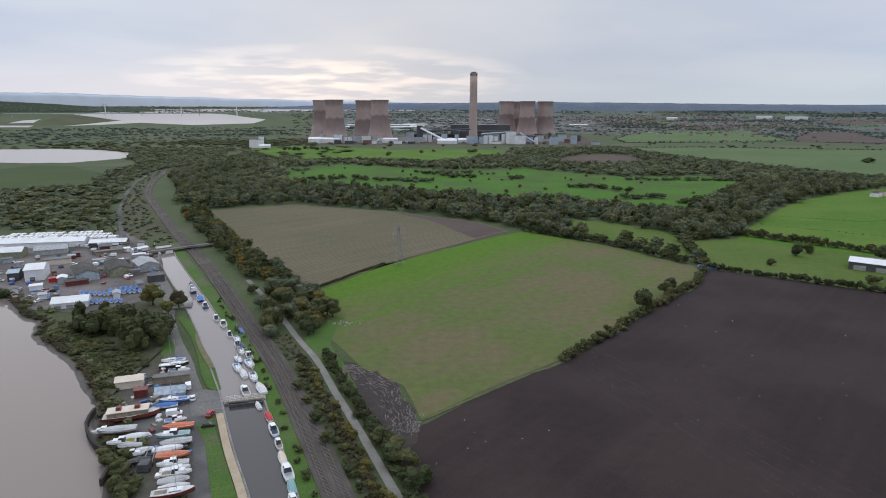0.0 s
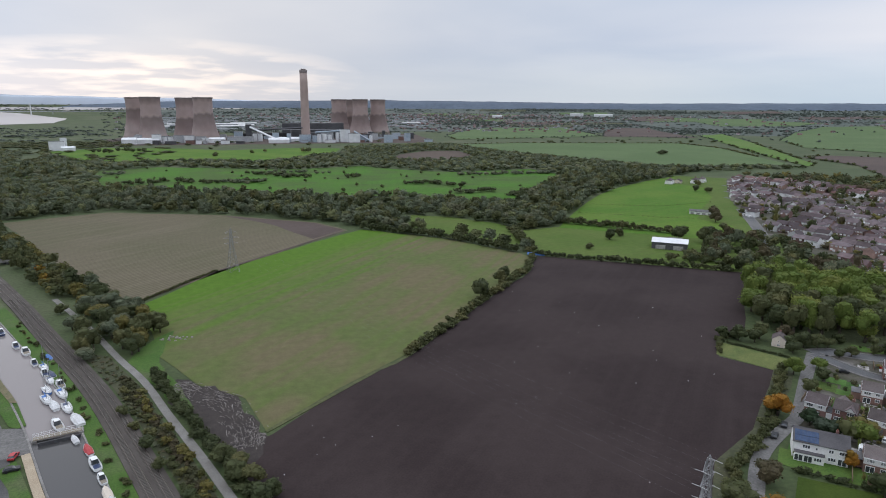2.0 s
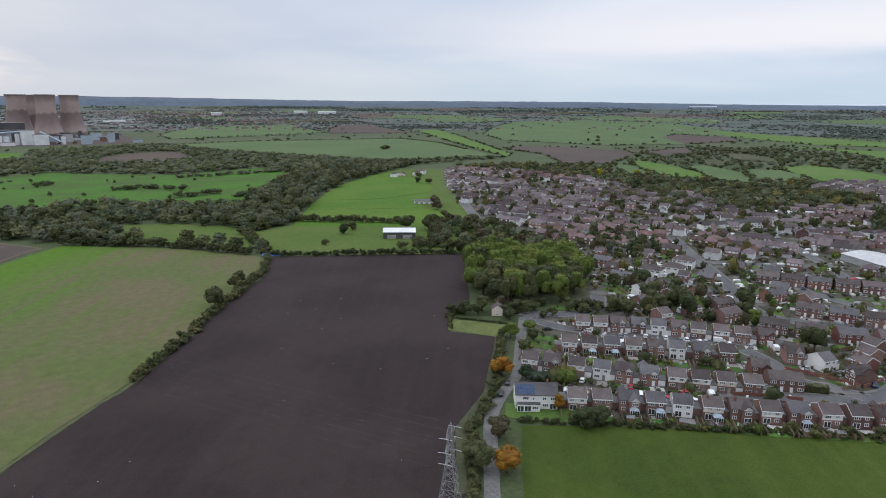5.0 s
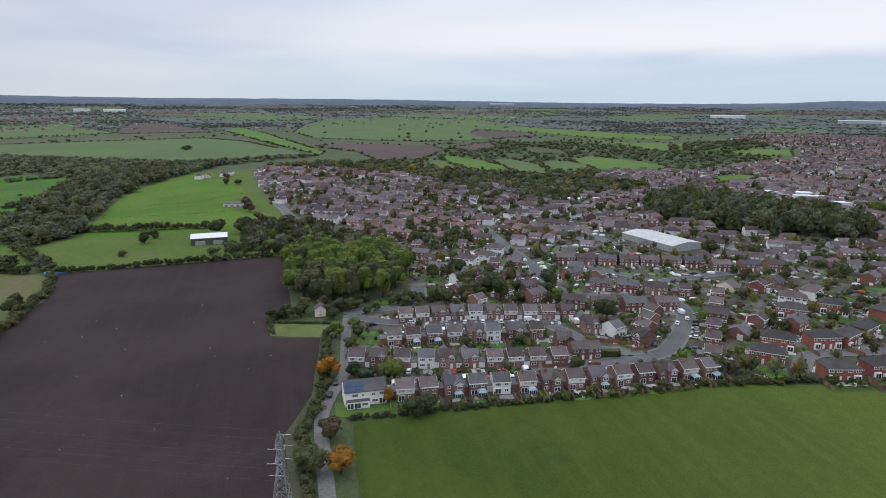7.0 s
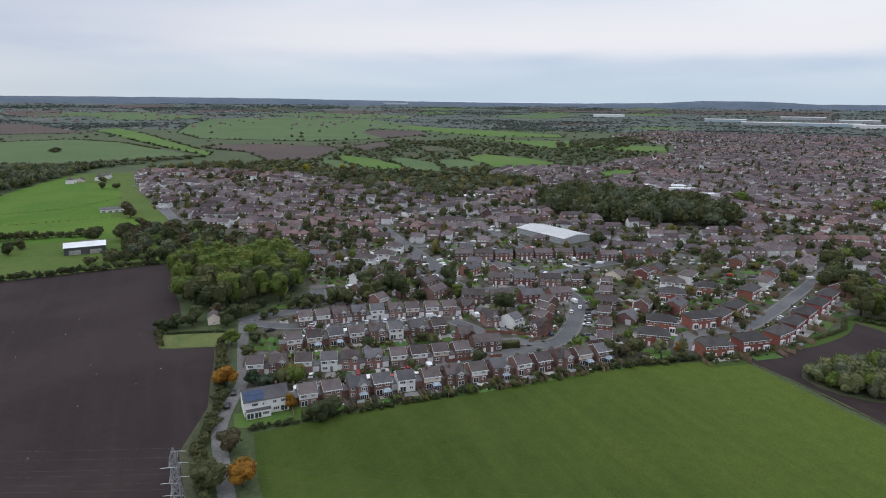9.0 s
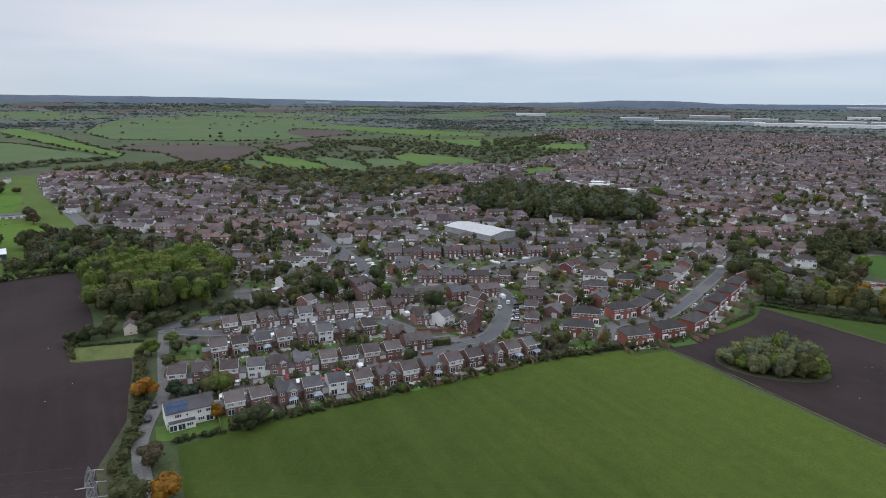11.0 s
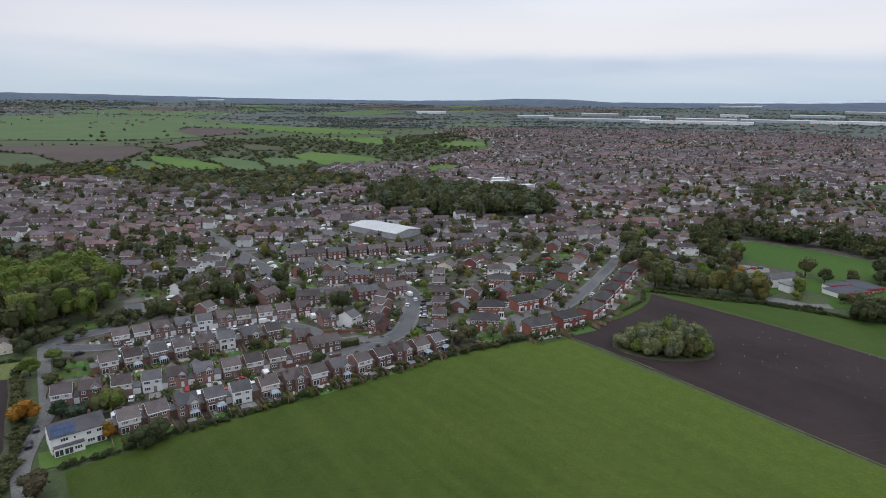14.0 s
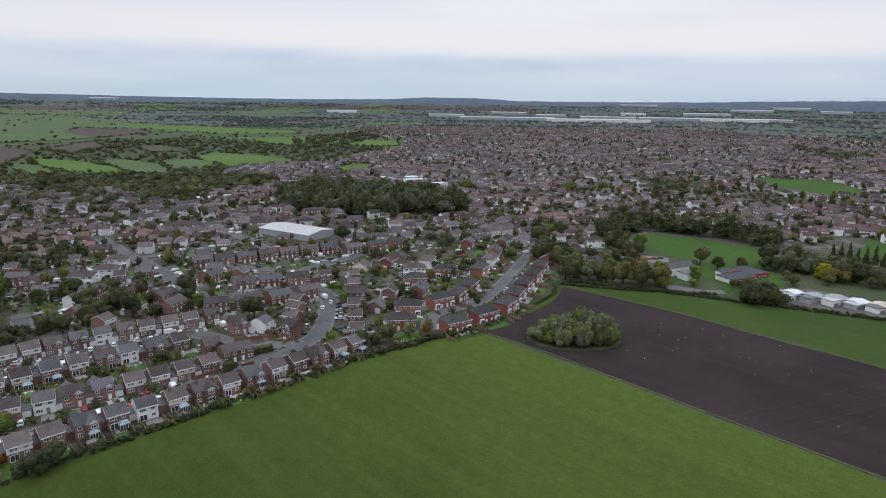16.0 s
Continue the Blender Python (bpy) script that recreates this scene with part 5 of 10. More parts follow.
def faces(h, w, d, two=True, rear=True):
    """Windows and doors on the front (-y) and the back."""
    s = w / 6.8
    put_window(h, "wide", -1.7 * s, -d / 2, 0.9)
    part("door", DOOR, None, h, at=pose(1.0 * s, -d / 2, 0.05))
    if two:
        put_window(h, "wide", -1.7 * s, -d / 2, 3.15)
        put_window(h, "mid", 1.7 * s, -d / 2, 3.2)
    if rear:
        put_window(h, "patio", 1.5 * s, d / 2, 0.1, 180)
        put_window(h, "mid", -1.8 * s, d / 2, 1.0, 180)
        if two:
            put_window(h, "wide", 1.6 * s, d / 2, 3.15, 180)
            put_window(h, "mid", -1.7 * s, d / 2, 3.2, 180)


def chimney_stack(h, x, y, z):
    c = part("chimney", Geo().box(x - 0.35, y - 0.45, z - 1.0, x + 0.35, y + 0.45, z + 0.9), "brick_brown", h)
    for k in (-0.2, 0.2):
        part("chimney_pot", Geo().tube((x, y + k, z + 0.85), (x, y + k, z + 1.25), 0.13, 0.11, 8), "roof_red", c, "terracotta chimney pot")


def house(kind, wall, roof, label, upper=None, extras=""):
    """A house at the origin, ridge along x, front to -y."""
    h = thing("house", label, "house")
    if kind == "detached":
        w, d, e, r = 6.1, 7.5, 4.6, 6.6
        g = Geo().box(-w / 2, -d / 2, 0, w / 2, d / 2, e).gable_wall(-w / 2, -d / 2, d / 2, e, r).gable_wall(w / 2 - 0.25, -d / 2, d / 2, e, r)
        part("wall", g, wall, h)
        part("roof", Geo().gable(-w / 2 - 0.15, -d / 2 - 0.35, w / 2 + 0.15, d / 2 + 0.35, e - 0.18, r + 0.05), roof, h)
        part("gutter", Geo().box(-w / 2 - 0.1, -d / 2 - 0.48, e - 0.30, w / 2 + 0.1, -d / 2 - 0.34, e - 0.03), "white", h, "white plastic gutter")
        part("gutter", Geo().box(-w / 2 - 0.1, d / 2 + 0.34, e - 0.30, w / 2 + 0.1, d / 2 + 0.48, e - 0.03), "white", h, "white plastic gutter")
        for sx in (-w / 2 - 0.2, w / 2 + 0.12):
            part("bargeboard", Geo().gable(sx, -d / 2 - 0.4, sx + 0.08, d / 2 + 0.4, e - 0.32, r - 0.08, 0.24), "white", h, "white painted bargeboard")
        faces(h, w, d)
    elif kind == "gabled":
        w, d, e, r = 6.4, 7.2, 4.6, 6.6
        g = Geo().box(-w / 2, -d / 2, 0, w / 2, d / 2, e).gable_wall(-w / 2, -d / 2, d / 2, e, r).gable_wall(w / 2 - 0.25, -d / 2, d / 2, e, r)
        g.box(-w / 2, d / 2, 0, 0.2, d / 2 + 1.2, e)
        part("wall", g, wall, h)
        part("roof", Geo().gable(-w / 2 - 0.15, -d / 2 - 0.35, w / 2 + 0.15, d / 2 + 0.35, e - 0.18, r + 0.05), roof, h)
        for sgn, name in ((1, "gable_roof"), (-1, "gable_roof")):
            yy0, yy1 = (0.6, d / 2 + 1.6) if sgn > 0 else (-d / 2 - 0.7, -0.6)
            gg = Geo()
            cx, hw = (-w / 4 + 0.05, 2.1) if sgn > 0 else (w / 4, 1.9)
            v = []
            for yy in (yy0, yy1):
                v += [(cx - hw, yy, e - 0.2), (cx, yy, r - 0.35), (cx + hw, yy, e - 0.2), (cx - hw, yy, e), (cx, yy, r - 0.15), (cx + hw, yy, e)]
            gg.add(v, [(4, 10, 9, 3), (5, 11, 10, 4), (0, 6, 7, 1), (1, 7, 8, 2), (3, 9, 6, 0), (2, 8, 11, 5), (0, 1, 4, 3), (1, 2, 5, 4), (9, 10, 7, 6), (10, 11, 8, 7)])
            part(name, gg, roof, h)
            yg = d / 2 + 1.2 if sgn > 0 else -d / 2 - 0.3
            gw = Geo().add([(cx - hw + 0.3, yg, e), (cx + hw - 0.3, yg, e), (cx, yg, r - 0.5), (cx - hw + 0.3, yg - 0.3 * sgn, e), (cx + hw - 0.3, yg - 0.3 * sgn, e), (cx, yg - 0.3 * sgn, r - 0.5)],
                           [(0, 1, 2), (5, 4, 3), (0, 3, 4, 1), (1, 4, 5, 2), (2, 5, 3, 0)])
            part("gable", gw, upper or wall, h)
        put_window(h, "wide", 1.8, -d / 2, 3.15)
        put_window(h, "mid", -1.8, -d / 2, 3.15)
        put_window(h, "wide", -1.6, -d / 2, 0.9)
        part("door", DOOR_W, None, h, at=pose(1.6, -d / 2, 0.05))
        put_window(h, "wide", -1.7, d / 2 + 1.2, 3.15, 180)
        put_window(h, "patio", -1.7, d / 2 + 1.2, 0.1, 180)
        put_window(h, "mid", 2.0, d / 2, 3.15, 180)
        put_window(h, "mid", 2.0, d / 2, 1.0, 180)
    elif kind == "semi":
        w, d, e, r = 12.5, 7.6, 5.0, 7.6
        part("wall", Geo().box(-w / 2, -d / 2, 0, w / 2, d / 2, e), wall, h)
        part("roof", Geo().hip(-w / 2 - 0.4, -d / 2 - 0.4, w / 2 + 0.4, d / 2 + 0.4, e - 0.1, r), roof, h)
        for y0 in (-d / 2 - 0.5, d / 2 + 0.38):
            part("gutter", Geo().box(-w / 2 - 0.5, y0, e - 0.24, w / 2 + 0.5, y0 + 0.12, e - 0.06), "white", h, "white gutter board")
        for s in (-1, 1):
            for side, turn in ((-1, 0), (1, 180)):
                put_window(h, "wide", s * 5.0, side * d / 2, 3.6, turn)
                put_window(h, "wide", s * 2.0, side * d / 2, 3.6, turn)
                put_window(h, "patio", s * 4.6, side * d / 2, 0.3, turn)
                part("door", DOOR_W, None, h, at=pose(s * 1.6, side * d / 2, 0.05, 0, 0, turn))
        chimney_stack(h, 0, 0, r)
        for s in (-1, 1):
            for q in (-1, 1):
                y0, y1 = sorted((q * (d / 2 + 0.002), q * (d / 2 + 0.85)))
                bay = part("bay", Geo().box(s * 4.6 - 1.35, y0, 0, s * 4.6 + 1.35, y1, 2.75, 0, 0.94), "white", h, "white framed bay")
                put_window(bay, "patio", s * 4.6, q * (d / 2 + 0.86), 0.45, 0 if q < 0 else 180)
    elif kind == "terrace":
        w, d, e, r = 11.6, 7.6, 4.6, 6.5
        g = Geo().box(-w / 2, -d / 2, 0, w / 2, d / 2, e).gable_wall(-w / 2, -d / 2, d / 2, e, r).gable_wall(w / 2 - 0.25, -d / 2, d / 2, e, r)
        part("wall", g, wall, h)
        part("roof", Geo().gable(-w / 2 - 0.15, -d / 2 - 0.35, w / 2 + 0.15, d / 2 + 0.35, e - 0.18, r + 0.05), roof, h)
        for s in (-1, 1):
            for side, turn in ((-1, 0), (1, 180)):
                put_window(h, "wide", s * 4.5, side * d / 2, 3.15, turn)
                put_window(h, "mid", s * 1.6, side * d / 2, 3.15, turn)
                put_window(h, "wide", s * 4.5, side * d / 2, 0.9, turn)
                part("door", DOOR_W, None, h, at=pose(s * 1.6, side * d / 2, 0.05, 0, 0, turn))
        chimney_stack(h, 0, 0.6, r)
    elif kind == "bungalow":
        w, d, e, r = 8.5, 9.5, 2.7, 5.3
        g = Geo().box(-w / 2, -d / 2, 0, w / 2, d / 2, e).gable_wall(-w / 2, -d / 2, d / 2, e, r).gable_wall(w / 2 - 0.25, -d / 2, d / 2, e, r)
        part("wall", g, wall, h)
        part("roof", Geo().gable(-w / 2 - 0.2, -d / 2 - 0.4, w / 2 + 0.2, d / 2 + 0.4, e - 0.18, r + 0.05), roof, h)
        faces(h, w, d, False)
        put_window(h, "wide", -w / 2, -1.5, 0.9, -90)
        put_window(h, "wide", w / 2, 1.5, 0.9, 90)
    if upper and kind == "detached":
        for s0 in (-1, 1):
            y0, y1 = sorted((s0 * (d / 2 + 0.005), s0 * (d / 2 + 0.05)))
            part("upper_wall", Geo().box(-w / 2 - 0.03, y0, 2.6, w / 2 + 0.03, y1, e - 0.15), upper, h, "pale upper wall")
    if "g" in extras:
        g = Geo().box(w / 2 + 0.01, -d / 2 + 0.8, 0, w / 2 + 2.7, d / 2 - 2.2, 2.4)
        gar = part("garage", g, wall, h)
        part("garage_roof", Geo().box(w / 2 + 0.02, -d / 2 + 0.6, 2.4, w / 2 + 2.85, d / 2 - 2.0, 2.6), "flat_roof", gar, "flat felt garage roof")
        part("garage_door", GARAGE_D, None, gar, at=pose(w / 2 + 1.35, -d / 2 + 0.8, 0))
    if "c" in extras:
        g = Geo().box(-w / 2 + 0.4, d / 2, 0, -w / 2 + 3.4, d / 2 + 2.6, 0.6)
        con = part("conservatory", g, wall, h, "low conservatory wall")
        g = Geo().box(-w / 2 + 0.45, d / 2 + 0.01, 0.6, -w / 2 + 3.15, d / 2 + 2.55, 2.1, 1)
        for k in range(5):
            x = -w / 2 + 0.45 + k * 0.71
            g.box(x - 0.04, d / 2 + 2.5, 0.6, x + 0.04, d / 2 + 2.6, 2.15)
        g.box(-w / 2 + 0.4, d / 2, 2.1, -w / 2 + 3.4, d / 2 + 2.6, 2.8, 2, 0.55)
        part("conservatory_frame", g, ("white", "glass", "cladding_blue"), con, "white framed conservatory glazing")
    if "p" in extras:
        part("porch", Geo().box(0.2, -d / 2 - 1.2, 0, 2.0, -d / 2, 2.2).box(0.0, -d / 2 - 1.4, 2.2, 2.2, -d / 2, 2.4), "white", h, "white porch")
    if "k" in extras and kind in ("detached", "gabled", "bungalow"):
        chimney_stack(h, w / 4, 0.8, r)
    return h


BROWN = "brown brick detached house with a dark tiled roof"
PROTO = [
    house("detached", "brick_brown", "roof_brown", BROWN, None, "g"),
    house("detached", "brick_brown", "roof_brown", "brown brick house with a white rendered upper floor", "render_white", "g"),
    house("detached", "brick_brown", "roof_grey", "brown brick house with a grey roof and a glazed conservatory", None, "gc"),
    house("gabled", "brick_brown", "roof_brown", "brown brick house with a projecting front gable", "render_white", "gk"),
    house("gabled", "brick_red", "roof_brown", "red brick house with a projecting gable", "brick_red", "p"),
    house("detached", "brick_red", "roof_brown", "red brick detached house with a brown tiled roof", None, "pk"),
    house("detached", "render_white", "roof_grey", "white rendered house with a grey tiled roof", None, "g"),
    house("semi", "brick_semi", "roof_dark", "pair of bright red brick semi-detached houses with hipped slate roof"),
    house("terrace", "brick_brown", "roof_brown", "pair of brown brick linked houses with a low pitched roof"),
    house("bungalow", "brick_brown", "roof_grey", "brick bungalow with a grey tiled roof", None, "k"),
    house("bungalow", "render_cream", "roof_brown", "cream rendered bungalow with a brown roof"),
    house("semi", "render_white", "roof_brown", "pair of white rendered semi-detached houses"),
    house("terrace", "brick_red", "roof_grey", "pair of red brick linked houses with grey roof"),
    house("gabled", "brick_brown", "roof_grey", "brown brick house with white gable and grey roof", "render_white", "gc"),
    house("detached", "brick_brown", "roof_brown", "brown brick house with cream tile-hung upper floor", "render_cream", "gkc"),
]
FIRST = [True] * len(PROTO)
HOUSES = []


def place(k, x, y, turn, group="houses of the estate"):
    """Puts a house of kind k; the model itself is the first."""
    m = pose(x, y, 0.12, 0, 0, turn)
    HOUSES.append((x, y, turn, k))
    if FIRST[k]:
        FIRST[k] = False
        PROTO[k].matrix_basis = m
        return tagged(PROTO[k], group=group)
    return tagged(copy_thing(PROTO[k], m), group=group)


sheet("estate_ground", [(136, 136), (160, 108), (220, 52), (262, 4), (300, -30), (420, -60), (520, 10), (560, 150), (470, 300), (330, 320), (262, 205), (215, 198), (176, 168)], "town_ground", 0.05, "gardens and yards of a housing estate", "ground")

# rows along the near streets: line, number, turn added, kinds
ROWS_OF = [
    ([(156, 125.5), (173, 109), (194, 86), (219, 62), (237, 45)], 14, 180, [1, 0, 13, 2, 6, 14, 3, 1, 13, 1, 0, 3, 14, 2], 0.0),
    ([(166.5, 157), (192, 121), (214, 95)], 10, 0, [1, 3, 1, 6, 3, 13, 1, 1, 14, 0], 0.0),
    ([(192, 160), (211, 141), (234, 115)], 8, 180, [1, 14, 2, 1, 3, 6, 13, 0], 0.0),
    ([(216, 173), (239, 149), (265, 114)], 10, 0, [1, 1, 3, 13, 6, 3, 14, 1, 0, 4], 0.0),
    ([(252, 46), (292, 54), (338, 62)], 6, 90, [0, 5, 0, 8, 0, 5], 0.0),
    ([(282, 118), (290, 100), (306, 80)], 4, 0, [8, 8, 12, 8], 0.0),
    ([(319, 118), (326, 100), (335, 78)], 4, 180, [8, 12, 8, 0], 0.0),
    ([(361, 158), (378, 128), (401, 90)], 7, 0, [8, 8, 12, 8, 8, 8, 12], 0.0),
    ([(402, 74), (412, 60), (422, 46)], 3, 0, [8, 12, 8], 0.0),
]
for line, n, add, kinds, _ in ROWS_OF:
    dense = smooth_line(line, 1.0)
    for i in range(n):
        j = int((len(dense) - 1) * i / max(n - 1, 1))
        a, b = dense[max(j - 6, 0)], dense[min(j + 6, len(dense) - 1)]
        ang = math.degrees(math.atan2(b[1] - a[1], b[0] - a[0]))
        place(kinds[i % len(kinds)], *dense[j], ang + add + random.Random(i + n).uniform(-2, 2))
for k, x, y, turn in [(6, 256, 88, -20), (3, 254, 98, -50), (8, 226, 89, -50), (4, 230, 100, 130), (3, 254, 74, 60), (5, 266, 77, 70), (0, 278, 79, 70), (0, 290, 81, 70),
                      (7, 264, 28, 100), (7, 283, 27, 100), (7, 296, 12, 130), (7, 263, 4, 125), (7, 276, -9, 130), (7, 291, -20, 152), (7, 308, -26, 160), (7, 326, -32, 160), (7, 345, -39, 160), (7, 364, -45, 160),
                      (7, 305, 4, 160), (7, 321, -2, 160), (7, 330, 27, 100), (11, 351, 29, 100), (7, 350, 11, 100), (7, 355, -9, 160), (11, 378, -16, 160)]:
    place(k, x, y, turn)

# the large white house with solar panels at the end of the lane
h = thing("house", "large white house with blue solar panels on a grey roof", "house", pose(146, 135, 0.12, 0, 0, 140))
part("wall", Geo().box(-7, -4.2, 0, 7, 4.2, 5.2).gable_wall(-7, -4.2, 4.2, 5.2, 7.6).gable_wall(6.75, -4.2, 4.2, 5.2, 7.6).box(-1, 4.2, 0, 6.5, 6.2, 2.6), "render_white", h)
part("roof", Geo().gable(-7.2, -4.6, 7.2, 4.6, 5.0, 7.65).box(-1.1, 4.65, 2.6, 6.6, 6.4, 2.8), "roof_grey", h)
for row in range(2):
    for k in range(6):
        x, y = 0.6 + k * 1.02, 1.0 + row * 1.7
        g = Geo()
        zz = lambda q: 7.95 - abs(q) * (2.65 / 4.6)
        g.add([(x, y, zz(y)), (x + 0.96, y, zz(y)), (x + 0.96, y + 1.6, zz(y + 1.6)), (x, y + 1.6, zz(y + 1.6)), (x, y, zz(y) - 0.08), (x + 0.96, y, zz(y) - 0.08), (x + 0.96, y + 1.6, zz(y + 1.6) - 0.08), (x, y + 1.6, zz(y + 1.6) - 0.08)],
              [(0, 1, 2, 3), (4, 5, 1, 0), (5, 6, 2, 1), (6, 7, 3, 2), (7, 4, 0, 3)])
        part("solar_panel", g, "solar", h, "blue solar panel")
for x, z, k in ((-5.5, 0.1, "patio"), (-5.5, 3.3, "wide"), (-2.6, 3.3, "mid"), (-3.0, 0.9, "wide"), (1.0, 3.3, "small"), (3.6, 3.3, "wide")):
    put_window(h, k, x, 4.2, z, 180)
for x, k in ((0.6, "wide"), (3.0, "patio"), (5.4, "patio")):
    put_window(h, k, x, 6.2, 0.1 if k == "patio" else 0.9, 180)
chimney_stack(h, -4.0, -0.5, 7.6)
# the cream cottage by the wood
h = thing("house", "small cream cottage with a steep gable beside the wood", "house", pose(199, 211, 0.1, 0, 0, 45))
h.scale = (0.80, 0.86, 0.66)
part("wall", Geo().box(-4, -3, 0, 4, 3, 5).gable_wall(-4, -3, 3, 5, 8).gable_wall(3.75, -3, 3, 5, 8), "render_cream", h)
part("roof", Geo().gable(-4.2, -3.4, 4.2, 3.4, 4.8, 8.1), "roof_brown", h)
for x, z in ((-2, 0.9), (2, 0.9), (-2, 3.2), (2, 3.2)):
    put_window(h, "mid", x, -3, z)
    put_window(h, "mid", x, 3, z, 180)
put_window(h, "small", -4, 0, 3.4, -90)
put_window(h, "mid", -4, 0, 0.9, -90)
chimney_stack(h, 3.2, 0, 8.0)
# ---- trees, woods and hedges ----
r = random.Random(3)
T = lambda x, y, h, w, key, label, **k: tree(x, y, h, w, key, label, **k)
ORANGE, GREEN, OLIVE, LIME = "rounded tree in orange autumn leaf", "dark green leafy tree", "tree with dull olive leaves", "lime green leafy tree"
for x, y, h, w, key, label in [
    (152, 158, 8, 5.0, "leaf_orange", ORANGE), (110, 111, 8, 5.0, "leaf_orange", ORANGE), (121, 126, 8, 4.6, "leaf_brown", "tree with dark copper leaves"), (105, 118, 9, 5.5, "leaf_mix", GREEN),
    (182, 184, 7.5, 4.2, "leaf_bright", "yellowing young tree by the lane"), (164, 137, 8, 5.0, "leaf_bright", "broad weeping willow with yellow-green leaves"), (158, 143, 6, 4.0, "leaf_conifer", "low blue-green conifer"),
    (152, 112, 7, 4.0, "leaf_dark", GREEN), (149, 127, 6, 2.6, "leaf_orange", "small golden tree beside a white house"), (176, 146, 5, 2.5, "leaf_mix", GREEN), (93, 302, 12, 6.0, "leaf_dark", "large dark round tree in a hedge"),
    (112, 326, 9, 4.5, "leaf_mix", OLIVE), (119, 338, 8, 4.0, "leaf_dark", GREEN), (272, 97, 12, 6, "leaf_dark", "tall dark garden tree"), (300, 140, 13, 6, "leaf_dark", "tall dark garden tree"), (285, 128, 8, 4.5, "leaf_bright", LIME),
    (268, 152, 14, 5, "leaf_dark", "tall dark garden tree"), (255, 165, 11, 5, "leaf_mix", OLIVE), (290, 135, 9, 5, "leaf_dark", GREEN), (248, 172, 9, 4.5, "leaf_mix", OLIVE),
    (240, 42, 8, 5, "leaf_mix", OLIVE), (248, 33, 8, 4.5, "leaf_mix", GREEN), (254, 24, 6, 3.5, "leaf_olive", "bush with reddish leaves"), (244, 37, 6, 4, "leaf_brown", "tree with dark copper leaves"), (258, 17, 5, 3, "leaf_orange", "russet garden shrub"),
    (352, -133, 10, 5, "leaf_bright", "yellow-green young tree"), (322, -150, 12, 7, "leaf_mix", OLIVE), (319, -158, 11, 6, "leaf_dark", GREEN), (372, -118, 7, 3, "leaf_yellow", "small bright yellow tree"), (300, -215, 12, 6, "leaf_mix", GREEN),
    (390, -150, 13, 6, "leaf_mix", OLIVE), (392, -192, 16, 8, "leaf_dark", GREEN), (385, -205, 16, 8, "leaf_mix", GREEN), 
    (388, -48, 15, 7, "leaf_dark", GREEN), (376, -58, 14, 7, "leaf_mix", OLIVE), (395, -62, 14, 7, "leaf_dark", GREEN), (404, -52, 13, 6, "leaf_mix", GREEN), (366, -66, 12, 6, "leaf_mix", OLIVE),
    (704, 548, 16, 7.5, "leaf_yellow", "bright yellow autumn tree"), (770, 535, 11, 5, "leaf_yellow", "bright yellow autumn tree"), (714, -122, 13, 7, "leaf_bright", "tall lime green tree"), (440, 60, 12, 6, "leaf_dark", GREEN), (438, 88, 12, 5.5, "leaf_dark", GREEN),
    (217.0, 203.5, 5, 3.2, "leaf_mix", GREEN), (191, 216, 7, 3.6, "leaf_dark", GREEN), (196, 219, 9, 4.5, "leaf_mix", GREEN), (207, 206, 8, 4.5, "leaf_dark", GREEN), (212, 204, 7, 4, "leaf_mix", GREEN), (204, 214, 8, 4, "leaf_brown", "tree with dark copper leaves"), (212.6, 193.5, 4.5, 3, "leaf_dark", GREEN), (218.3, 193.1, 5, 3, "leaf_mix", OLIVE), (225.7, 206.4, 5, 3, "leaf_dark", GREEN), (195.2, 186.0, 5, 3.4, "leaf_bright", LIME), (188.3, 176.7, 6, 3.6, "leaf_dark", GREEN), (175.7, 169.8, 6, 3.6, "leaf_mix", GREEN), (157.2, 150.0, 6, 3.6, "leaf_conifer", GREEN), (156.8, 144.3, 6, 4, "leaf_conifer", GREEN), (166.4, 139.7, 8, 4.8, "leaf_gold", "broad weeping willow with yellow-green leaves"), (146.1, 113.3, 8, 4.4, "leaf_dark", GREEN), (277.0, 180.4, 10, 5, "leaf_dark", GREEN), (277.5, 153.4, 8, 4.5, "leaf_bright", LIME), (281.8, 205.4, 9, 4.5, "leaf_mix", OLIVE), (298.6, 198.6, 10, 5, "leaf_dark", GREEN), (266.7, 163.8, 7, 4, "leaf_dark", GREEN), (288.3, 171.6, 9, 4.4, "leaf_dark", GREEN), (235.2, 112.2, 5, 3, "leaf_bright", LIME), (222.0, 115.9, 5, 2.8, "leaf_mix", OLIVE),
    (-156.7, 299.0, 12, 6.5, "leaf_gold", "large tree turning brown beside the canal"), (-143, 286, 8, 4.5, "leaf_gold", OLIVE), (-142, 296, 10, 5, "leaf_brown", "small copper tree"),
]:
    T(x, y, h, w, key, label)

# the copse in the eastern ploughed field, the bright wood by the cottage
for k in range(46):
    a, d = k * 2.4, math.sqrt((k + 0.5) / 46)
    T(255 + 10 * d * math.cos(a), -47 + 17.5 * d * math.sin(a), (12.5 - 5.5 * d * d - 2.5 * d * math.sin(a)) * r.uniform(0.75, 1.25), r.uniform(3.8, 5.4) * (1.1 - 0.25 * d), ["leaf_olive", "leaf_olive", "leaf_wood", "leaf_mix", "leaf_olive", "leaf_bright"][k % 6], "grey-green willow of a small round copse", group="copse in the field", low=-0.04)
sheet("copse_verge", [(255 + 13.2 * math.cos(a * 0.45), -47 + 20.5 * math.sin(a * 0.45)) for a in range(14)], "scrub_ground", 0.2, "pale rough grass round the copse", "verge", 0.6, 6)
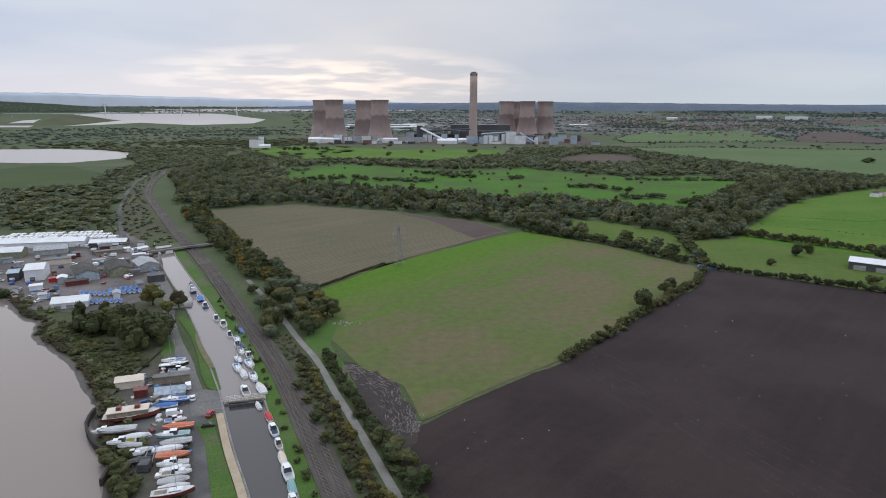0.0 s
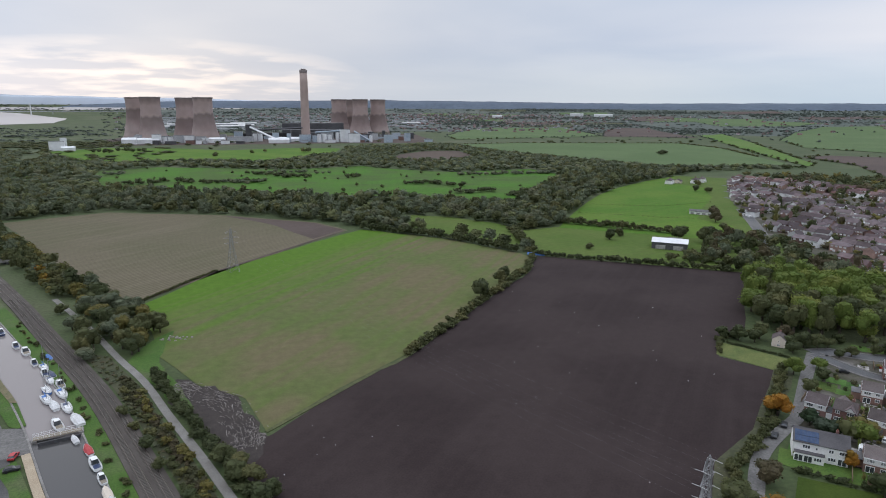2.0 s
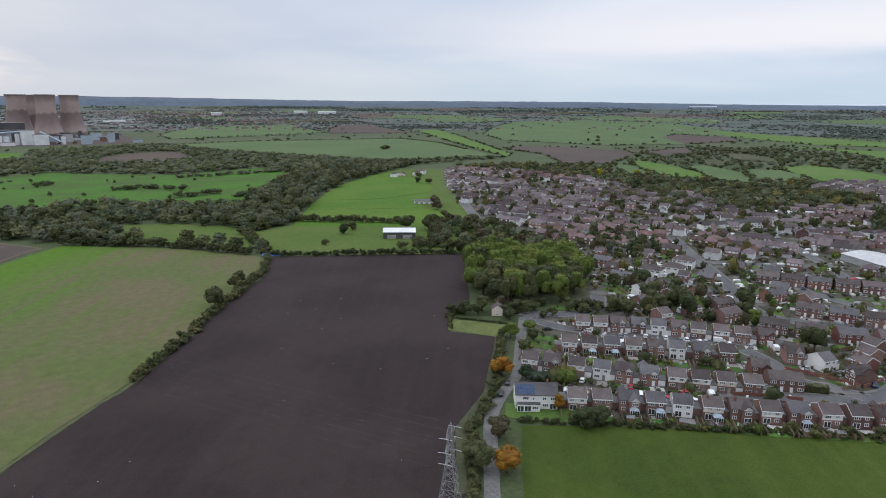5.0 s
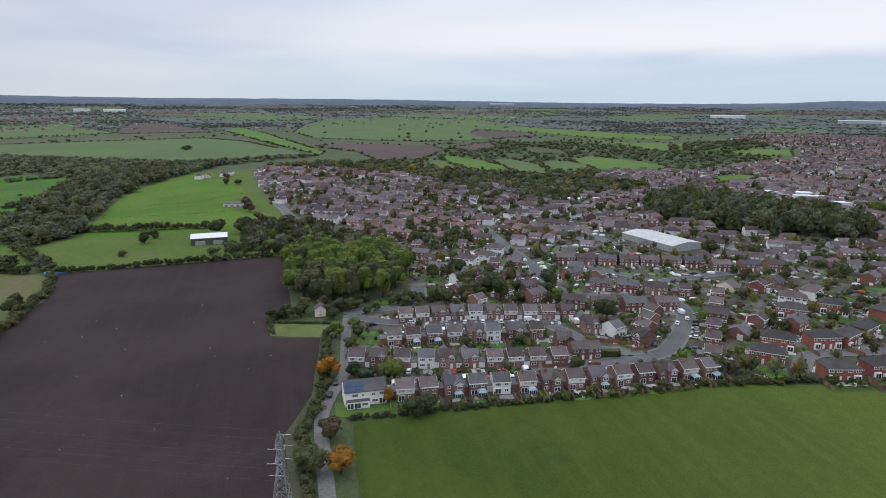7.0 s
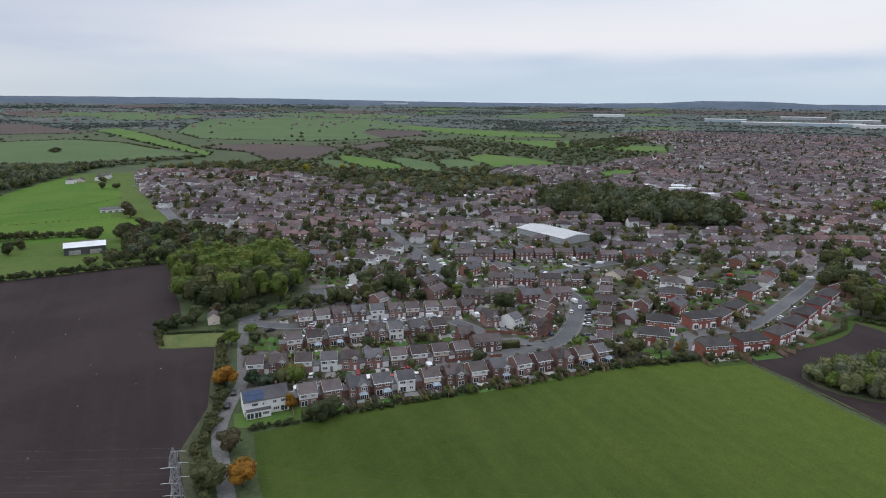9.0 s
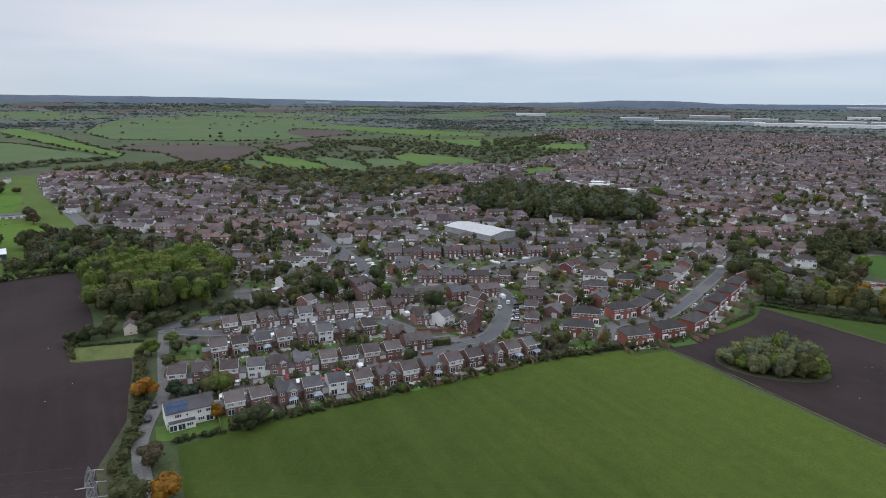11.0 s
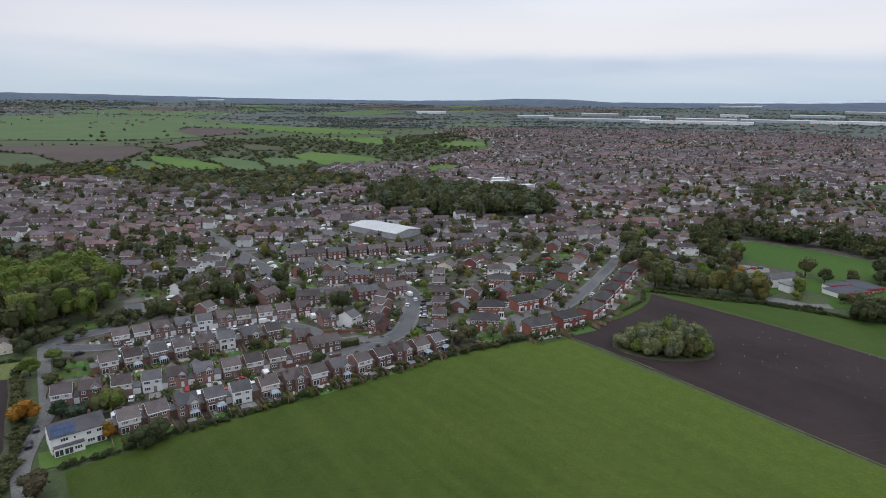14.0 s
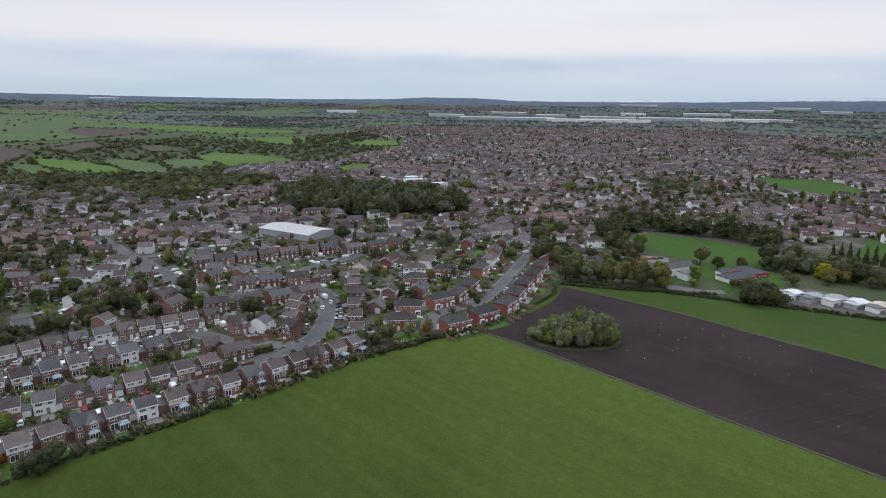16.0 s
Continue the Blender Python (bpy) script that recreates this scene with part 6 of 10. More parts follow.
WOOD = [(203, 224), (214, 210), (230, 206), (245, 201), (258, 204), (272, 216), (292, 234), (300, 262), (285, 292), (262, 306), (240, 282), (216, 250), (204, 236)]
for x, y in fill(WOOD, 8.8, r):
    if r.random() < 0.96:
        T(x, y, r.uniform(12, 19), r.uniform(5.2, 8.2), "leaf_bright" if r.random() < 0.45 + 0.35 * (x + y > 480) else r.choice(["leaf_mix", "leaf_mix", "leaf_dark"]), "leafy tree of a bright green wood", level="near", group="trees of the wood")
def belt(name, poly, step, h, w, keys, level, label="dense belt of mixed green trees", skip=()):
    pts = fill(poly, step, r, skip)
    for i, k in enumerate(keys):
        grove(name, [(x, y, h * r.uniform(0.65, 1.25), w * r.uniform(0.75, 1.3)) for x, y in pts[i::len(keys)]], k, level, label)


# half of each belt takes the haze-lightened woodland colour
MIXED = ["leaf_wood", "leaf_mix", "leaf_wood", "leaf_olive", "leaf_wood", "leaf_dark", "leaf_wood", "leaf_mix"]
belt("wood_edge", [(262, 306), (285, 292), (300, 262), (340, 330), (352, 400), (300, 425), (285, 380), (262, 345)], 11.5, 11, 5.8, ["leaf_dark", "leaf_mix", "leaf_wood", "leaf_brown"], "mid")
belt("barn_trees", [(232, 350), (262, 330), (275, 372), (258, 366)], 8, 6.5, 4.2, ["leaf_mix", "leaf_dark"], "mid", "bushes and small trees round a barn")
for x, y, h, w, key in [(233, 424, 10, 5, "leaf_dark"), (246, 433, 8, 4.5, "leaf_mix"), (284, 412, 12, 6, "leaf_dark"), (296, 398, 13, 6.5, "leaf_mix"), (203, 398, 5, 3.5, "leaf_mix"), (360, 470, 10, 6, "leaf_brown"), (372, 488, 12, 6.5, "leaf_brown"), (384, 506, 9, 5, "leaf_mix"), (340, 432, 8, 5, "leaf_mix"), (322, 424, 7, 5, "leaf_dark"), (476, 640, 8, 5, "leaf_mix"), (470, 655, 9, 5, "leaf_dark"), (504, 700, 9, 6, "leaf_mix")]:
    T(x, y, h, w, key, "spreading tree at the edge of a paddock", low=0.03)
hedge("hedge", [(300, 588), (360, 560), (432, 575)], 0.9, 0.8, "leaf_mix", "thin fence line with weeds across a pasture", "far", seed=61, jitter=0.8, step=4)
hedge("hedge", [(262, 545), (330, 500), (352, 490)], 0.9, 0.8, "leaf_mix", "thin fence line with weeds across a pasture", "far", seed=62, jitter=0.8, step=4)
belt("shrubbery", [(225, 198), (245, 193), (262, 180), (250, 168), (232, 185)], 5, 5, 3.2, ["leaf_mix", "leaf_dark"], "mid", "green garden shrubbery")
TOWN_WOOD = [(564, 174), (649, 191), (689, 165), (700, 106), (655, 51), (628, 6), (588, -6), (553, 8), (544, 45), (531, 83), (537, 122)]
belt("town_wood", TOWN_WOOD, 9, 17, 7.5, ["leaf_dark", "leaf_wood", "leaf_mix"], "mid", "dark wood in the middle of the town")
belt("island_trees", [(-172, 260), (-150, 248), (-133, 234), (-126, 250), (-140, 270), (-158, 276), (-180, 272)], 7, 11, 5.6, ["leaf_dark", "leaf_dark", "leaf_mix"], "near", "dense dark trees on the river bank")
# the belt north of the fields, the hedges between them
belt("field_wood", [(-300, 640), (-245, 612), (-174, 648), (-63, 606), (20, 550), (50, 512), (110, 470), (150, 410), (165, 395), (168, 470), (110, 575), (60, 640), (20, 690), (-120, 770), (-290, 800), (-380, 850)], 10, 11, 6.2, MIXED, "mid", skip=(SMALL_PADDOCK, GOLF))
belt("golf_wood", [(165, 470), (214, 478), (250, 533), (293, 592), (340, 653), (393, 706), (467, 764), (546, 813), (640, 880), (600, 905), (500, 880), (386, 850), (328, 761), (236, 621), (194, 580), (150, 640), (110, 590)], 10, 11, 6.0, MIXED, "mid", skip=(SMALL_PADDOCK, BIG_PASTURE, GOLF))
hedge("hedge", [(43, 236), (92, 297), (138, 352), (155, 384)], 3.5, 2.4, "leaf_mix", "overgrown hedge between ploughed and green fields", jitter=1.6, seed=4)
hedge("hedge", [(158, 388), (210, 354), (262, 320)], 4, 2.6, "leaf_dark", "low dark hedge at the head of the ploughed field", seed=5)
hedge("hedge", [(-49, 392), (-83, 331)], 1.4, 1.0, "leaf_mix", "thin rough margin between two fields", seed=6)
hedge("hedge", [(54, 506), (112, 456), (150, 400)], 6, 3.6, "leaf_dark", "tall dark hedge between fields", seed=7, jitter=2)
hedge("hedge", [(300, 430), (222, 500), (170, 470), (160, 395)], 6, 4, "leaf_mix", "tall mixed hedge round a paddock", seed=8, jitter=2)
hedge("hedge", [(133, 130), (155, 109), (191, 76), (221, 49), (246, 20), (262, -3)], 1.8, 1.1, "leaf_dark", "dark garden hedge at the edge of the grass field", seed=9, jitter=1.2)
hedge("hedge", [(191, 76), (221, 49), (246, 20), (262, -3)], 3.8, 2.2, "leaf_mix", "overgrown garden bushes at the edge of the grass field", seed=19, jitter=2.0, step=5)
hedge("hedge", [(133, 130), (155, 109), (191, 76)], 2.0, 1.2, "leaf_mix", "garden bushes at the edge of the grass field", seed=20, jitter=1.2, step=8)
hedge("hedge", [(262, -3), (285, -23), (306, -39), (320, -48), (338, -50)], 1.4, 1.2, "leaf_mix", "low ragged hedge beside a ploughed field", seed=10)
hedge("hedge", [(92, 104), (118, 135), (141, 150), (170, 178), (183, 190)], 2.8, 1.8, "leaf_mix", "ragged hedge beside the lane", seed=11, jitter=1.2)
hedge("hedge", [(344, -58), (326, -110), (288, -203), (250, -290)], 2.0, 1.4, "leaf_dark", "dark hedge beside the grass strip", seed=12)
for x, y, h, w, key in [(348, -58, 15, 7.0, "leaf_mix"), (353, -64, 12, 6.0, "leaf_bright"), (347, -71, 13, 6.5, "leaf_wood"), (343, -80, 13, 7.5, "leaf_mix"), (350, -77, 12, 6.0, "leaf_gold"), (341, -89, 14, 7.5, "leaf_gold"), (339, -99, 14.5, 7.5, "leaf_mix"), (346, -100, 15, 6.0, "leaf_orange"), (337, -108, 14, 7.5, "leaf_gold"), (344, -112, 13, 6.5, "leaf_mix")]:
    T(x, y, h, w, key, "orange autumn tree in a row by the school" if key == "leaf_orange" else "broad olive-green tree in a row by the school", group="row of trees by the school", low=0.02)
hedge("hedge", [(338, -54), (331, -80), (327, -110), (324, -135)], 1.6, 1.3, "leaf_dark", "dark hedge under a row of tall trees", seed=71, jitter=0.6)
belt("far_hedgerow", [(430, -112), (474, -120), (495, -146), (470, -190), (438, -222), (452, -238), (488, -208), (518, -150), (502, -106), (440, -100)], 7.5, 12.5, 6.0, ["leaf_mix", "leaf_dark"], "mid", "dark trees along the far side of a playing field")
belt("park_trees", [(374.8, -186.4), (392.0, -199.2), (388.5, -223.8), (381.5, -237.1), (357.3, -244.7), (339.8, -233.4), (346.6, -222.7), (364.1, -210.4)], 8, 11.5, 5.6, ["leaf_dark", "leaf_mix", "leaf_wood"], "near", "large dark trees beside the school grounds")
belt("unit_trees", [(318, -136), (322, -160), (306, -164), (308, -140)], 6, 9.5, 4.6, ["leaf_mix", "leaf_dark"], "near", "dark trees beside low industrial units")
for x, y in [(434, -103), (436, -112), (447, -117), (395, -98), (434, -123), (400, -58), (397, -47), (403, -68), (378, -88), (384, -106), (366, -98), (372, -78), (362, -86), (438.0, -107.4), (417.5, -107.2), (381.2, -70.2), (393.6, -81.4), (380.3, -59.5), (401.9, -56.1), (426.4, -56.6), (398.7, -106.2), (411.8, -116.4)]:
    T(x, y, r.uniform(8, 12), r.uniform(4.2, 6), r.choice(["leaf_mix", "leaf_dark", "leaf_brown", "leaf_bright"]), "garden tree among houses by the school", low=0.03)
for x, y, key in [(522, -127, "leaf_brown"), (520, -141, "leaf_brown"), (531, -156, "leaf_brown"), (550, -140, "leaf_brown"), (461, -64, "leaf_bright"), (452, -56, "leaf_mix"), (471, -72, "leaf_dark"), (728, -163, "leaf_gold"), (707, -1, "leaf_bright")]:
    T(x, y, r.uniform(12, 15), r.uniform(7, 9), key, "broad copper-brown tree among houses" if key == "leaf_brown" else "tall spreading tree among houses", low=0.03)
for k in range(7):
    T(399 - 3.4 * k, -237 - 3.2 * k, 13 + (k % 3) * 1.5, 3.6, "leaf_dark", "tall narrow dark conifer in a row", level="tall", group="row of conifers", low=0.02)
for x, y, h, w in [(361.7, -210.7, 11, 6), (356.1, -214.0, 10, 5.5), (352.9, -217.7, 9, 5), (348.6, -206.7, 8.5, 4.5)]:
    T(x, y, h, w, "leaf_gold" if h < 10.5 else "leaf_yellow", "yellowing willow beside the school", low=0.0)
for x, y, h, w in [(186, 220, 7, 4.2), (181, 224, 6, 3.6), (198, 202, 6, 3.6), (201, 208, 6, 3.8)]:
    T(x, y, h, w, "leaf_dark", "dense dark tree round the cottage", low=0.02)
hedge("hedge", [(178, 219), (186, 208), (193, 198)], 1.1, 0.8, "leaf_dark", "low hedge across the cottage garden", seed=15)
hedge("hedge", [(168, 208), (177, 222), (200, 226)], 2, 1.2, "leaf_mix", "garden hedge of the cottage", seed=14)
sheet("cottage_garden", [(176, 220), (166, 208), (180, 185), (192, 196)], "garden_rough", 0.14, "rough pale green cottage garden", "garden", 0.5)
sheet("lane_verge", [(96, 110), (118, 134), (141, 147), (172, 174), (184, 186), (178, 190), (166, 178), (138, 152), (114, 139), (92, 112)], "scrub_ground", 0.13, "rough verge beside the lane", "verge")
# along the railway and the farm track
rl = random.Random(8)
SIDE = [(-84, 258), (-66, 256), (-58, 276), (-62, 300), (-84, 325), (-112, 368), (-154, 430), (-198, 500), (-252, 596), (-275, 592), (-222, 505), (-150, 388), (-112, 320)]
far_side = {}
for x, y in fill(SIDE, 6.8, rl):
    k = rl.choice(["leaf_mix", "leaf_dark", "leaf_mix", "leaf_wood", "leaf_gold", "leaf_orange" if rl.random() < 0.12 else "leaf_mix", "leaf_dark"])
    h, w = rl.uniform(5.5, 10.5), rl.uniform(3.2, 5.8)
    if near_line(TRACK, x, y, 3.2):
        continue
    if y < 345:
        T(x, y, h, w, k, {"leaf_orange": ORANGE, "leaf_wood": OLIVE, "leaf_gold": "round tree in golden olive leaf"}.get(k, GREEN), group="trees along the railway")
    else:
        far_side.setdefault(k, []).append((x, y, h, w))
for k, places in far_side.items():
    grove("railway_trees", places, k, "mid", "mixed trees along the railway")
for x, y, h, w in [(-14, 158, 6, 3.6), (-18, 166, 5, 3.2), (-9, 150, 6, 3.5), (-22, 172, 4, 2.6), (-40, 170, 4, 2.4), (-46, 182, 5, 2.8), (-58, 206, 4, 2.4), (-30, 154, 3.5, 2.2), (-52, 195, 3.5, 2.2)]:
    T(x, y, h, w, rl.choice(["leaf_mix", "leaf_dark"]), GREEN)
near_rail = offset(RAIL, -9.5)
hedge("scrub", near_rail[:24], 1.8, 1.4, "leaf_brown", "brown bramble scrub beside the railway", seed=21, jitter=1.5)
hedge("scrub", offset(TRACK, 4.4)[2:26], 3.0, 2.0, "leaf_gold", "olive brush between track and railway", seed=24, jitter=1.8, step=2.8)
hedge("scrub", offset(TRACK, 7.0)[2:26], 2.4, 1.8, "leaf_mix", "olive brush between track and railway", seed=25, jitter=1.8, step=4.2)
hedge("scrub", offset(TRACK, -4.2)[2:28], 3.4, 2.2, "leaf_dark", "overgrown dark hedge beside the farm track", seed=23, jitter=1.4, step=1.5)
hedge("scrub", offset(RAIL, 6.2)[4:40], 1.9, 1.3, "leaf_mix", "low bushes between canal bank and railway", seed=26, jitter=1.0, step=9)
for x, y, h, w in [(-19, 160, 7, 4.2), (-24, 170, 6, 3.6), (-12, 147, 7, 4), (-3, 130, 6, 3.6)]:
    T(x, y, h, w, "leaf_dark", "dark bushy tree beside the farm track", low=0.02)
rough = [(-46, 232), (-38, 226), (-30, 219), (-22, 212), (-17, 197), (-14, 186), (-11, 182), (-12, 172), (-15, 166), (-22, 174), (-28, 182), (-34, 194), (-39, 205), (-46, 217)]
sheet("corner_grass", [(-64, 249), (-58, 258), (-51, 239), (-45, 228), (-36, 206), (-40, 204), (-49, 222), (-56, 232)], "verge", 0.17, "bright green grass at the field corner", "grass", 0.8, 5)
sheet("rough_corner", rough, "dark_mud", 0.14, "rough muddy corner of the field with straw and rubble", "ground", 1.8, 3.5)
# scrub west of the line
LINE_CLEAR = offset(RAIL, 6.5) + offset(RAIL, -6.5)[::-1]
WEST = [(-225, 460), (-300, 590), (-400, 790), (-440, 920), (-440, 1150), (-560, 1500), (-900, 1500), (-700, 1260), (-560, 1080), (-540, 860), (-640, 730), (-900, 760), (-1300, 900), (-1300, 620), (-640, 520), (-400, 500), (-290, 480)]
belt("scrubland", WEST, 12.5, 6.0, 7.0, MIXED, "far", "rough scrub and small trees on lowland", skip=(offset(YARD_ROAD, 5) + offset(YARD_ROAD, -40)[::-1], LINE_CLEAR, LAGOON, WEST_MEADOW))
belt("line_side_wood", [(-160, 470), (-245, 600), (-330, 720), (-420, 880), (-430, 1000), (-400, 1150), (-330, 1000), (-380, 930), (-290, 800), (-300, 650), (-245, 600), (-180, 500)], 9, 10, 5.5, MIXED, "mid", "young woodland along the railway", skip=(LINE_CLEAR,))
BETWEEN = offset(YARD_ROAD, -2.4)[6:-4] + [p for p in offset(RAIL, 5.0) if 440 < p[1] < 960][::-1]
sheet("railway_common", BETWEEN, "scrub_ground", 0.1, "rough olive grass between road and railway", "grass", 0.4, 30)
belt("rail_side_scrub", BETWEEN, 9, 1.8, 2.3, ["leaf_wood", "leaf_brown", "leaf_mix"], "far", "low scrub between road and railway", skip=(LINE_CLEAR,))
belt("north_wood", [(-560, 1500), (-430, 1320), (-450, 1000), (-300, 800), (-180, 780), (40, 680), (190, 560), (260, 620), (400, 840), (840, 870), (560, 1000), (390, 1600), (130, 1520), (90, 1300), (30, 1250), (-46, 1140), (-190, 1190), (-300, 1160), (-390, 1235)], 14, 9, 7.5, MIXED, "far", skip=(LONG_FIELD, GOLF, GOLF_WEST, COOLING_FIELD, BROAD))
rg = random.Random(12)
golf_lines = [[(-32, 967), (21, 969)], [(-80, 866), (-41, 857)], [(-19, 905), (19, 899)], [(74, 885), (93, 904)], [(141, 793), (174, 802), (205, 761)], [(181, 695), (231, 707)], [(236, 662), (264, 684), (304, 710)], [(239, 884), (324, 884), (417, 884)], [(182, 613), (202, 619), (218, 582)], [(133, 646), (145, 649)], [(-216, 860), (-159, 891), (-105, 852)], [(-98, 866), (-49, 842)], [(-66, 967), (-21, 929), (5, 915)], [(-265, 983), (-247, 1002)], [(-183, 1154), (-118, 1134), (-23, 1053)], [(131, 1035), (139, 1003)], [(34, 948), (48, 948)]]
for i, line in enumerate(golf_lines):
    grove("tree_line", [(x, y, rg.uniform(3.5, 7.5), rg.uniform(3.5, 7)) for x, y in along(line, 3.8, 8, rg)], rg.choice(["leaf_dark", "leaf_wood"]), "far", "line of small trees between golf fairways", "tree line")
dots = [(x, y) for x, y in fill(GOLF, 34, rg) if rg.random() < 0.28]
for i, k in enumerate(["leaf_dark", "leaf_mix"]):
    grove("golf_trees", [(x, y, rg.uniform(4, 6.5), rg.uniform(2.0, 3.4)) for x, y in dots[i::2]], k, "far", "small round trees on the golf course")
hedge("hedge", BROAD[6:] + BROAD[:1], 6, 5, "leaf_dark", "dark hedge of a broad field", "far", seed=31, jitter=3)
hedge("hedge", BROAD[:6], 4, 4, "leaf_mix", "thin hedge along a broad field", "far", seed=33, jitter=2, step=9)
hedge("hedge", [(765, 1190), (785, 1215)], 9, 9, "leaf_dark", "clump of trees in a broad field", "far", seed=32, jitter=8, step=6)
# marsh and river bank
belt("bank_bushes", [(-124, 202), (-134, 216), (-152, 232), (-182, 258), (-190, 272), (-176, 268), (-150, 246), (-132, 238), (-122, 222)], 3.6, 2.2, 2.6, ["leaf_mix", "leaf_dark", "leaf_mix"], "mid", "low green scrub on the river bank")
belt("river_scrub", [(-240, 308), (-300, 334), (-420, 396), (-400, 430), (-330, 392), (-262, 322)], 7, 4, 3.5, ["leaf_mix", "leaf_dark"], "mid", "dull scrub along the river")
belt("estate_trees", [(262, 172), (270, 154), (286, 148), (292, 160), (280, 178)], 8, 9, 4.5, ["leaf_dark", "leaf_mix"], "near", "dark garden trees behind the houses")
grove("field_trees", [(x + rg.uniform(-4, 4), y, rg.uniform(9, 14), rg.uniform(5, 8)) for x, y in evenly([(-405, 1430), (-318, 1475)], 9)], "leaf_dark", "far", "row of dark trees in a bright field", "tree line")
grove("field_trees", [(x, y, rg.uniform(9, 15), rg.uniform(6, 9)) for x, y in [(-60, 1400), (20, 1390), (28, 1380), (34, 1400), (-84, 1350), (-150, 1300)]], "leaf_mix", "far", "round trees in a bright field", "trees")
hedge("hedge", [LONG_FIELD[i] for i in (12, 11, 10, 9, 8, 7, 6)], 6, 5, "leaf_dark", "dark hedge below the long field", "far", seed=51, jitter=4)
hedge("scrub", offset(smooth_line(RIVER_BANK, 6), -3.2), 1.6, 2.0, "leaf_brown", "rough grass and scrub along the river edge", seed=61, jitter=1.6)
hedge("scrub", offset(smooth_line(RIVER_BANK[2:], 6), -7), 2.4, 2.4, "leaf_olive", "pale scrub along the river edge", seed=62, jitter=3, step=7)

# tussocks between railway and track, on the river bank and round the boatyard
rv = random.Random(91)
def tussocks(name, poly, step, h, w, keys, label):
    pts = fill(poly, step, rv)
    for i, k in enumerate(keys):
        grove(name, [(x, y, h * rv.uniform(0.5, 1.5), w * rv.uniform(0.6, 1.5)) for x, y in pts[i::len(keys)]], k, "shrub", label, "grass")
gap = [p for p in offset(RAIL, -5.4)[4:30]] + [p for p in offset(TRACK, 2.4)[3:34]][::-1]
sheet("railway_slope", gap, "scrub_ground", 0.12, "rough brown grass slope between railway and track", "verge", 0.3)
sheet("green_corner", [(-67, 252), (-66, 264), (-62, 278), (-56, 287), (-56, 266), (-55, 250), (-48, 231), (-56, 233)], "verge", 0.15, "bright grass beside the muddy field corner", "verge", 0.8, 5)
tussocks("rough_grass", gap, 2.3, 0.7, 0.95, ["leaf_brown", "leaf_wood", "leaf_mix"], "tussocks of rough brown grass on a slope")
BANK = [(-122, 190), (-129, 203), (-150, 230), (-182, 256), (-196, 274), (-176, 284), (-150, 256), (-134, 240), (-126, 214)]
tussocks("rough_grass", BANK, 1.9, 0.7, 1.0, ["leaf_mix", "leaf_brown", "leaf_dark"], "rough grass and low scrub on the river bank")
for x, y, h, w, k in [(372, -140, 8, 4.2, "leaf_mix"), (378, -156, 9, 4.6, "leaf_dark"), (382, -172, 8, 4.4, "leaf_mix"), (338, -150, 6, 3.4, "leaf_mix"), (334, -158, 7, 3.6, "leaf_dark"), (346, -186, 7, 4, "leaf_mix"), (380, -186, 9, 5, "leaf_dark"), (358, -188, 6, 3.4, "leaf_gold"), (340, -128, 5, 3, "leaf_bright")]:
    T(x, y, h, w, k, "leafy tree in the school grounds", low=0.03)
# tree clumps inside the town
for poly, step, h, w in [([(712, 551), (776, 510), (743, 341), (712, 267), (614, 283), (529, 352), (542, 422)], 13, 10, 5.5), ([(416, 328), (407, 297), (397, 256), (355, 233), (340, 251), (351, 279)], 8, 8.5, 4.2), ([(638, 312), (627, 236), (566, 224), (548, 269)], 10, 9, 4.6), ([(838, -228), (788, -278), (694, -282), (677, -215)], 11, 11, 6), ([(1538, 428), (2010, 338), (1872, 214), (1412, 264), (1275, 332)], 24, 11, 8), ([(1584, -800), (1454, -861), (1234, -804), (1152, -664)], 22, 12, 9)]:
    belt("town_trees", poly, step, h, w, ["leaf_dark", "leaf_mix", "leaf_dark", "leaf_wood", "leaf_brown"], "far" if step > 10 else "mid", "clump of garden and street trees in the town")
# ---- boats, vehicles and the boatyard ----
def hull(L, B, H, key, dark="navy"):
    """A boat hull with its bow to +x: outer skin, deck and a boot stripe."""
    g = Geo()
    st = [(-0.5, 0.78, 0.10), (-0.3, 0.96, 0.0), (0.0, 1.0, 0.0), (0.22, 0.86, 0.02), (0.38, 0.55, 0.10), (0.47, 0.22, 0.22), (0.5, 0.03, 0.36)]
    v = []
    for u, b, k in st:
        x, w = u * L, b * B / 2
        sheer = H * (1.0 + 0.22 * max(0, u) * 2)
        v += [(x, -w, sheer), (x, -w * 0.93, H * 0.45 + k * H * 0.3), (x, -w * 0.45, k * H), (x, 0, k * H - 0.02), (x, w * 0.45, k * H), (x, w * 0.93, H * 0.45 + k * H * 0.3), (x, w, sheer)]
    n = 7
    for i in range(len(st) - 1):
        for j in range(n - 1):
            g.add([v[i * n + j], v[(i + 1) * n + j], v[(i + 1) * n + j + 1], v[i * n + j + 1]], [(0, 1, 2, 3)], 0 if j in (0, 5) else 1)
        g.add([v[i * n], v[i * n + 6], v[(i + 1) * n + 6], v[(i + 1) * n]], [(0, 1, 2, 3)], 2)
    g.add([v[j] for j in range(7)], [tuple(range(7))], 0)
    return g.mesh("hull", key, dark, "deck", smooth=False)


def cabin(x0, x1, w, z0, z1, slot=0):
    return Geo().box(x0, -w / 2, z0, x1, w / 2, z1, slot, 0.82)


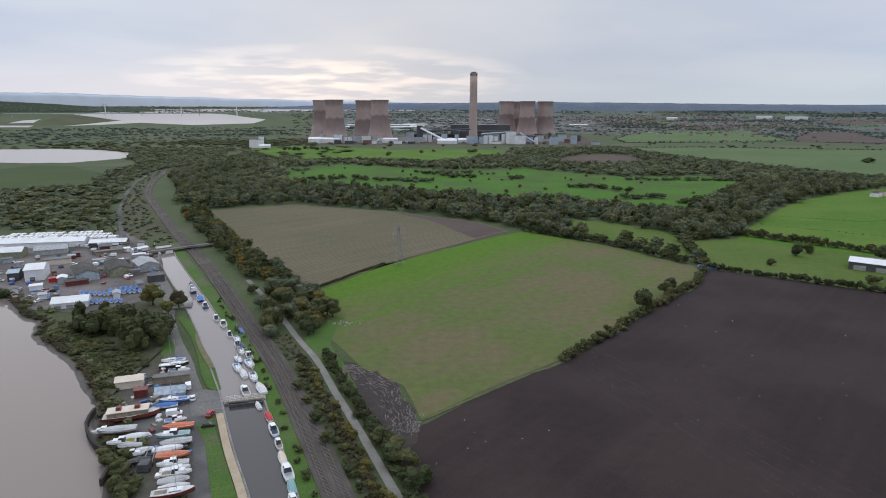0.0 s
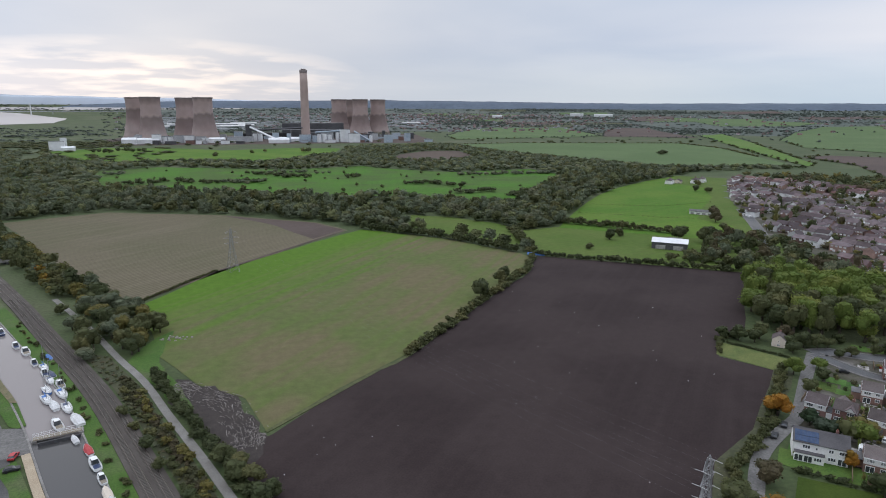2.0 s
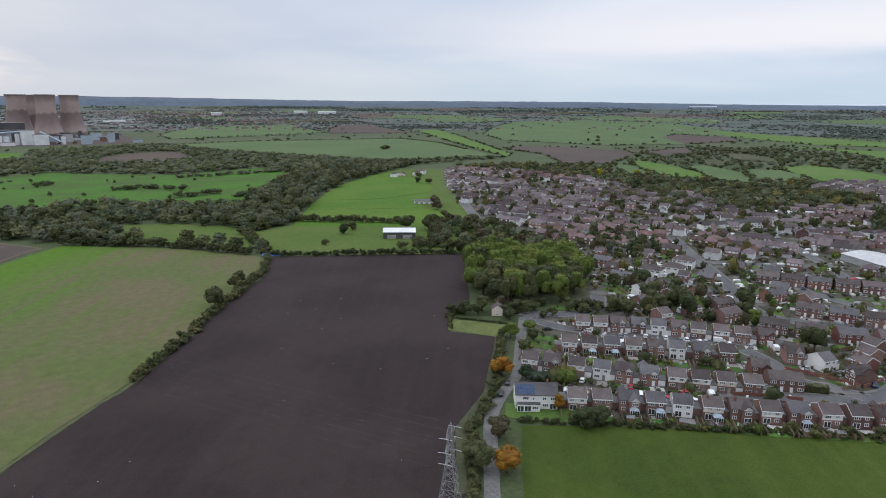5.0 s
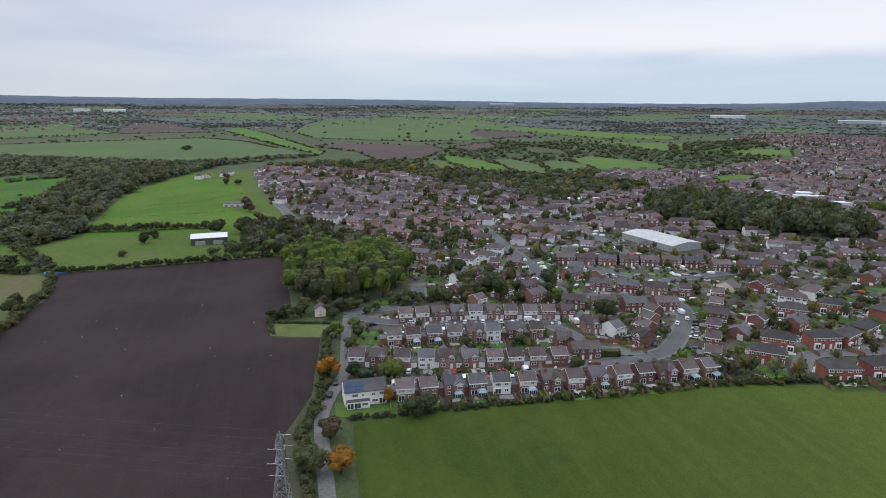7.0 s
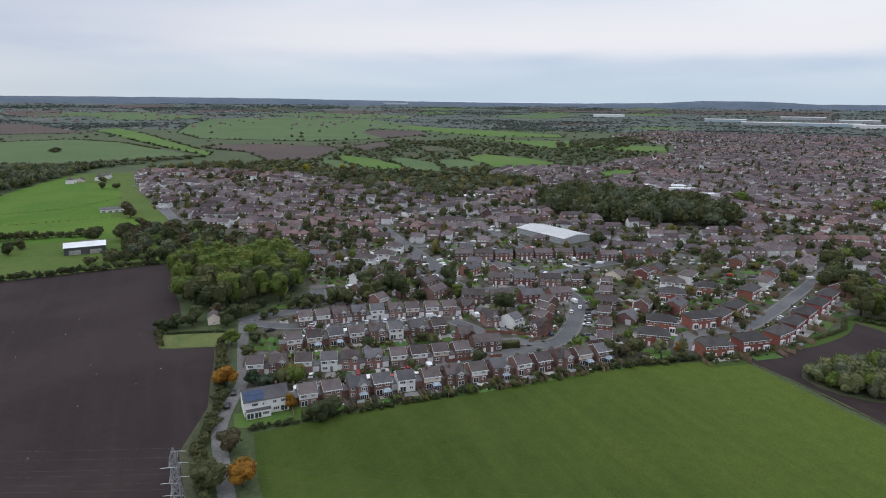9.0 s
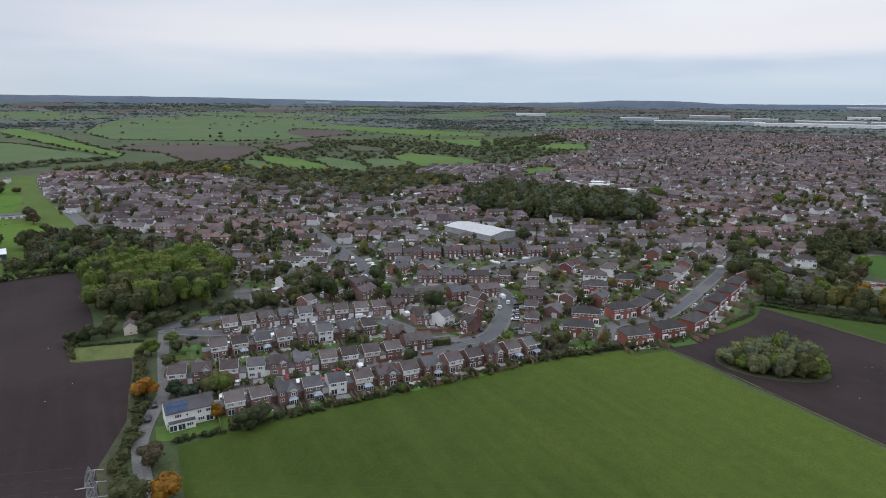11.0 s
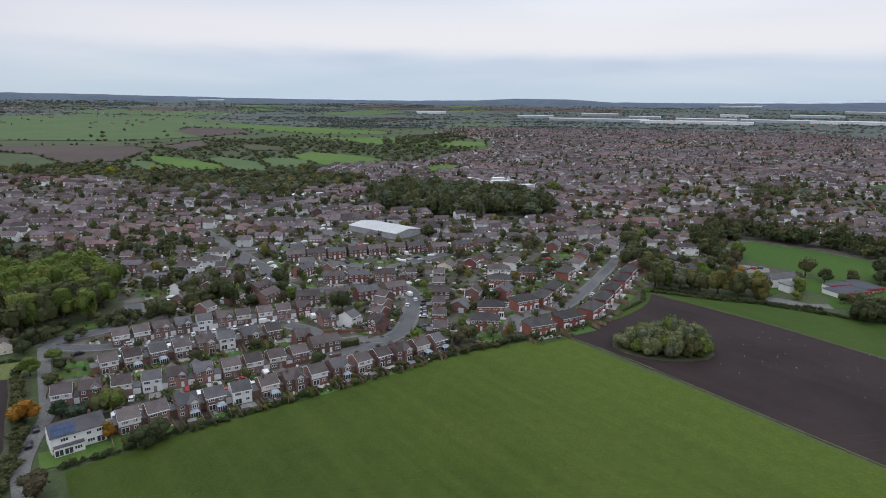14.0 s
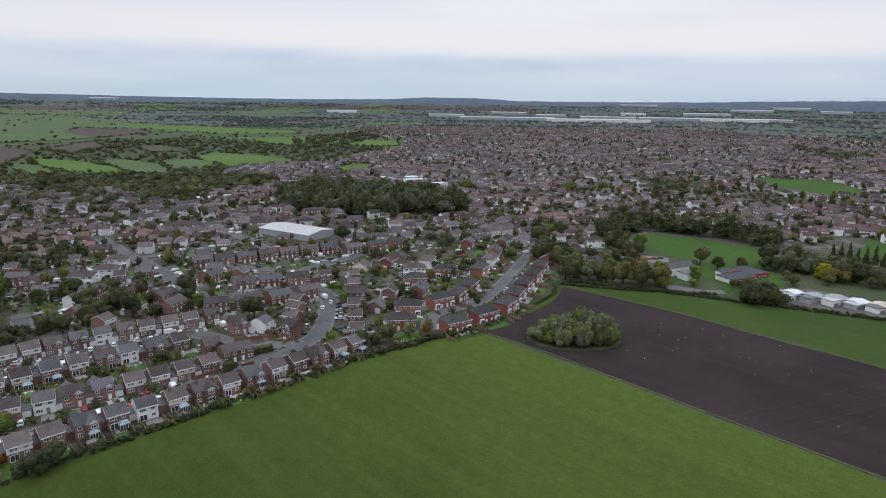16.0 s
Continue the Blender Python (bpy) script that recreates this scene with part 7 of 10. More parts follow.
def boat(kind, L, hull_key, label, cover=None, dark="navy"):
    b = thing("boat", label, "boat")
    B, H = L * (0.33 if kind != "barge" else 0.24), max(0.9, L * 0.13)
    part("hull", hull(L, B, H, hull_key, dark), None, b)
    if kind == "cruiser":
        part("cabin", cabin(-0.05 * L, 0.30 * L, B * 0.74, H, H + 0.75), "white", b)
        g = Geo().box(-0.16 * L, -B * 0.36, H, 0.10 * L, B * 0.36, H + 1.35, 0, 0.72)
        part("windscreen", g, "glass", b, "dark tinted windscreen")
        part("cabin_roof", Geo().box(-0.14 * L, -B * 0.28, H + 1.35, 0.07 * L, B * 0.28, H + 1.45), "white", b)
        part("cockpit", Geo().box(-0.46 * L, -B * 0.32, H - 0.1, -0.18 * L, B * 0.32, H + 0.06), cover or "timber", b, "cockpit floor or canopy")
        part("rail", Geo().tube((0.2 * L, -B * 0.38, H + 0.1), (0.46 * L, -0.1, H + 0.75), 0.03, n=5).tube((0.2 * L, B * 0.38, H + 0.1), (0.46 * L, 0.1, H + 0.75), 0.03, n=5), "steel", b)
    elif kind == "yacht":
        part("cabin", cabin(-0.12 * L, 0.24 * L, B * 0.62, H, H + 0.5), "white", b)
        part("window_strip", Geo().box(-0.08 * L, -B * 0.30, H + 0.15, 0.18 * L, B * 0.30, H + 0.33), "glass", b)
        part("cockpit", Geo().box(-0.42 * L, -B * 0.26, H - 0.15, -0.14 * L, B * 0.26, H + 0.05), cover or "timber", b)
        part("mast", Geo().tube((0.08 * L, 0, H), (0.08 * L, 0, H + L * 1.15), 0.09, 0.05, 7), "silver", b, "tall aluminium mast")
        part("boom", Geo().tube((0.08 * L, 0, H + 1.2), (-0.36 * L, 0, H + 1.3), 0.16, 0.10, 7), cover or "blue", b, "boom with a furled sail")
        g = Geo()
        for q in (-1, 1):
            g.tube((0.06 * L, q * B * 0.48, H), (0.08 * L, 0, H + L * 1.1), 0.015, n=3)
        g.tube((0.49 * L, 0, H + 0.2), (0.08 * L, 0, H + L * 1.12), 0.015, n=3).tube((-0.48 * L, 0, H), (0.08 * L, 0, H + L * 1.14), 0.015, n=3)
        part("rigging", g, "wire", b)
    elif kind == "covered":
        g = Geo()
        prof = [(-0.5, 0.80, 0.25), (-0.2, 1.03, 0.75), (0.1, 1.03, 0.85), (0.32, 0.75, 0.7), (0.48, 0.16, 0.45)]
        v = []
        for u, w, z in prof:
            v += [(u * L, -w * B / 2, H * 0.75 + 0.12), (u * L, -w * B * 0.27, H + z * 0.7), (u * L, 0, H + z), (u * L, w * B * 0.27, H + z * 0.7), (u * L, w * B / 2, H * 0.75 + 0.12)]
        f = [(i * 5 + j, (i + 1) * 5 + j, (i + 1) * 5 + j + 1, i * 5 + j + 1) for i in range(4) for j in range(4)] + [(0, 1, 2, 3, 4)]
        part("tarpaulin", g.add(v, f), cover, b, "taut boat cover")
    elif kind == "barge":
        part("cabin", Geo().box(-0.40 * L, -B * 0.36, H, 0.16 * L, B * 0.36, H + 1.1, 0, 0.93), cover or "maroon", b)
        for q in range(5):
            x = -0.34 * L + q * 0.105 * L
            part("porthole", Geo().box(x, -B * 0.37, H + 0.45, x + 0.5, B * 0.37, H + 0.8), "glass", b)
        part("wheelhouse", Geo().box(-0.46 * L, -B * 0.30, H, -0.36 * L, B * 0.30, H + 2.0), "white", b)
    return b


def drop_boat(b, x, y, turn, z):
    b.matrix_basis = pose(x, y, z, 0, 0, turn)
    return b


CANAL_TURN = lambda y: 119 if y > 185 else 115
MOOR = [(-148, 327, "barge", 15, "navy", "long dark steel barge moored on the canal", "navy"), (-137, 311, "covered", 11, "navy", "dark cruiser under a pale blue cover", "blue"), (-113, 273, "cruiser", 9.5, "white", "white motor cruiser moored on the canal", None),
        (-105.2, 259.7, "cruiser", 7, "white", "small white cruiser moored on the canal", "navy"), (-101.5, 264, "covered", 7, "white", "small boat under a blue cover", "blue"), (-97.7, 248.4, "cruiser", 7.5, "white", "white cruiser with a dark canopy", "navy"),
        (-93, 240, "yacht", 7.5, "white", "small white sailing yacht at its mooring", "navy"), (-88.5, 223, "yacht", 9, "white", "white yacht with a blue sail cover", "blue"), (-88.5, 236, "cruiser", 8, "white", "white cruiser moored alongside", None),
        (-85.0, 227, "yacht", 9.5, "white", "white yacht with a tall mast", "blue"), (-79.6, 215, "yacht", 9, "white", "white yacht moored near the footbridge", "navy"), (-79, 203.6, "cruiser", 9, "white", "white motor cruiser with a grey cockpit", None), (-73.8, 205.5, "covered", 9.5, "white", "broad boat under a grey cover", "pallet_white"),
        (-62.3, 185.3, "covered", 7, "white", "white cruiser with a red canopy", "red"), (-58.3, 177, "cruiser", 8.5, "white", "white cruiser with dark windows", "navy"), (-54.2, 168.6, "cruiser", 6.5, "white", "small white cruiser", "timber"), (-50.9, 161, "covered", 7, "white", "small boat under a cream cover", "render_cream"),
        (-47.5, 154, "cruiser", 9.5, "white", "large white cruiser moored on the canal", "silver"), (-44.4, 147, "covered", 7, "teal", "small teal boat under a pale cover", "teal"), (-42.4, 141, "cruiser", 7.5, "white", "white cruiser with a flat roof", None), (-68.0, 192.5, "covered", 5.5, "white", "small dinghy under a grey cover", "pallet_white"),
        (-117, 281, "cruiser", 8, "white", "white cruiser under trees of the bank", "navy"), (-99.5, 253.5, "yacht", 8, "white", "slim white yacht at its mooring", "blue"), (-94.5, 246, "covered", 7, "white", "white boat under a navy cover", "navy"), (-84.5, 218, "covered", 8, "white", "white boat under a pale cover", "pallet_white"), (-91, 231, "yacht", 8, "blue", "blue-hulled yacht moored alongside", "white"), (-130, 300, "cruiser", 9, "navy", "dark blue cruiser at the bank", "navy"), (-153, 337, "covered", 9, "navy", "dark boat under a tarpaulin", "cladding_dark"),
        (-41.0, 134, "cruiser", 8, "white", "white cruiser moored on the canal", None)]
for x, y, kind, L, key, label, cover in MOOR:
    drop_boat(boat(kind, L, key, label, cover), x - 0.2 + (2.6 if 200 < y < 280 else 0), y, CANAL_TURN(y) + (180 if kind == "yacht" else 0) + (x * 7 % 6) - 3, -0.25)
STORED = [(-110.9, 222.6, "yacht", 12, "black", "dark-hulled yacht propped up in the boatyard", "white"), (-91, 180, "cruiser", 7.5, "white", "white cruiser stored ashore", "blue"), (-88.2, 175.7, "covered", 10.5, "orange", "boat under an orange tarpaulin", "orange"), (-87.5, 170.4, "cruiser", 11, "teal", "pale blue cruiser stored ashore", "teal"),
          (-84.8, 166.6, "covered", 10, "white", "boat under a white tarpaulin", "tarp_grey"), (-82.3, 159.3, "covered", 10.5, "orange", "boat under a faded orange tarpaulin", "orange"), (-80.5, 155.0, "cruiser", 9.5, "white", "white cruiser stored ashore", "silver"), (-77.4, 150.6, "cruiser", 9, "white", "white cruiser stored ashore", "timber"),
          (-76.6, 147.2, "covered", 9, "white", "white boat on a cradle", "tarp_grey"), (-74.2, 141.6, "yacht", 12, "maroon", "large dark red yacht stored ashore", "timber"), (-105.9, 172.5, "covered", 12.5, "silver", "long boat under a silver-grey cover", "tarp_grey"), (-101.2, 166, "cruiser", 9, "white", "white and yellow cruiser ashore", "leaf_yellow"),
          (-97.6, 164.2, "covered", 7.5, "white", "white boat hull ashore", "tarp_grey"), (-94.2, 159.6, "cruiser", 7, "white", "small white cruiser ashore", None), (-90.8, 156.6, "covered", 7, "black", "dark dinghy under a grey cover", "cladding_dark"), (-97.5, 193.5, "yacht", 11, "blue", "blue-hulled yacht stored ashore", "blue"), (-110, 172, "cruiser", 8, "white", "old white cruiser at the river wall", "timber")]
for x, y, kind, L, key, label, cover in STORED:
    b = drop_boat(boat(kind, L, key, label, cover, "maroon"), x, y, 18 + (x * 13 % 10) - 5 + (180 if int(abs(y)) % 3 else 0), 0.9)
    b.scale = (0.9, 0.86, 0.9)
    for q in (-0.3, 0.2):
        part("cradle", Geo().box(q * L - 0.15, -L * 0.15, -0.75, q * L + 0.15, L * 0.15, -0.5).tube((q * L, -L * 0.13, -0.5), (q * L, -L * 0.13, 0.6), 0.07, n=5).tube((q * L, L * 0.13, -0.5), (q * L, L * 0.13, 0.6), 0.07, n=5), "timber", b)
# the old barge on the bank
b = thing("barge", "rusty brown house barge with white upper works", "boat", pose(-106.5, 182.5, 0.3, 0, 0, 20))
part("hull", hull(17, 5.0, 2.0, "maroon", "maroon"), None, b)
part("cabin", Geo().box(-7, -2.0, 2.0, 5, 2.0, 3.6), "timber", b)
part("cabin_roof", Geo().box(-7.3, -2.3, 3.6, 5.3, 2.3, 3.8), "render_cream", b)
for q in (-4.5, 1.0):
    part("hatch", Geo().box(q, -1.0, 3.8, q + 1.6, 1.0, 4.9, 0, 0.85), "maroon", b)


def car(key, van=False):
    c = thing("van" if van else "car", ("white panel van" if van else "small parked " + {"white": "white", "black": "black", "silver": "silver", "red": "red", "navy": "dark blue", "cladding": "grey", "teal": "pale blue"}[key] + " hatchback car"), "van" if van else "car")
    L, W, H = (5.0, 1.95, 2.1) if van else (4.2, 1.75, 1.45)
    prof = [(-L / 2, 0.35), (-L / 2, 0.85), (-L / 2 + 0.35, 0.95), (L / 2 - 1.2, 0.95), (L / 2 - 0.15, 0.78), (L / 2, 0.55), (L / 2, 0.35)]
    if van:
        prof = [(-L / 2, 0.35), (-L / 2, 2.0), (-L / 2 + 0.1, 2.1), (0.9, 2.1), (1.7, 1.2), (L / 2 - 0.1, 1.0), (L / 2, 0.6), (L / 2, 0.35)]
    n = len(prof)
    v = [(x, -W / 2, z) for x, z in prof] + [(x, W / 2, z) for x, z in prof]
    part("body", Geo().add(v, [tuple(range(n))[::-1], tuple(range(n, 2 * n))] + [(i, (i + 1) % n, n + (i + 1) % n, n + i) for i in range(n)]), key, c)
    if van:
        part("windscreen", Geo().add([(0.96, -0.8, 2.06), (0.96, 0.8, 2.06), (1.74, 0.85, 1.25), (1.74, -0.85, 1.25), (0.90, -0.8, 2.0), (0.90, 0.8, 2.0), (1.68, 0.85, 1.2), (1.68, -0.85, 1.2)], [(0, 3, 2, 1), (0, 1, 5, 4), (2, 3, 7, 6), (1, 2, 6, 5), (3, 0, 4, 7)]), "glass", c)
    else:
        part("cabin", Geo().add([(-1.9, -0.8, 0.93), (1.05, -0.8, 0.93), (1.05, 0.8, 0.93), (-1.9, 0.8, 0.93), (-1.45, -0.66, 1.40), (0.25, -0.66, 1.40), (0.25, 0.66, 1.40), (-1.45, 0.66, 1.40)], [(0, 1, 5, 4), (1, 2, 6, 5), (2, 3, 7, 6), (3, 0, 4, 7), (4, 5, 6, 7)]), "glass", c)
        part("roof", Geo().box(-1.5, -0.68, 1.39, 0.3, 0.68, 1.46), key, c)
    for sx in (-L * 0.31, L * 0.31):
        for sy in (-W / 2 + 0.08, W / 2 - 0.08):
            part("wheel", Geo().tube((sx, sy - 0.11, 0.32), (sx, sy + 0.11, 0.32), 0.32, n=12), "tyre", c)
    return c


CARS = [car(k) for k in ("white", "black", "silver", "red", "navy", "cladding", "teal")] + [car("white", True)]
CAR_USED = [False] * len(CARS)


def park(k, x, y, turn, z=0.19):
    m = pose(x, y, z, 0, 0, turn)
    if not CAR_USED[k]:
        CAR_USED[k] = True
        CARS[k].matrix_basis = m
        return CARS[k]
    return copy_thing(CARS[k], m)


for k, x, y, turn in [(0, -92.8, 197.1, 115), (7, -98.1, 205.9, 115), (1, -79.8, 178.5, 20), (7, -94, 185.5, 20), (3, -82.2, 185.9, 90), (1, 141, 146.5, 40), (1, 149, 151.5, 45),
                      (0, 287, 68.6, 8), (0, 296, 66.5, 15), (2, 305, 64, 90), (1, 294.4, 61.4, 100), (1, 289, 60.4, 100), (5, 284, 59.6, 100), (2, 278, 58.4, 100), (0, 272.6, 57.6, 100), (4, 259, 54.5, 100),
                      (2, 256, 101, 50), (4, 254, 69.3, 30), (3, 192.3, 180.5, 20), (1, 202, 181, -30), (0, 215, 168, -45), (7, 250, 126, -50)]:
    park(k, x, y, turn)

YARD = [(-122, 186), (-124, 208), (-133, 238), (-118, 246), (-104, 226), (-88, 186), (-68, 141), (-60, 122), (-84, 120), (-90, 140), (-104, 164)]
sheet("boatyard_ground", YARD, "yard_dirt", 0.14, "rough grass and dirt of the boatyard", "ground")
sheet("boatyard_hardstanding", [(-112, 192), (-92, 196), (-84, 172), (-94, 168), (-104, 178)], "tarmac", 0.20, "grey concrete hardstanding of the boatyard", "ground")
sheet("canal_apron", [(-99, 206), (-86, 204), (-77.6, 187.5), (-88, 185)], "pavement", 0.24, "pale tarmac apron beside the canal bridge", "ground")
sheet("canal_lawn", [(-84, 179), (-80.8, 184), (-69.8, 164), (-57.6, 142), (-48, 121), (-54, 121), (-64.4, 142), (-77.2, 169)], "verge", 0.26, "bright mown grass between road and towpath", "verge", 0.3)
sheet("canal_island", [(-136, 281), (-135, 284), (-127, 276), (-118, 261), (-105, 239), (-95, 223), (-86, 205.5), (-88, 204), (-91, 206), (-98, 217), (-107, 235), (-118, 255), (-129, 271)], "verge", 0.28, "bright green grass bank between road and canal", "verge", 0.3)
sheet("reed_bed", [(-119, 262), (-105, 239), (-95, 223), (-97.5, 223.5), (-106.8, 237.5), (-116.6, 255)], "reed", 0.5, "strip of brown dead reeds", "reeds", 0.2, 8)
sheet("bank_lawn", [(-141, 270), (-136, 269), (-121, 245), (-113, 228), (-116, 227), (-128, 244)], "verge", 0.24, "bright green grass beside the road", "verge", 0.4)
sheet("bank_scrub", [(-122, 188), (-128, 202), (-150, 230), (-185, 258), (-196, 276), (-160, 305), (-132, 262), (-124, 240)], "scrub_ground", 0.9, "rough river bank grass", "bank", 1.0)
hedge("scrub", [(-124, 200), (-136, 218), (-152, 238), (-170, 254)], 2.4, 2.2, "leaf_mix", "low scrub on the river bank", seed=41, jitter=4)
hedge("scrub", [(-99, 160), (-94, 154), (-89, 146), (-86, 138), (-82, 128)], 4.0, 2.6, "leaf_mix", "green bushes by the river wall", "near", seed=42, jitter=3.5, step=1.6)
hedge("scrub", [(-83, 170), (-76, 152), (-70, 138)], 0.7, 0.6, "leaf_mix", "weeds beside the boatyard road", seed=43, jitter=0.6)
g = Geo()
ribbon(g, smooth_line([(-121, 186), (-118, 176), (-108, 164), (-99, 158), (-96, 146)], 4), 0.4, -0.4, 0.0, 2.2)
solid("river_wall", g, "dark_mud", "old timber river wall of the boatyard", "wall", "structure")
t = thing("boat_shelter", "ridge tent of white tarpaulin over a boat", "shelter", pose(-101.9, 200.2, 0.2, 0, 0, 18))
part("tarpaulin", Geo().gable(-5.2, -2.6, 5.2, 2.6, 1.4, 3.4, 0.08).box(-5.2, -2.55, 0.3, 5.2, -2.48, 1.45).box(-5.2, 2.48, 0.3, 5.2, 2.55, 1.45), "cladding_blue", t)
part("frame", Geo().tube((-5, -2.4, 0), (-5, -2.4, 1.5), 0.08).tube((5, -2.4, 0), (5, -2.4, 1.5), 0.08).tube((-5, 2.4, 0), (-5, 2.4, 1.5), 0.08).tube((5, 2.4, 0), (5, 2.4, 1.5), 0.08), "steel", t)
hall(-106.4, 211, 12, 3, 2.6, 18, "timber", "long shipping container store with a patched roof", name="container_store", roof_key="asbestos")
hall(-120, 207, 9, 5, 3.0, 20, "render_cream", "small shed with a cream roof", "gable", "workshop_shed", "render_cream")
hall(-112, 199, 4, 3, 2.6, 20, "maroon", "small red-brown timber hut", name="hut", roof_key="maroon")
t = thing("boat_hoist", "dark steel boat hoist with two arms", "hoist", pose(-88.3, 155.4, 0.2, 0, 0, 10))
part("arm", Geo().tube((-1.2, 0, 0.4), (-1.0, 6.5, 2.6), 0.16), "steel", t)
part("arm", Geo().tube((1.2, 0, 0.4), (1.0, 6.5, 2.6), 0.16), "steel", t)
part("body", Geo().box(-1.6, -3.2, 0.3, 1.6, 0.4, 2.4, 0, 0.9), "cladding_dark", t)
for q in (-1.5, 1.5):
    for w in (-2.6, 0.0):
        part("wheel", Geo().tube((q - 0.2, w, 0.5), (q + 0.2, w, 0.5), 0.5, n=12), "tyre", t)

rc = random.Random(17)
for k in range(64):
    u = rc.random()
    x, y = -116 + 42 * u + rc.uniform(-9, 9), 216 - 74 * u + rc.uniform(-10, 10)
    if not inside(YARD, x, y) or near_line(BANK_ROAD, x, y, 3.4):
        continue
    t = thing("crate_stack", "pile of timber, drums and boat gear in the boatyard", "clutter", pose(x, y, 0.16, 0, 0, rc.uniform(0, 180)))
    for q in range(rc.randint(1, 3)):
        a, b, c = rc.uniform(0.5, 1.5), rc.uniform(0.4, 0.9), rc.uniform(0.3, 0.8)
        part("crate", Geo().box(-a + q * 0.3, -b, q * 0.5, a + q * 0.3, b, q * 0.5 + c, 0, 0.94), rc.choice(["timber", "pallet_white", "maroon", "blue", "cladding_dark", "steel", "white"]), t)
for x, y, kind, L, key, label, cover in [(-113.5, 227.5, "yacht", 9, "white", "white yacht propped beside the sheds", "blue"), (-107, 218.5, "cruiser", 8, "white", "white cruiser between the sheds", "navy"), (-99, 189.5, "covered", 8, "white", "small yacht under a blue sheet", "blue"), (-85.5, 162.8, "covered", 8.5, "white", "slim white hull under a sheet", "sheet_white"),
                                         (-78.8, 152.8, "yacht", 8, "white", "small white yacht ashore", "white"), (-75.2, 144.3, "covered", 8, "white", "white hull on trestles", "pallet_white"), (-98.5, 170, "covered", 7, "white", "white dinghy under a sheet", "sheet_white"), (-92.5, 162.0, "covered", 6, "teal", "pale dinghy ashore", "pallet_white")]:
    b = drop_boat(boat(kind, L, key, label, cover, "navy"), x, y, 18 + (x * 13 % 12) - 6 + (180 if int(abs(y)) % 2 else 0), 0.7)
    for q in (-0.25, 0.2):
        part("cradle", Geo().box(q * L - 0.12, -L * 0.14, -0.55, q * L + 0.12, L * 0.14, 0.1), "timber", b)

# footbridge by the lock, the jetty, the road bridge
t = thing("footbridge", "white swing footbridge over the canal", "bridge", pose(-74, 196.5, 0.9, 0, 0, 17))
part("deck", Geo().box(-6.5, -1.2, -0.15, 6.5, 1.2, 0.1), "timber", t)
for s in (-1.15, 1.15):
    g = Geo().tube((-6.5, s, 1.1), (6.5, s, 1.1), 0.05)
    for q in range(10):
        g.tube((-6.5 + q * 13 / 9, s, 0), (-6.5 + q * 13 / 9, s, 1.1), 0.04, n=5)
    g.tube((-6.5, s, 0.55), (6.5, s, 0.55), 0.035)
    part("railing", g, "white", t, "white painted railing")
for q in (-6.2, 6.2):
    part("abutment", Geo().box(q - 0.7, -1.6, -0.95, q + 0.7, 1.6, -0.16), "concrete", t)
t = thing("lock_gate", "dark timber lock gates across the canal", "gate", pose(-72.5, 193, 0.0, 0, 0, 17))
part("leaf", Geo().box(-5.6, -0.2, 0, 0.1, 0.2, 1.1), "cladding_dark", t)
part("leaf", Geo().box(0.2, -0.2, 0, 5.6, 0.2, 1.1), "cladding_dark", t)
t = thing("jetty", "curved concrete jetty on the canal bank", "jetty", pose(-143, 296, 0.0, 0, 0, 20))
part("deck", Geo().box(-5, -1.3, 0, 7, 1.3, 0.7), "concrete", t)
part("arm", Geo().box(4, 1.4, 0, 7, 8, 0.7), "concrete", t)
t = thing("road_bridge", "low concrete road bridge over canal and railway", "bridge", pose(-203, 421, 0.0, 0, 0, 42))
part("deck", Geo().box(-16, -3.2, 1.6, 30, 3.2, 2.1), "concrete", t)
for s in (-3.1, 3.1):
    part("parapet", Geo().box(-16, s - 0.15, 2.1, 30, s + 0.15, 2.9), "concrete", t)
for q in (-15, -6, 12, 28):
    part("pier", Geo().box(q - 0.8, -3.0, 0, q + 0.8, 3.0, 1.6), "cladding_dark", t)

# ---- industrial yards ----
INDUSTRY = [(-262, 318), (-218, 292), (-184, 286), (-162, 312), (-170, 340), (-196, 392), (-236, 450), (-272, 490), (-380, 470), (-380, 420), (-300, 360)]
sheet("industrial_yard", INDUSTRY, "yard_floor", 0.16, "stained concrete of an industrial yard", "ground", 2)
hall(-252, 351, 9.8, 18.0, 6.8, 24, "sheet_white", "tall white sheeted workshop", "gable", "workshop", "sheet_white")
hall(-262, 346, 5.7, 10.7, 5.1, 24, "cladding_dark", "dark blue workshop annex", "gable", "workshop", "cladding_blue")
hall(-225, 354, 24.6, 11.9, 4.2, 128, "cladding_blue", "workshop with a dark sheet roof and pale blue gable", "gable", "workshop", "sheet_dark")
hall(-211.5, 365.5, 24.6, 11.9, 4.2, 128, "cladding_green", "workshop with a dark sheet roof and olive gable", "gable", "workshop", "sheet_dark")
hall(-198, 374, 18.0, 11.5, 4.2, 130, "cladding", "workshop with a weathered grey roof", "gable", "workshop", "cladding")
hall(-178, 346, 9.0, 7.4, 3.8, 30, "cladding_dark", "low dark workshop with a flat roof", name="workshop", roof_key="cladding_dark")
hall(-169, 325, 5.3, 5.7, 3.4, 40, "sheet_white", "small white office cabin", name="cabin", roof_key="asbestos")
hall(-199, 299, 16.4, 10.7, 3.1, 22, "sheet_white", "long white river-side shed", "gable", "shed", "sheet_white", 3)
hall(-305, 402, 16.4, 12.3, 4.2, 18, "cladding_green", "dark green shed with a white roof", "gable", "shed", "sheet_white")
hall(-284, 413, 19.7, 11.5, 3.6, 28, "cladding", "low grey shed with a pale roof", "gable", "shed", "cladding")
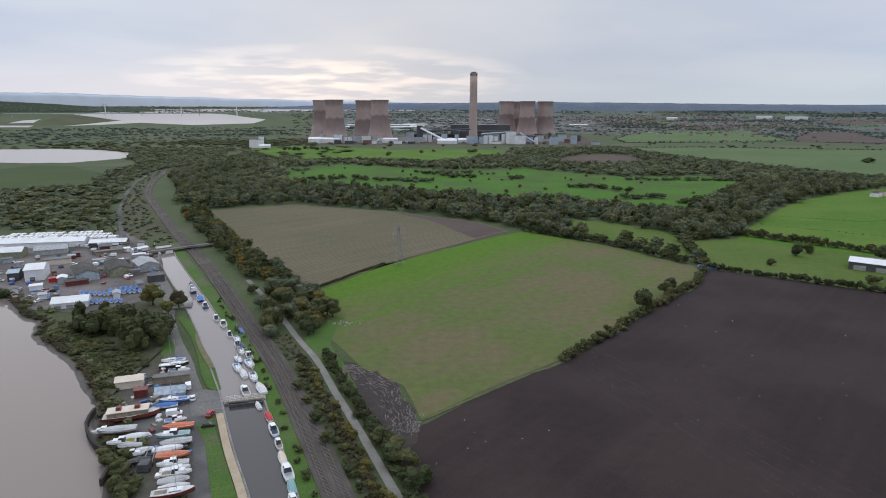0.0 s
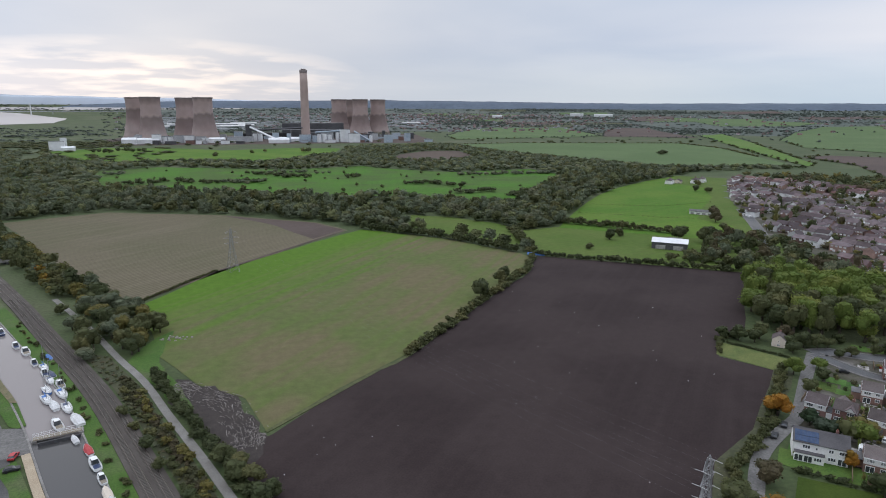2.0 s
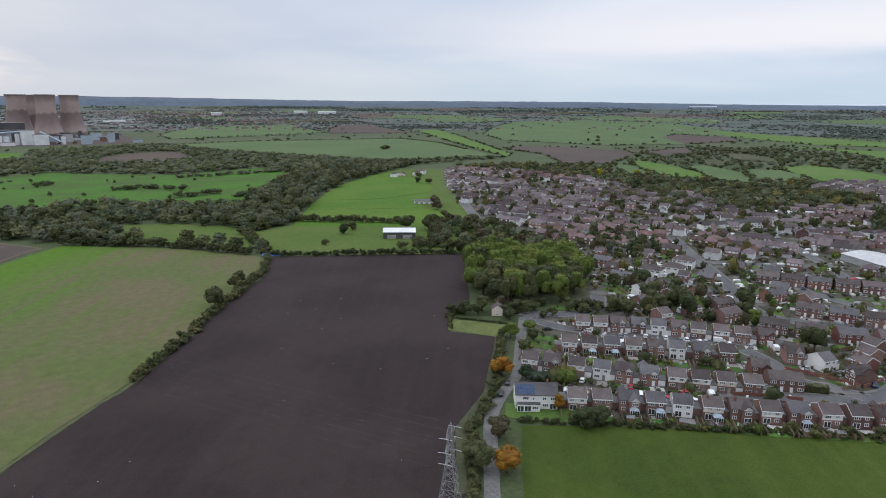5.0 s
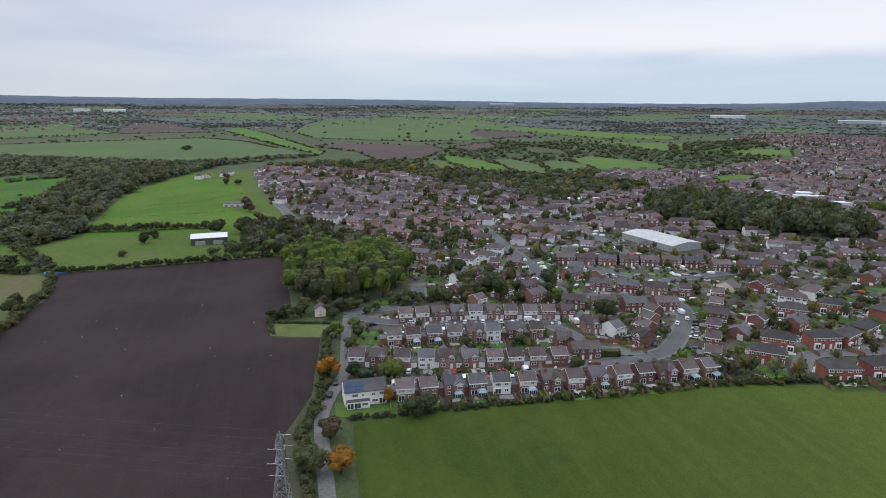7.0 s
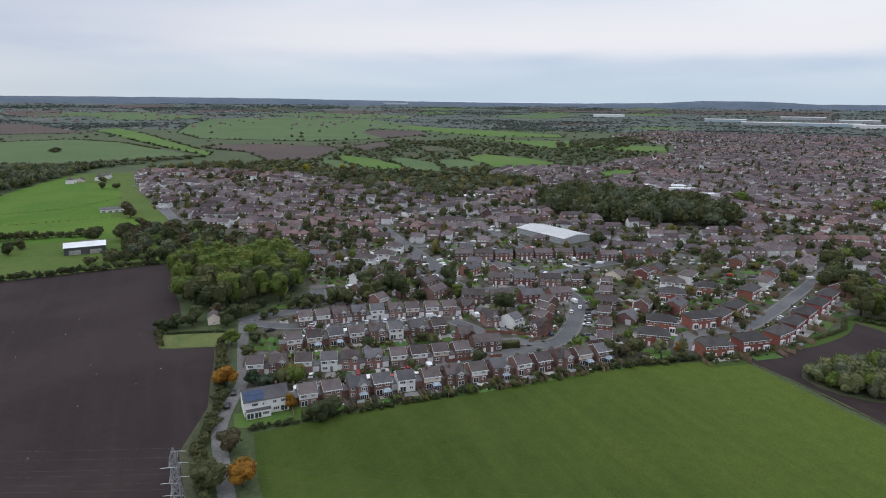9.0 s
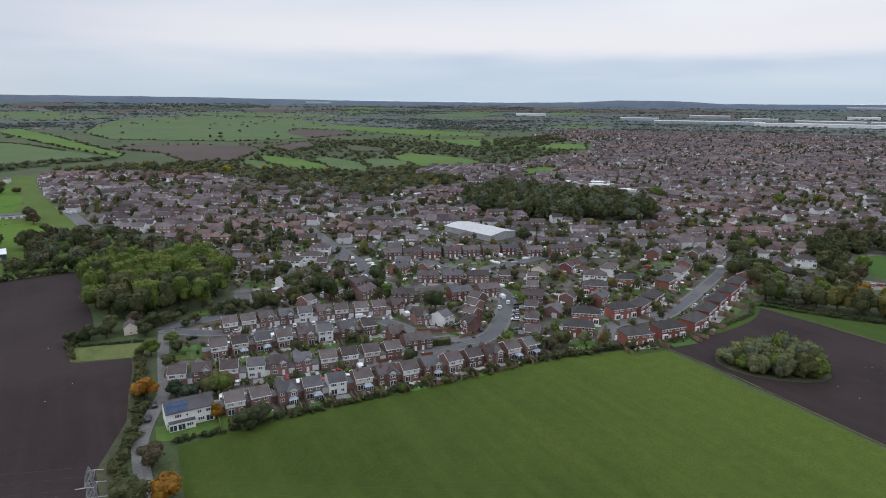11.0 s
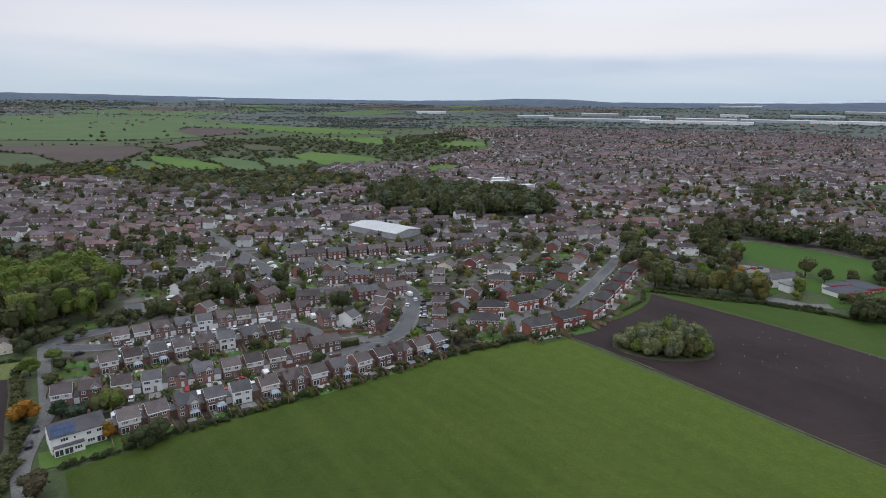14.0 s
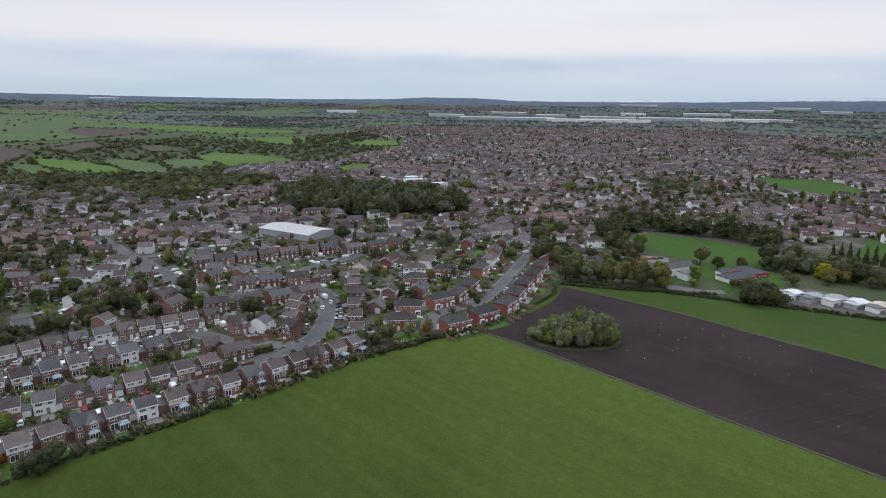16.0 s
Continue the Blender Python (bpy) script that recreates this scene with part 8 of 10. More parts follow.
hall(-261, 384, 14.8, 6.6, 3.4, 29, "render_cream", "low cream rendered store", name="store", roof_key="flat_roof")
hall(-303, 433, 58, 11.5, 4.2, 13, "sheet_white", "very long white storage shed", "gable", "shed", "sheet_white")
hall(-256, 436, 24.6, 9.8, 3.8, 15, "cladding_dark", "long dark shed", "gable", "shed", "sheet_white")
hall(-236, 326, 6.1, 4.9, 2.5, 30, "sheet_white", "white site cabin", name="cabin", roof_key="sheet_white")
hall(-252, 424, 7.4, 11.5, 3.4, 30, "maroon", "dark red brick workshop", name="workshop", roof_key="cladding_dark")
hall(-243, 412, 18.0, 4.9, 2.5, 36, "timber", "low timber lock-up row", name="store", roof_key="asbestos")
hall(-226, 420, 11.5, 4.1, 2.4, 60, "sheet_white", "row of white lock-up units", "gable", "store", "sheet_white")
hall(-219, 336, 11.5, 3.3, 2.5, 36, "maroon", "low brown store", name="store", roof_key="roof_brown")
hall(-236, 342, 5.7, 3.3, 2.2, 36, "red", "red shipping container", name="container", roof_key="red")
hall(-226, 342, 7.4, 3.3, 2.4, 36, "cladding", "grey shipping container", name="container", roof_key="flat_roof")
for k in range(46):
    x, y = random.Random(k).uniform(-300, -178), random.Random(k + 99).uniform(300, 445)
    if inside(INDUSTRY, x, y) and not any(math.hypot(x - hx, y - hy) < 13 for hx, hy in ((-252, 351), (-225, 354), (-211, 365), (-198, 374), (-199, 299), (-305, 402), (-284, 413), (-261, 384))):
        q = random.Random(k + 7)
        hall(x, y, q.uniform(4, 9), q.uniform(2.4, 5), q.uniform(2.2, 3.4), q.choice([30, 36, 120, 126]), q.choice(["sheet_white", "cladding", "maroon", "timber", "cladding_dark", "cladding_blue", "concrete"]), "small store or container in an industrial yard", q.choice(["flat", "gable"]), "store", q.choice(["sheet_white", "asbestos", "flat_roof", "cladding"]))
ry = random.Random(31)


def caravan():
    c = thing("caravan", "white touring caravan in storage", "caravan")
    v = []
    prof = [(-3.2, 0.5), (-3.3, 1.2), (-3.0, 2.4), (-2.6, 2.65), (2.5, 2.65), (2.9, 2.3), (3.3, 1.2), (3.1, 0.5)]
    n = len(prof)
    v = [(x, -1.15, z) for x, z in prof] + [(x, 1.15, z) for x, z in prof]
    part("body", Geo().add(v, [tuple(range(n))[::-1], tuple(range(n, 2 * n))] + [(i, (i + 1) % n, n + (i + 1) % n, n + i) for i in range(n)]), "white", c)
    for q in (-1.8, 0.9):
        part("window", Geo().box(q, -1.18, 1.3, q + 1.1, 1.18, 2.0), "glass", c)
    for s in (-1.05, 1.05):
        part("wheel", Geo().tube((0, s - 0.1, 0.35), (0, s + 0.1, 0.35), 0.35, n=10), "tyre", c)
    part("drawbar", Geo().tube((3.1, 0, 0.5), (4.5, 0, 0.5), 0.07), "steel", c)
    return c


van0 = caravan()
rows = [((-352, 446), (-262, 462)), ((-350, 455), (-268, 471)), ((-348, 464), (-276, 480)), ((-344, 421), (-322, 425))]
first = True
for (x0, y0), (x1, y1) in rows:
    n = int(math.hypot(x1 - x0, y1 - y0) / 3.4)
    for i in range(n):
        if ry.random() < 0.12:
            continue
        m = pose(x0 + (x1 - x0) * i / n + ry.uniform(-0.4, 0.4), y0 + (y1 - y0) * i / n + ry.uniform(-0.5, 0.5), 0.17, 0, 0, 100 + ry.uniform(-6, 6))
        if first:
            van0.matrix_basis, first = m, False
            tagged(van0, group="caravans in storage")
        else:
            copy_thing(van0, m)
dinghy = boat("covered", 6.0, "white", "small boat under a bright blue cover on a trailer", "blue")
first = True
for (x0, y0), (x1, y1) in [((-190.1, 317.4), (-173.7, 324.1)), ((-192.0, 322.6), (-179.1, 330.5)), ((-190.5, 302.4), (-174.4, 305.6)), ((-218.5, 310.4), (-212.0, 313.0)), ((-205.5, 317.8), (-189.5, 316.4))]:
    n = int(math.hypot(x1 - x0, y1 - y0) / 2.3)
    for i in range(n):
        m = pose(x0 + (x1 - x0) * i / n, y0 + (y1 - y0) * i / n, 0.45, 0, 0, 118 + ry.uniform(-7, 7))
        if first:
            dinghy.matrix_basis, first = m, False
            tagged(dinghy, group="boats on trailers")
        else:
            copy_thing(dinghy, m)
part("trailer", Geo().box(-2.2, -0.8, -0.28, 2.2, 0.8, 0.02), "steel", dinghy)
for i in range(70):
    x, y = ry.uniform(-300, -176), ry.uniform(300, 450)
    if inside(INDUSTRY, x, y) and not any(math.hypot(x - hx, y - hy) < 12 for hx, hy in ((-252, 351), (-225, 354), (-210, 365), (-199, 374), (-199, 299), (-305, 402), (-284, 413), (-261, 384), (-178, 346))):
        park(ry.choice([0, 0, 1, 2, 3, 4, 5, 7]), x, y, ry.uniform(0, 360), 0.17)
for i in range(60):
    x, y = ry.uniform(-285, -180), ry.uniform(305, 435)
    if not inside(INDUSTRY, x, y):
        continue
    t = thing("crate_stack", "stack of timber crates and pallets in the yard", "crates", pose(x, y, 0.17, 0, 0, ry.uniform(0, 90)))
    for q in range(ry.randint(2, 4)):
        part("crate", Geo().box(-1.2, -0.9 + q * 0.1, q * 0.8, 1.1, 0.9, q * 0.8 + 0.74), ry.choice(["timber", "pallet_white", "maroon", "blue"]), t)

# ---- pylons ----
def pylon(x, y, turn, h, label):
    t = thing("pylon", label, "pylon", pose(x, y, 0.05, 0, 0, turn))
    k = h / 26.0
    wid = lambda z: (2.9 - 2.1 * min(z / 17.0, 1.0)) * k if z < 17 else (0.8 - 0.045 * (z - 17)) * k
    lv = [0, 3.5, 6.6, 9.3, 11.7, 13.8, 15.6, 17.0, 18.6, 20.2, 21.8, 23.4, 25.0]
    for sx, sy in ((-1, -1), (1, -1), (1, 1), (-1, 1)):
        g = Geo()
        for a, b in zip(lv, lv[1:]):
            g.tube((sx * wid(a), sy * wid(a), a * k), (sx * wid(b), sy * wid(b), b * k), 0.11, n=4)
        g.tube((sx * wid(25), sy * wid(25), 25 * k), (0, 0, 26.3 * k), 0.07, n=4)
        part("leg", g, "steel", t)
    for i, (p, q) in enumerate((((-1, -1), (1, -1)), ((1, -1), (1, 1)), ((1, 1), (-1, 1)), ((-1, 1), (-1, -1)))):
        g = Geo()
        for a, b in zip(lv, lv[1:]):
            g.tube((p[0] * wid(a), p[1] * wid(a), a * k), (q[0] * wid(b), q[1] * wid(b), b * k), 0.06, n=3)
            g.tube((q[0] * wid(a), q[1] * wid(a), a * k), (p[0] * wid(b), p[1] * wid(b), b * k), 0.05, n=3)
            g.tube((p[0] * wid(b), p[1] * wid(b), b * k), (q[0] * wid(b), q[1] * wid(b), b * k), 0.05, n=3)
        part("bracing", g, "steel", t)
    for z, arm in ((17.0, 3.4), (20.2, 3.9), (23.4, 3.2)):
        for s in (-1, 1):
            g = Geo()
            tip = (s * arm * k, 0, (z + 0.2) * k)
            for sy in (-0.55, 0.55):
                g.tube((s * 0.55 * k, sy * k, z * k), tip, 0.06, n=4).tube((s * 0.55 * k, sy * k, (z + 1.3) * k), tip, 0.05, n=4)
            part("crossarm", g, "steel", t)
            for e in (-1, 1):
                part("insulator", Geo().tube(tip, (tip[0], e * 1.7 * k, tip[2] - 0.12), 0.055, n=6), "pallet_white", t, "string of pale tension insulators")
    return t


P1, P2 = (85, 105), (-39, 388)
LINE = math.degrees(math.atan2(P2[1] - P1[1], P2[0] - P1[0])) - 90
pylon(*P1, LINE + 8, 26, "grey steel lattice electricity pylon beside the lane")
pylon(*P2, LINE, 27, "grey steel lattice electricity pylon in the stubble field")
pylon(180, -150, LINE + 30, 26, "grey steel lattice electricity pylon in the field")


def wire(a, b, sag, r=0.005):
    g = Geo()
    pts = [Vector(a).lerp(Vector(b), i / 24) - Vector((0, 0, sag * 4 * (i / 24) * (1 - i / 24))) for i in range(25)]
    for p, q in zip(pts, pts[1:]):
        g.tube(p, q, r, n=3)
    return g


lines = thing("power_line", "thin overhead electricity wires", "power line")
for a, b in ((P1, P2), (P1, (180, -150))):
    d = Vector((b[0] - a[0], b[1] - a[1])).normalized()
    for z, arm in ((15.8, 3.4), (19.0, 3.9), (22.2, 3.2), (26.3, 0)):
        for s in ((-1, 1) if arm else (1,)):
            o = (-d.y * arm * s, d.x * arm * s)
            part("wire", wire((a[0] + o[0], a[1] + o[1], z), (b[0] + o[0], b[1] + o[1], z), 5.0), "wire", lines)

# ---- barn, warehouse, school and other single buildings ----
hall(262, 389, 24, 15, 5.0, -36, "cladding_dark", "dark barn with a pale roof", "gable", "barn", "sheet_white", 2, 0.12)
hall(272, 398, 10, 8, 3.5, -36, "timber", "small farm shed beside the barn", "gable", "shed", "asbestos")
w = hall(456, 126, 50, 27, 4.5, 61, "cladding", "long warehouse with a white ribbed roof", "gable", "warehouse", "roof_sheet", 6, 0.06)
for k in range(11):
    x = -22.5 + k * 4.4
    part("rooflight", Geo().gable(x, -13.4, x + 1.0, 13.4, 4.64, 6.26, 0.05), "flat_roof", w, "grey strip of roof glazing")
for i in range(9):
    x, y = 474 + 50 * (i / 8), 262 - 19 * (i / 8)
    t = thing("terraced_house", "white rendered terraced house in a row", "house", pose(x, y, 0.1, 0, 0, -21), "white terrace")
    part("wall", Geo().box(-3.3, -4, 0, 3.3, 4, 5.2), "render_white", t)
    part("roof", Geo().gable(-3.35, -4.3, 3.35, 4.3, 5.1, 7.4), "roof_dark", t)
    put_window(t, "wide", -1.4, -4, 3.3)
    put_window(t, "wide", -1.4, -4, 0.9)
    part("door", DOOR, None, t, at=pose(1.6, -4, 0.05))
    put_window(t, "mid", 1.6, -4, 3.3)
s = sch = thing("school", "single-storey school with grey flat roofs and red fascias", "school", pose(360, -163, 0.1, 0, 0, -63))
for k, (x0, y0, x1, y1, hh) in enumerate([(-22, -11, 4, 6, 3.6), (4, -7, 22, 12, 3.8), (-14, 6, 4, 14, 4.4), (10, 12, 22, 18, 3.6)]):
    part("wall", Geo().box(x0, y0, 0, x1, y1, hh), "render_white" if k != 1 else "brick_brown", s)
    part("roof", Geo().box(x0 - 0.4, y0 - 0.4, hh, x1 + 0.4, y1 + 0.4, hh + 0.35), "slate_flat", s)
    part("fascia", Geo().box(x0 - 0.5, y0 - 0.55, hh - 0.9, x1 + 0.5, y0 - 0.42, hh + 0.38), "red", s, "red painted fascia")
    for q in range(int((x1 - x0) / 3.2)):
        put_window(s, "wide", x0 + 1.8 + q * 3.2, y0, 0.9)
sch.scale = (0.76, 0.70, 0.70)
hall(368, -128, 20, 9, 5.0, -60, "render_white", "two-storey white school block with a grey roof", "gable", "school_block", "roof_grey", 0)
hall(356, -130, 9, 7, 4, -60, "render_white", "white school annex with flat roof", name="school_block")
sheet("school_path", [(341, -112), (341, -118), (333, -131), (334, -141), (327, -141), (326, -129), (331, -111)], "pavement", 0.20, "pale gravel path beside the school", "path", 0.4)
sheet("school_car_park", [(408, -105), (411, -120), (405, -135), (395, -132), (390, -115), (389, -102)], "concrete", 0.17, "pale tarmac car park by a playing field", "ground", 0.4)
sheet("school_garden", [(352, -60), (395, -66), (436, -108), (428, -119), (410, -136), (392, -128), (352, -116), (345, -90)], "ground", 0.11, "rough grass behind a row of tall trees", "grass", 0.5)
for q in range(5):
    park(q, 396 + q * 1.6, -110 - q * 4.6, 75, 0.18)
for k, (x, y, w, d, key, roof) in enumerate([(322, -166, 9, 13, "sheet_white", "sheet_white"), (318, -175, 9, 13, "sheet_white", "sheet_white"), (314, -184, 9, 14, "cladding", "cladding"), (310, -193, 9, 15, "sheet_white", "cladding"), (305, -201, 10, 15, "sheet_white", "sheet_white"), (299, -209, 9, 14, "render_cream", "render_cream")]):
    hall(x + 6, y + 1, w * 0.8, d * 0.55, 2.6 + (k % 2) * 0.4, -60, key, "low white industrial unit in a row", "gable", "industrial_unit", roof, 1, 0.08)
    hall(x - 2.5, y - 3, w * 0.7, d * 0.42, 2.4 + (k % 3) * 0.3, -60, "cladding" if k % 2 else "render_white", "low flat-roofed workshop in a row", name="industrial_unit", roof_key="flat_roof" if k % 3 == 1 else "roof_sheet", bays=1)
sheet("school_lawn", [(342, -114), (392, -128), (384, -190), (344, -182), (330, -160), (328, -140), (348, -146), (364, -136)], "pitch", 0.12, "worn grass round the school buildings", "lawn", 0.5)
sheet("unit_yard", [(336, -160), (316, -160), (286, -206), (306, -224), (340, -192)], "yard_floor", 0.13, "worn tarmac yard round low industrial units", "ground", 0.5)
for x, y, w, d, a in [(380, -62, 14, 9, -25), (372, -78, 20, 10, -30), (398, -80, 12, 9, 40)]:
    hall(x, y, w, d, 5, a, "brick_brown", "brick building with a dark pitched roof", "gable", "brick_building", "roof_dark")
for x, y, w, d, a in [(790, 82, 46, 14, -70), (735, 30, 34, 12, -62), (770, 60, 30, 10, -70), (600, 250, 40, 14, -30)]:
    hall(x, y, w, d, 5, a, "render_white", "long flat-roofed shop building with white fascia", name="shop_building", roof_key="sheet_white")
hall(376, 508, 26, 7, 3, -42, "render_white", "long low white stable block", "gable", "stable_block", "roof_grey", 5)
for k, x, y, turn in [(9, 424.6, -73.7, 20), (11, 436.3, -92.3, 100), (5, 383.4, -73.8, 60), (9, 399.9, -94.5, 100), (11, 449.4, -67.5, 20), (10, 386.6, -63.8, 60)]:
    place(k, x, y, turn, "houses by the school")
for x, y in [(482, 728), (498, 734), (520, 728), (535, 735)]:
    place(rng.choice([6, 10, 11]), x, y, 40, "houses by the pasture")
t = thing("tarpaulin", "blue tarpaulin over a low heap at the field corner", "tarpaulin", pose(159, 388.5, 0.1, 0, 0, -32))
part("sheet", Geo().gable(-6, -1.8, 6, 1.8, 0.2, 1.5, 0.06), "blue", t)
part("heap", Geo().box(-5.8, -1.6, 0, 5.8, 1.6, 1.0, 0, 0.5), "dark_mud", t)
# ---- the town beyond, far country ----
rt = random.Random(77)
EDGE_WOOD = [(644, 803), (798, 695), (783, 549), (840, 524), (835, 421), (935, 277), (721, 220), (639, 266), (587, 296), (656, 377), (643, 452), (677, 550), (657, 677)]
KEEP_OUT = [MEADOW, PLOUGHED, PLOUGHED_2, STRIP, WOOD, BIG_PASTURE, TOWN_WOOD,
            [(455, 165), (422, 110), (456, 84), (492, 142)], [(524, -112), (524, -180), (456, -248), (486, -315), (240, -315), (290, -210), (336, -52), (394, -56), (430, -100)], SPORTS,
            [(262, 306), (203, 224), (262, 200), (300, 262), (352, 400), (300, 425), (272, 372)], [(240, 440), (240, 330), (360, 330), (345, 420)], EDGE_WOOD, [(933, 192), (992, 170), (988, 132), (888, 144), (885, 174)]]
TOWN = [(262, 200), (285, 215), (300, 262), (345, 335), (365, 420), (425, 520), (470, 590), (600, 760), (672, 690), (700, 520), (735, 330), (770, 245), (1000, 225), (1380, 130), (1650, 150), (2000, 380), (2500, 300), (2500, -900), (1800, -1200), (1000, -900), (600, -520), (440, -280), (360, -120), (300, 10), (250, 60), (240, 150)]
seeds = []
for _ in range(110):
    # most streets lie in rings round the fields, some run outwards
    x, y = rt.uniform(250, 2500), rt.uniform(-1200, 800)
    seeds.append((x, y, math.degrees(math.atan2(y, x)) + 90 + (rt.uniform(-32, 32) if rt.random() < 0.78 else rt.uniform(0, 180))))
wall_g, roof_g, white_g, town_roads, garden = Geo(), Geo(), Geo(), Geo(), []


def simple_house(x, y, w, d, e, rise, turn, hip):
    ca, sa, z0 = math.cos(turn), math.sin(turn), land(x, y)
    P = lambda u, v, z: (x + u * ca - v * sa, y + u * sa + v * ca, z0 + z)
    a, b = w / 2, d / 2
    pale = rt.random() < 0.25
    (white_g if pale else wall_g).add([P(-a, -b, 0), P(a, -b, 0), P(a, b, 0), P(-a, b, 0), P(-a, -b, e), P(a, -b, e), P(a, b, e), P(-a, b, e), P(-a, 0, e + rise - 0.1), P(a, 0, e + rise - 0.1)],
               [(0, 1, 5, 4), (2, 3, 7, 6), (1, 2, 6, 9, 5), (3, 0, 4, 8, 7)] if not hip else [(0, 1, 5, 4), (2, 3, 7, 6), (1, 2, 6, 5), (3, 0, 4, 7)])
    a2, b2, k = a + 0.25, b + 0.35, (b if hip else -0.0)
    roof_g.add([P(-a2, -b2, e - 0.1), P(a2, -b2, e - 0.1), P(a2, b2, e - 0.1), P(-a2, b2, e - 0.1), P(-a2 + k, 0, e + rise), P(a2 - k, 0, e + rise)],
               [(0, 1, 5, 4), (2, 3, 4, 5)] + ([(1, 2, 5), (3, 0, 4)] if hip else []))
    for s in (-1, 1):
        for u in ((-0.28, 0.28) if w < 9 else (-0.36, -0.12, 0.12, 0.36)):
            if rt.random() < 0.9:
                q, vv = u * w, s * (b + 0.06)
                z = e - 1.6
                white_g.add([P(q - 0.9, vv, z), P(q + 0.9, vv, z), P(q + 0.9, vv, z + 1.2), P(q - 0.9, vv, z + 1.2)], [(0, 1, 2, 3)])
                if e > 4 and rt.random() < 0.5:
                    white_g.add([P(q - 0.9, vv, 0.8), P(q + 0.9, vv, 0.8), P(q + 0.9, vv, 2.1), P(q - 0.9, vv, 2.1)], [(0, 1, 2, 3)])


count = 0
for si, (sx, sy, ang) in enumerate(seeds):
    ca, sa = math.cos(radians(ang)), math.sin(radians(ang))
    far = math.hypot(sx, sy) > 1500
    for i in range(-34, 35):
        for j in range(-18, 19):
            u, v = i * 9.6, j * 17.5 + (j % 2) * 5
            x, y = sx + u * ca - v * sa, sy + u * sa + v * ca
            rr = math.hypot(x, y)
            if rr > 2550 or not inside(TOWN, x, y):
                continue
            if min(range(len(seeds)), key=lambda q: (seeds[q][0] - x) ** 2 + (seeds[q][1] - y) ** 2) != si:
                continue
            if any(inside(p, x, y) for p in KEEP_OUT) or any(near_line(l, x, y, 9) for l in STREET_LINES if rr < 620):
                continue
            if any((x - hx) ** 2 + (y - hy) ** 2 < (13 if hk in (7, 8, 11, 12) else 10.5) ** 2 for hx, hy, _, hk in HOUSES if abs(x - hx) < 14) if rr < 560 else False:
                continue
            roll = rt.random()
            if roll < (0.6 if si % 9 == 3 else 0.2) + (0.55 if noise.noise((x * 0.011, y * 0.011, 3.0)) > 0.21 else 0):
                garden.append((x, y))
                continue
            turn = ang + rt.uniform(-2, 2)
            if j % 2 == 0:
                a, b = Vector((ca, sa)) * 5.0, Vector((-sa, ca)) * 2.4
                o = Vector((x, y)) - Vector((-sa, ca)) * 9.5
                town_roads.add([(*(o - a - b), land(*o) + 0.1), (*(o + a - b), land(*o) + 0.1), (*(o + a + b), land(*o) + 0.1), (*(o - a + b), land(*o) + 0.1)], [(0, 1, 2, 3)])
            if rr < 430 and len(HOUSES) < 235:
                place(rt.choice([0, 1, 3, 5, 9, 9, 10, 8, 12, 6, 14, 1, 11]), x, y, turn + rt.choice([0, 180]), "houses of the town")
            else:
                bung = rt.random() < 0.3
                simple_house(x, y, rt.choice([8, 9, 9.6, 12]), rt.uniform(7, 8.5), 2.7 if bung else 5.0, rt.uniform(1.9, 2.7), radians(turn + (90 if rt.random() < 0.12 else 0)), rt.random() < 0.3)
            count += 1
            if rt.random() < 0.5 and rr < 900:
                garden.append((x - sa * 8.0 + rt.uniform(-5, 5), y + ca * 8.0 + rt.uniform(-5, 5)))
            if rt.random() < 0.9:
                garden.append((x - sa * 8.5 + rt.uniform(-4, 4), y + ca * 8.5 + rt.uniform(-4, 4)))
            for _ in range(rt.choice([0, 1, 2, 2, 3])):
                a, b, z0 = x + rt.uniform(-6, 6), y + rt.uniform(-6, 6), land(x, y)
                white_g.box(a - 1.2, b - 1.2, z0, a + 1.2, b + 1.2, z0 + rt.uniform(1.4, 2.6))
ESTATE = [(873, 332), (904, 339), (949, 305), (971, 228), (923, 208), (851, 241), (806, 251), (801, 321)]
for i in range(9):
    for j in range(7):
        x, y = 800 + i * 19 + j * 3, 212 + j * 17 + i * 2
        if inside(ESTATE, x, y):
            simple_house(x, y, 9.6, 8, 5.0, 2.4, radians(105 + rt.uniform(-3, 3)), False)
car_g = {"white": Geo(), "black": Geo(), "silver": Geo(), "red": Geo()}
for k in range(2200):
    az, rr = radians(rt.uniform(48, 118)), rt.uniform(330, 1300)
    x, y = rr * math.sin(az), rr * math.cos(az)
    if not inside(TOWN, x, y) or any(inside(p, x, y) for p in KEEP_OUT) or any((x - hx) ** 2 + (y - hy) ** 2 < 40 for hx, hy, _, _ in HOUSES):
        continue
    g = car_g[rt.choices(list(car_g), [5, 3, 3, 0.5])[0]]
    a = rt.uniform(0, 3.14)
    d, p = Vector((math.cos(a), math.sin(a))) * 2.1, Vector((-math.sin(a), math.cos(a))) * 0.88
    o = Vector((x, y))
    c = [o - d - p, o + d - p, o + d + p, o - d + p]
    q = [o - d * 0.75 - p * 0.8, o + d * 0.3 - p * 0.8, o + d * 0.3 + p * 0.8, o - d * 0.75 + p * 0.8]
    g.add([(*v, 0.3) for v in c] + [(*v, 0.95) for v in c] + [(*v, 1.45) for v in q], [(0, 1, 5, 4), (1, 2, 6, 5), (2, 3, 7, 6), (3, 0, 4, 7), (4, 5, 9, 8), (5, 6, 10, 9), (6, 7, 11, 10), (7, 4, 8, 11), (8, 9, 10, 11)])
for k, g in car_g.items():
    solid("parked_cars", g, k, f"many small parked {k} cars in the town", "cars", "stuff")
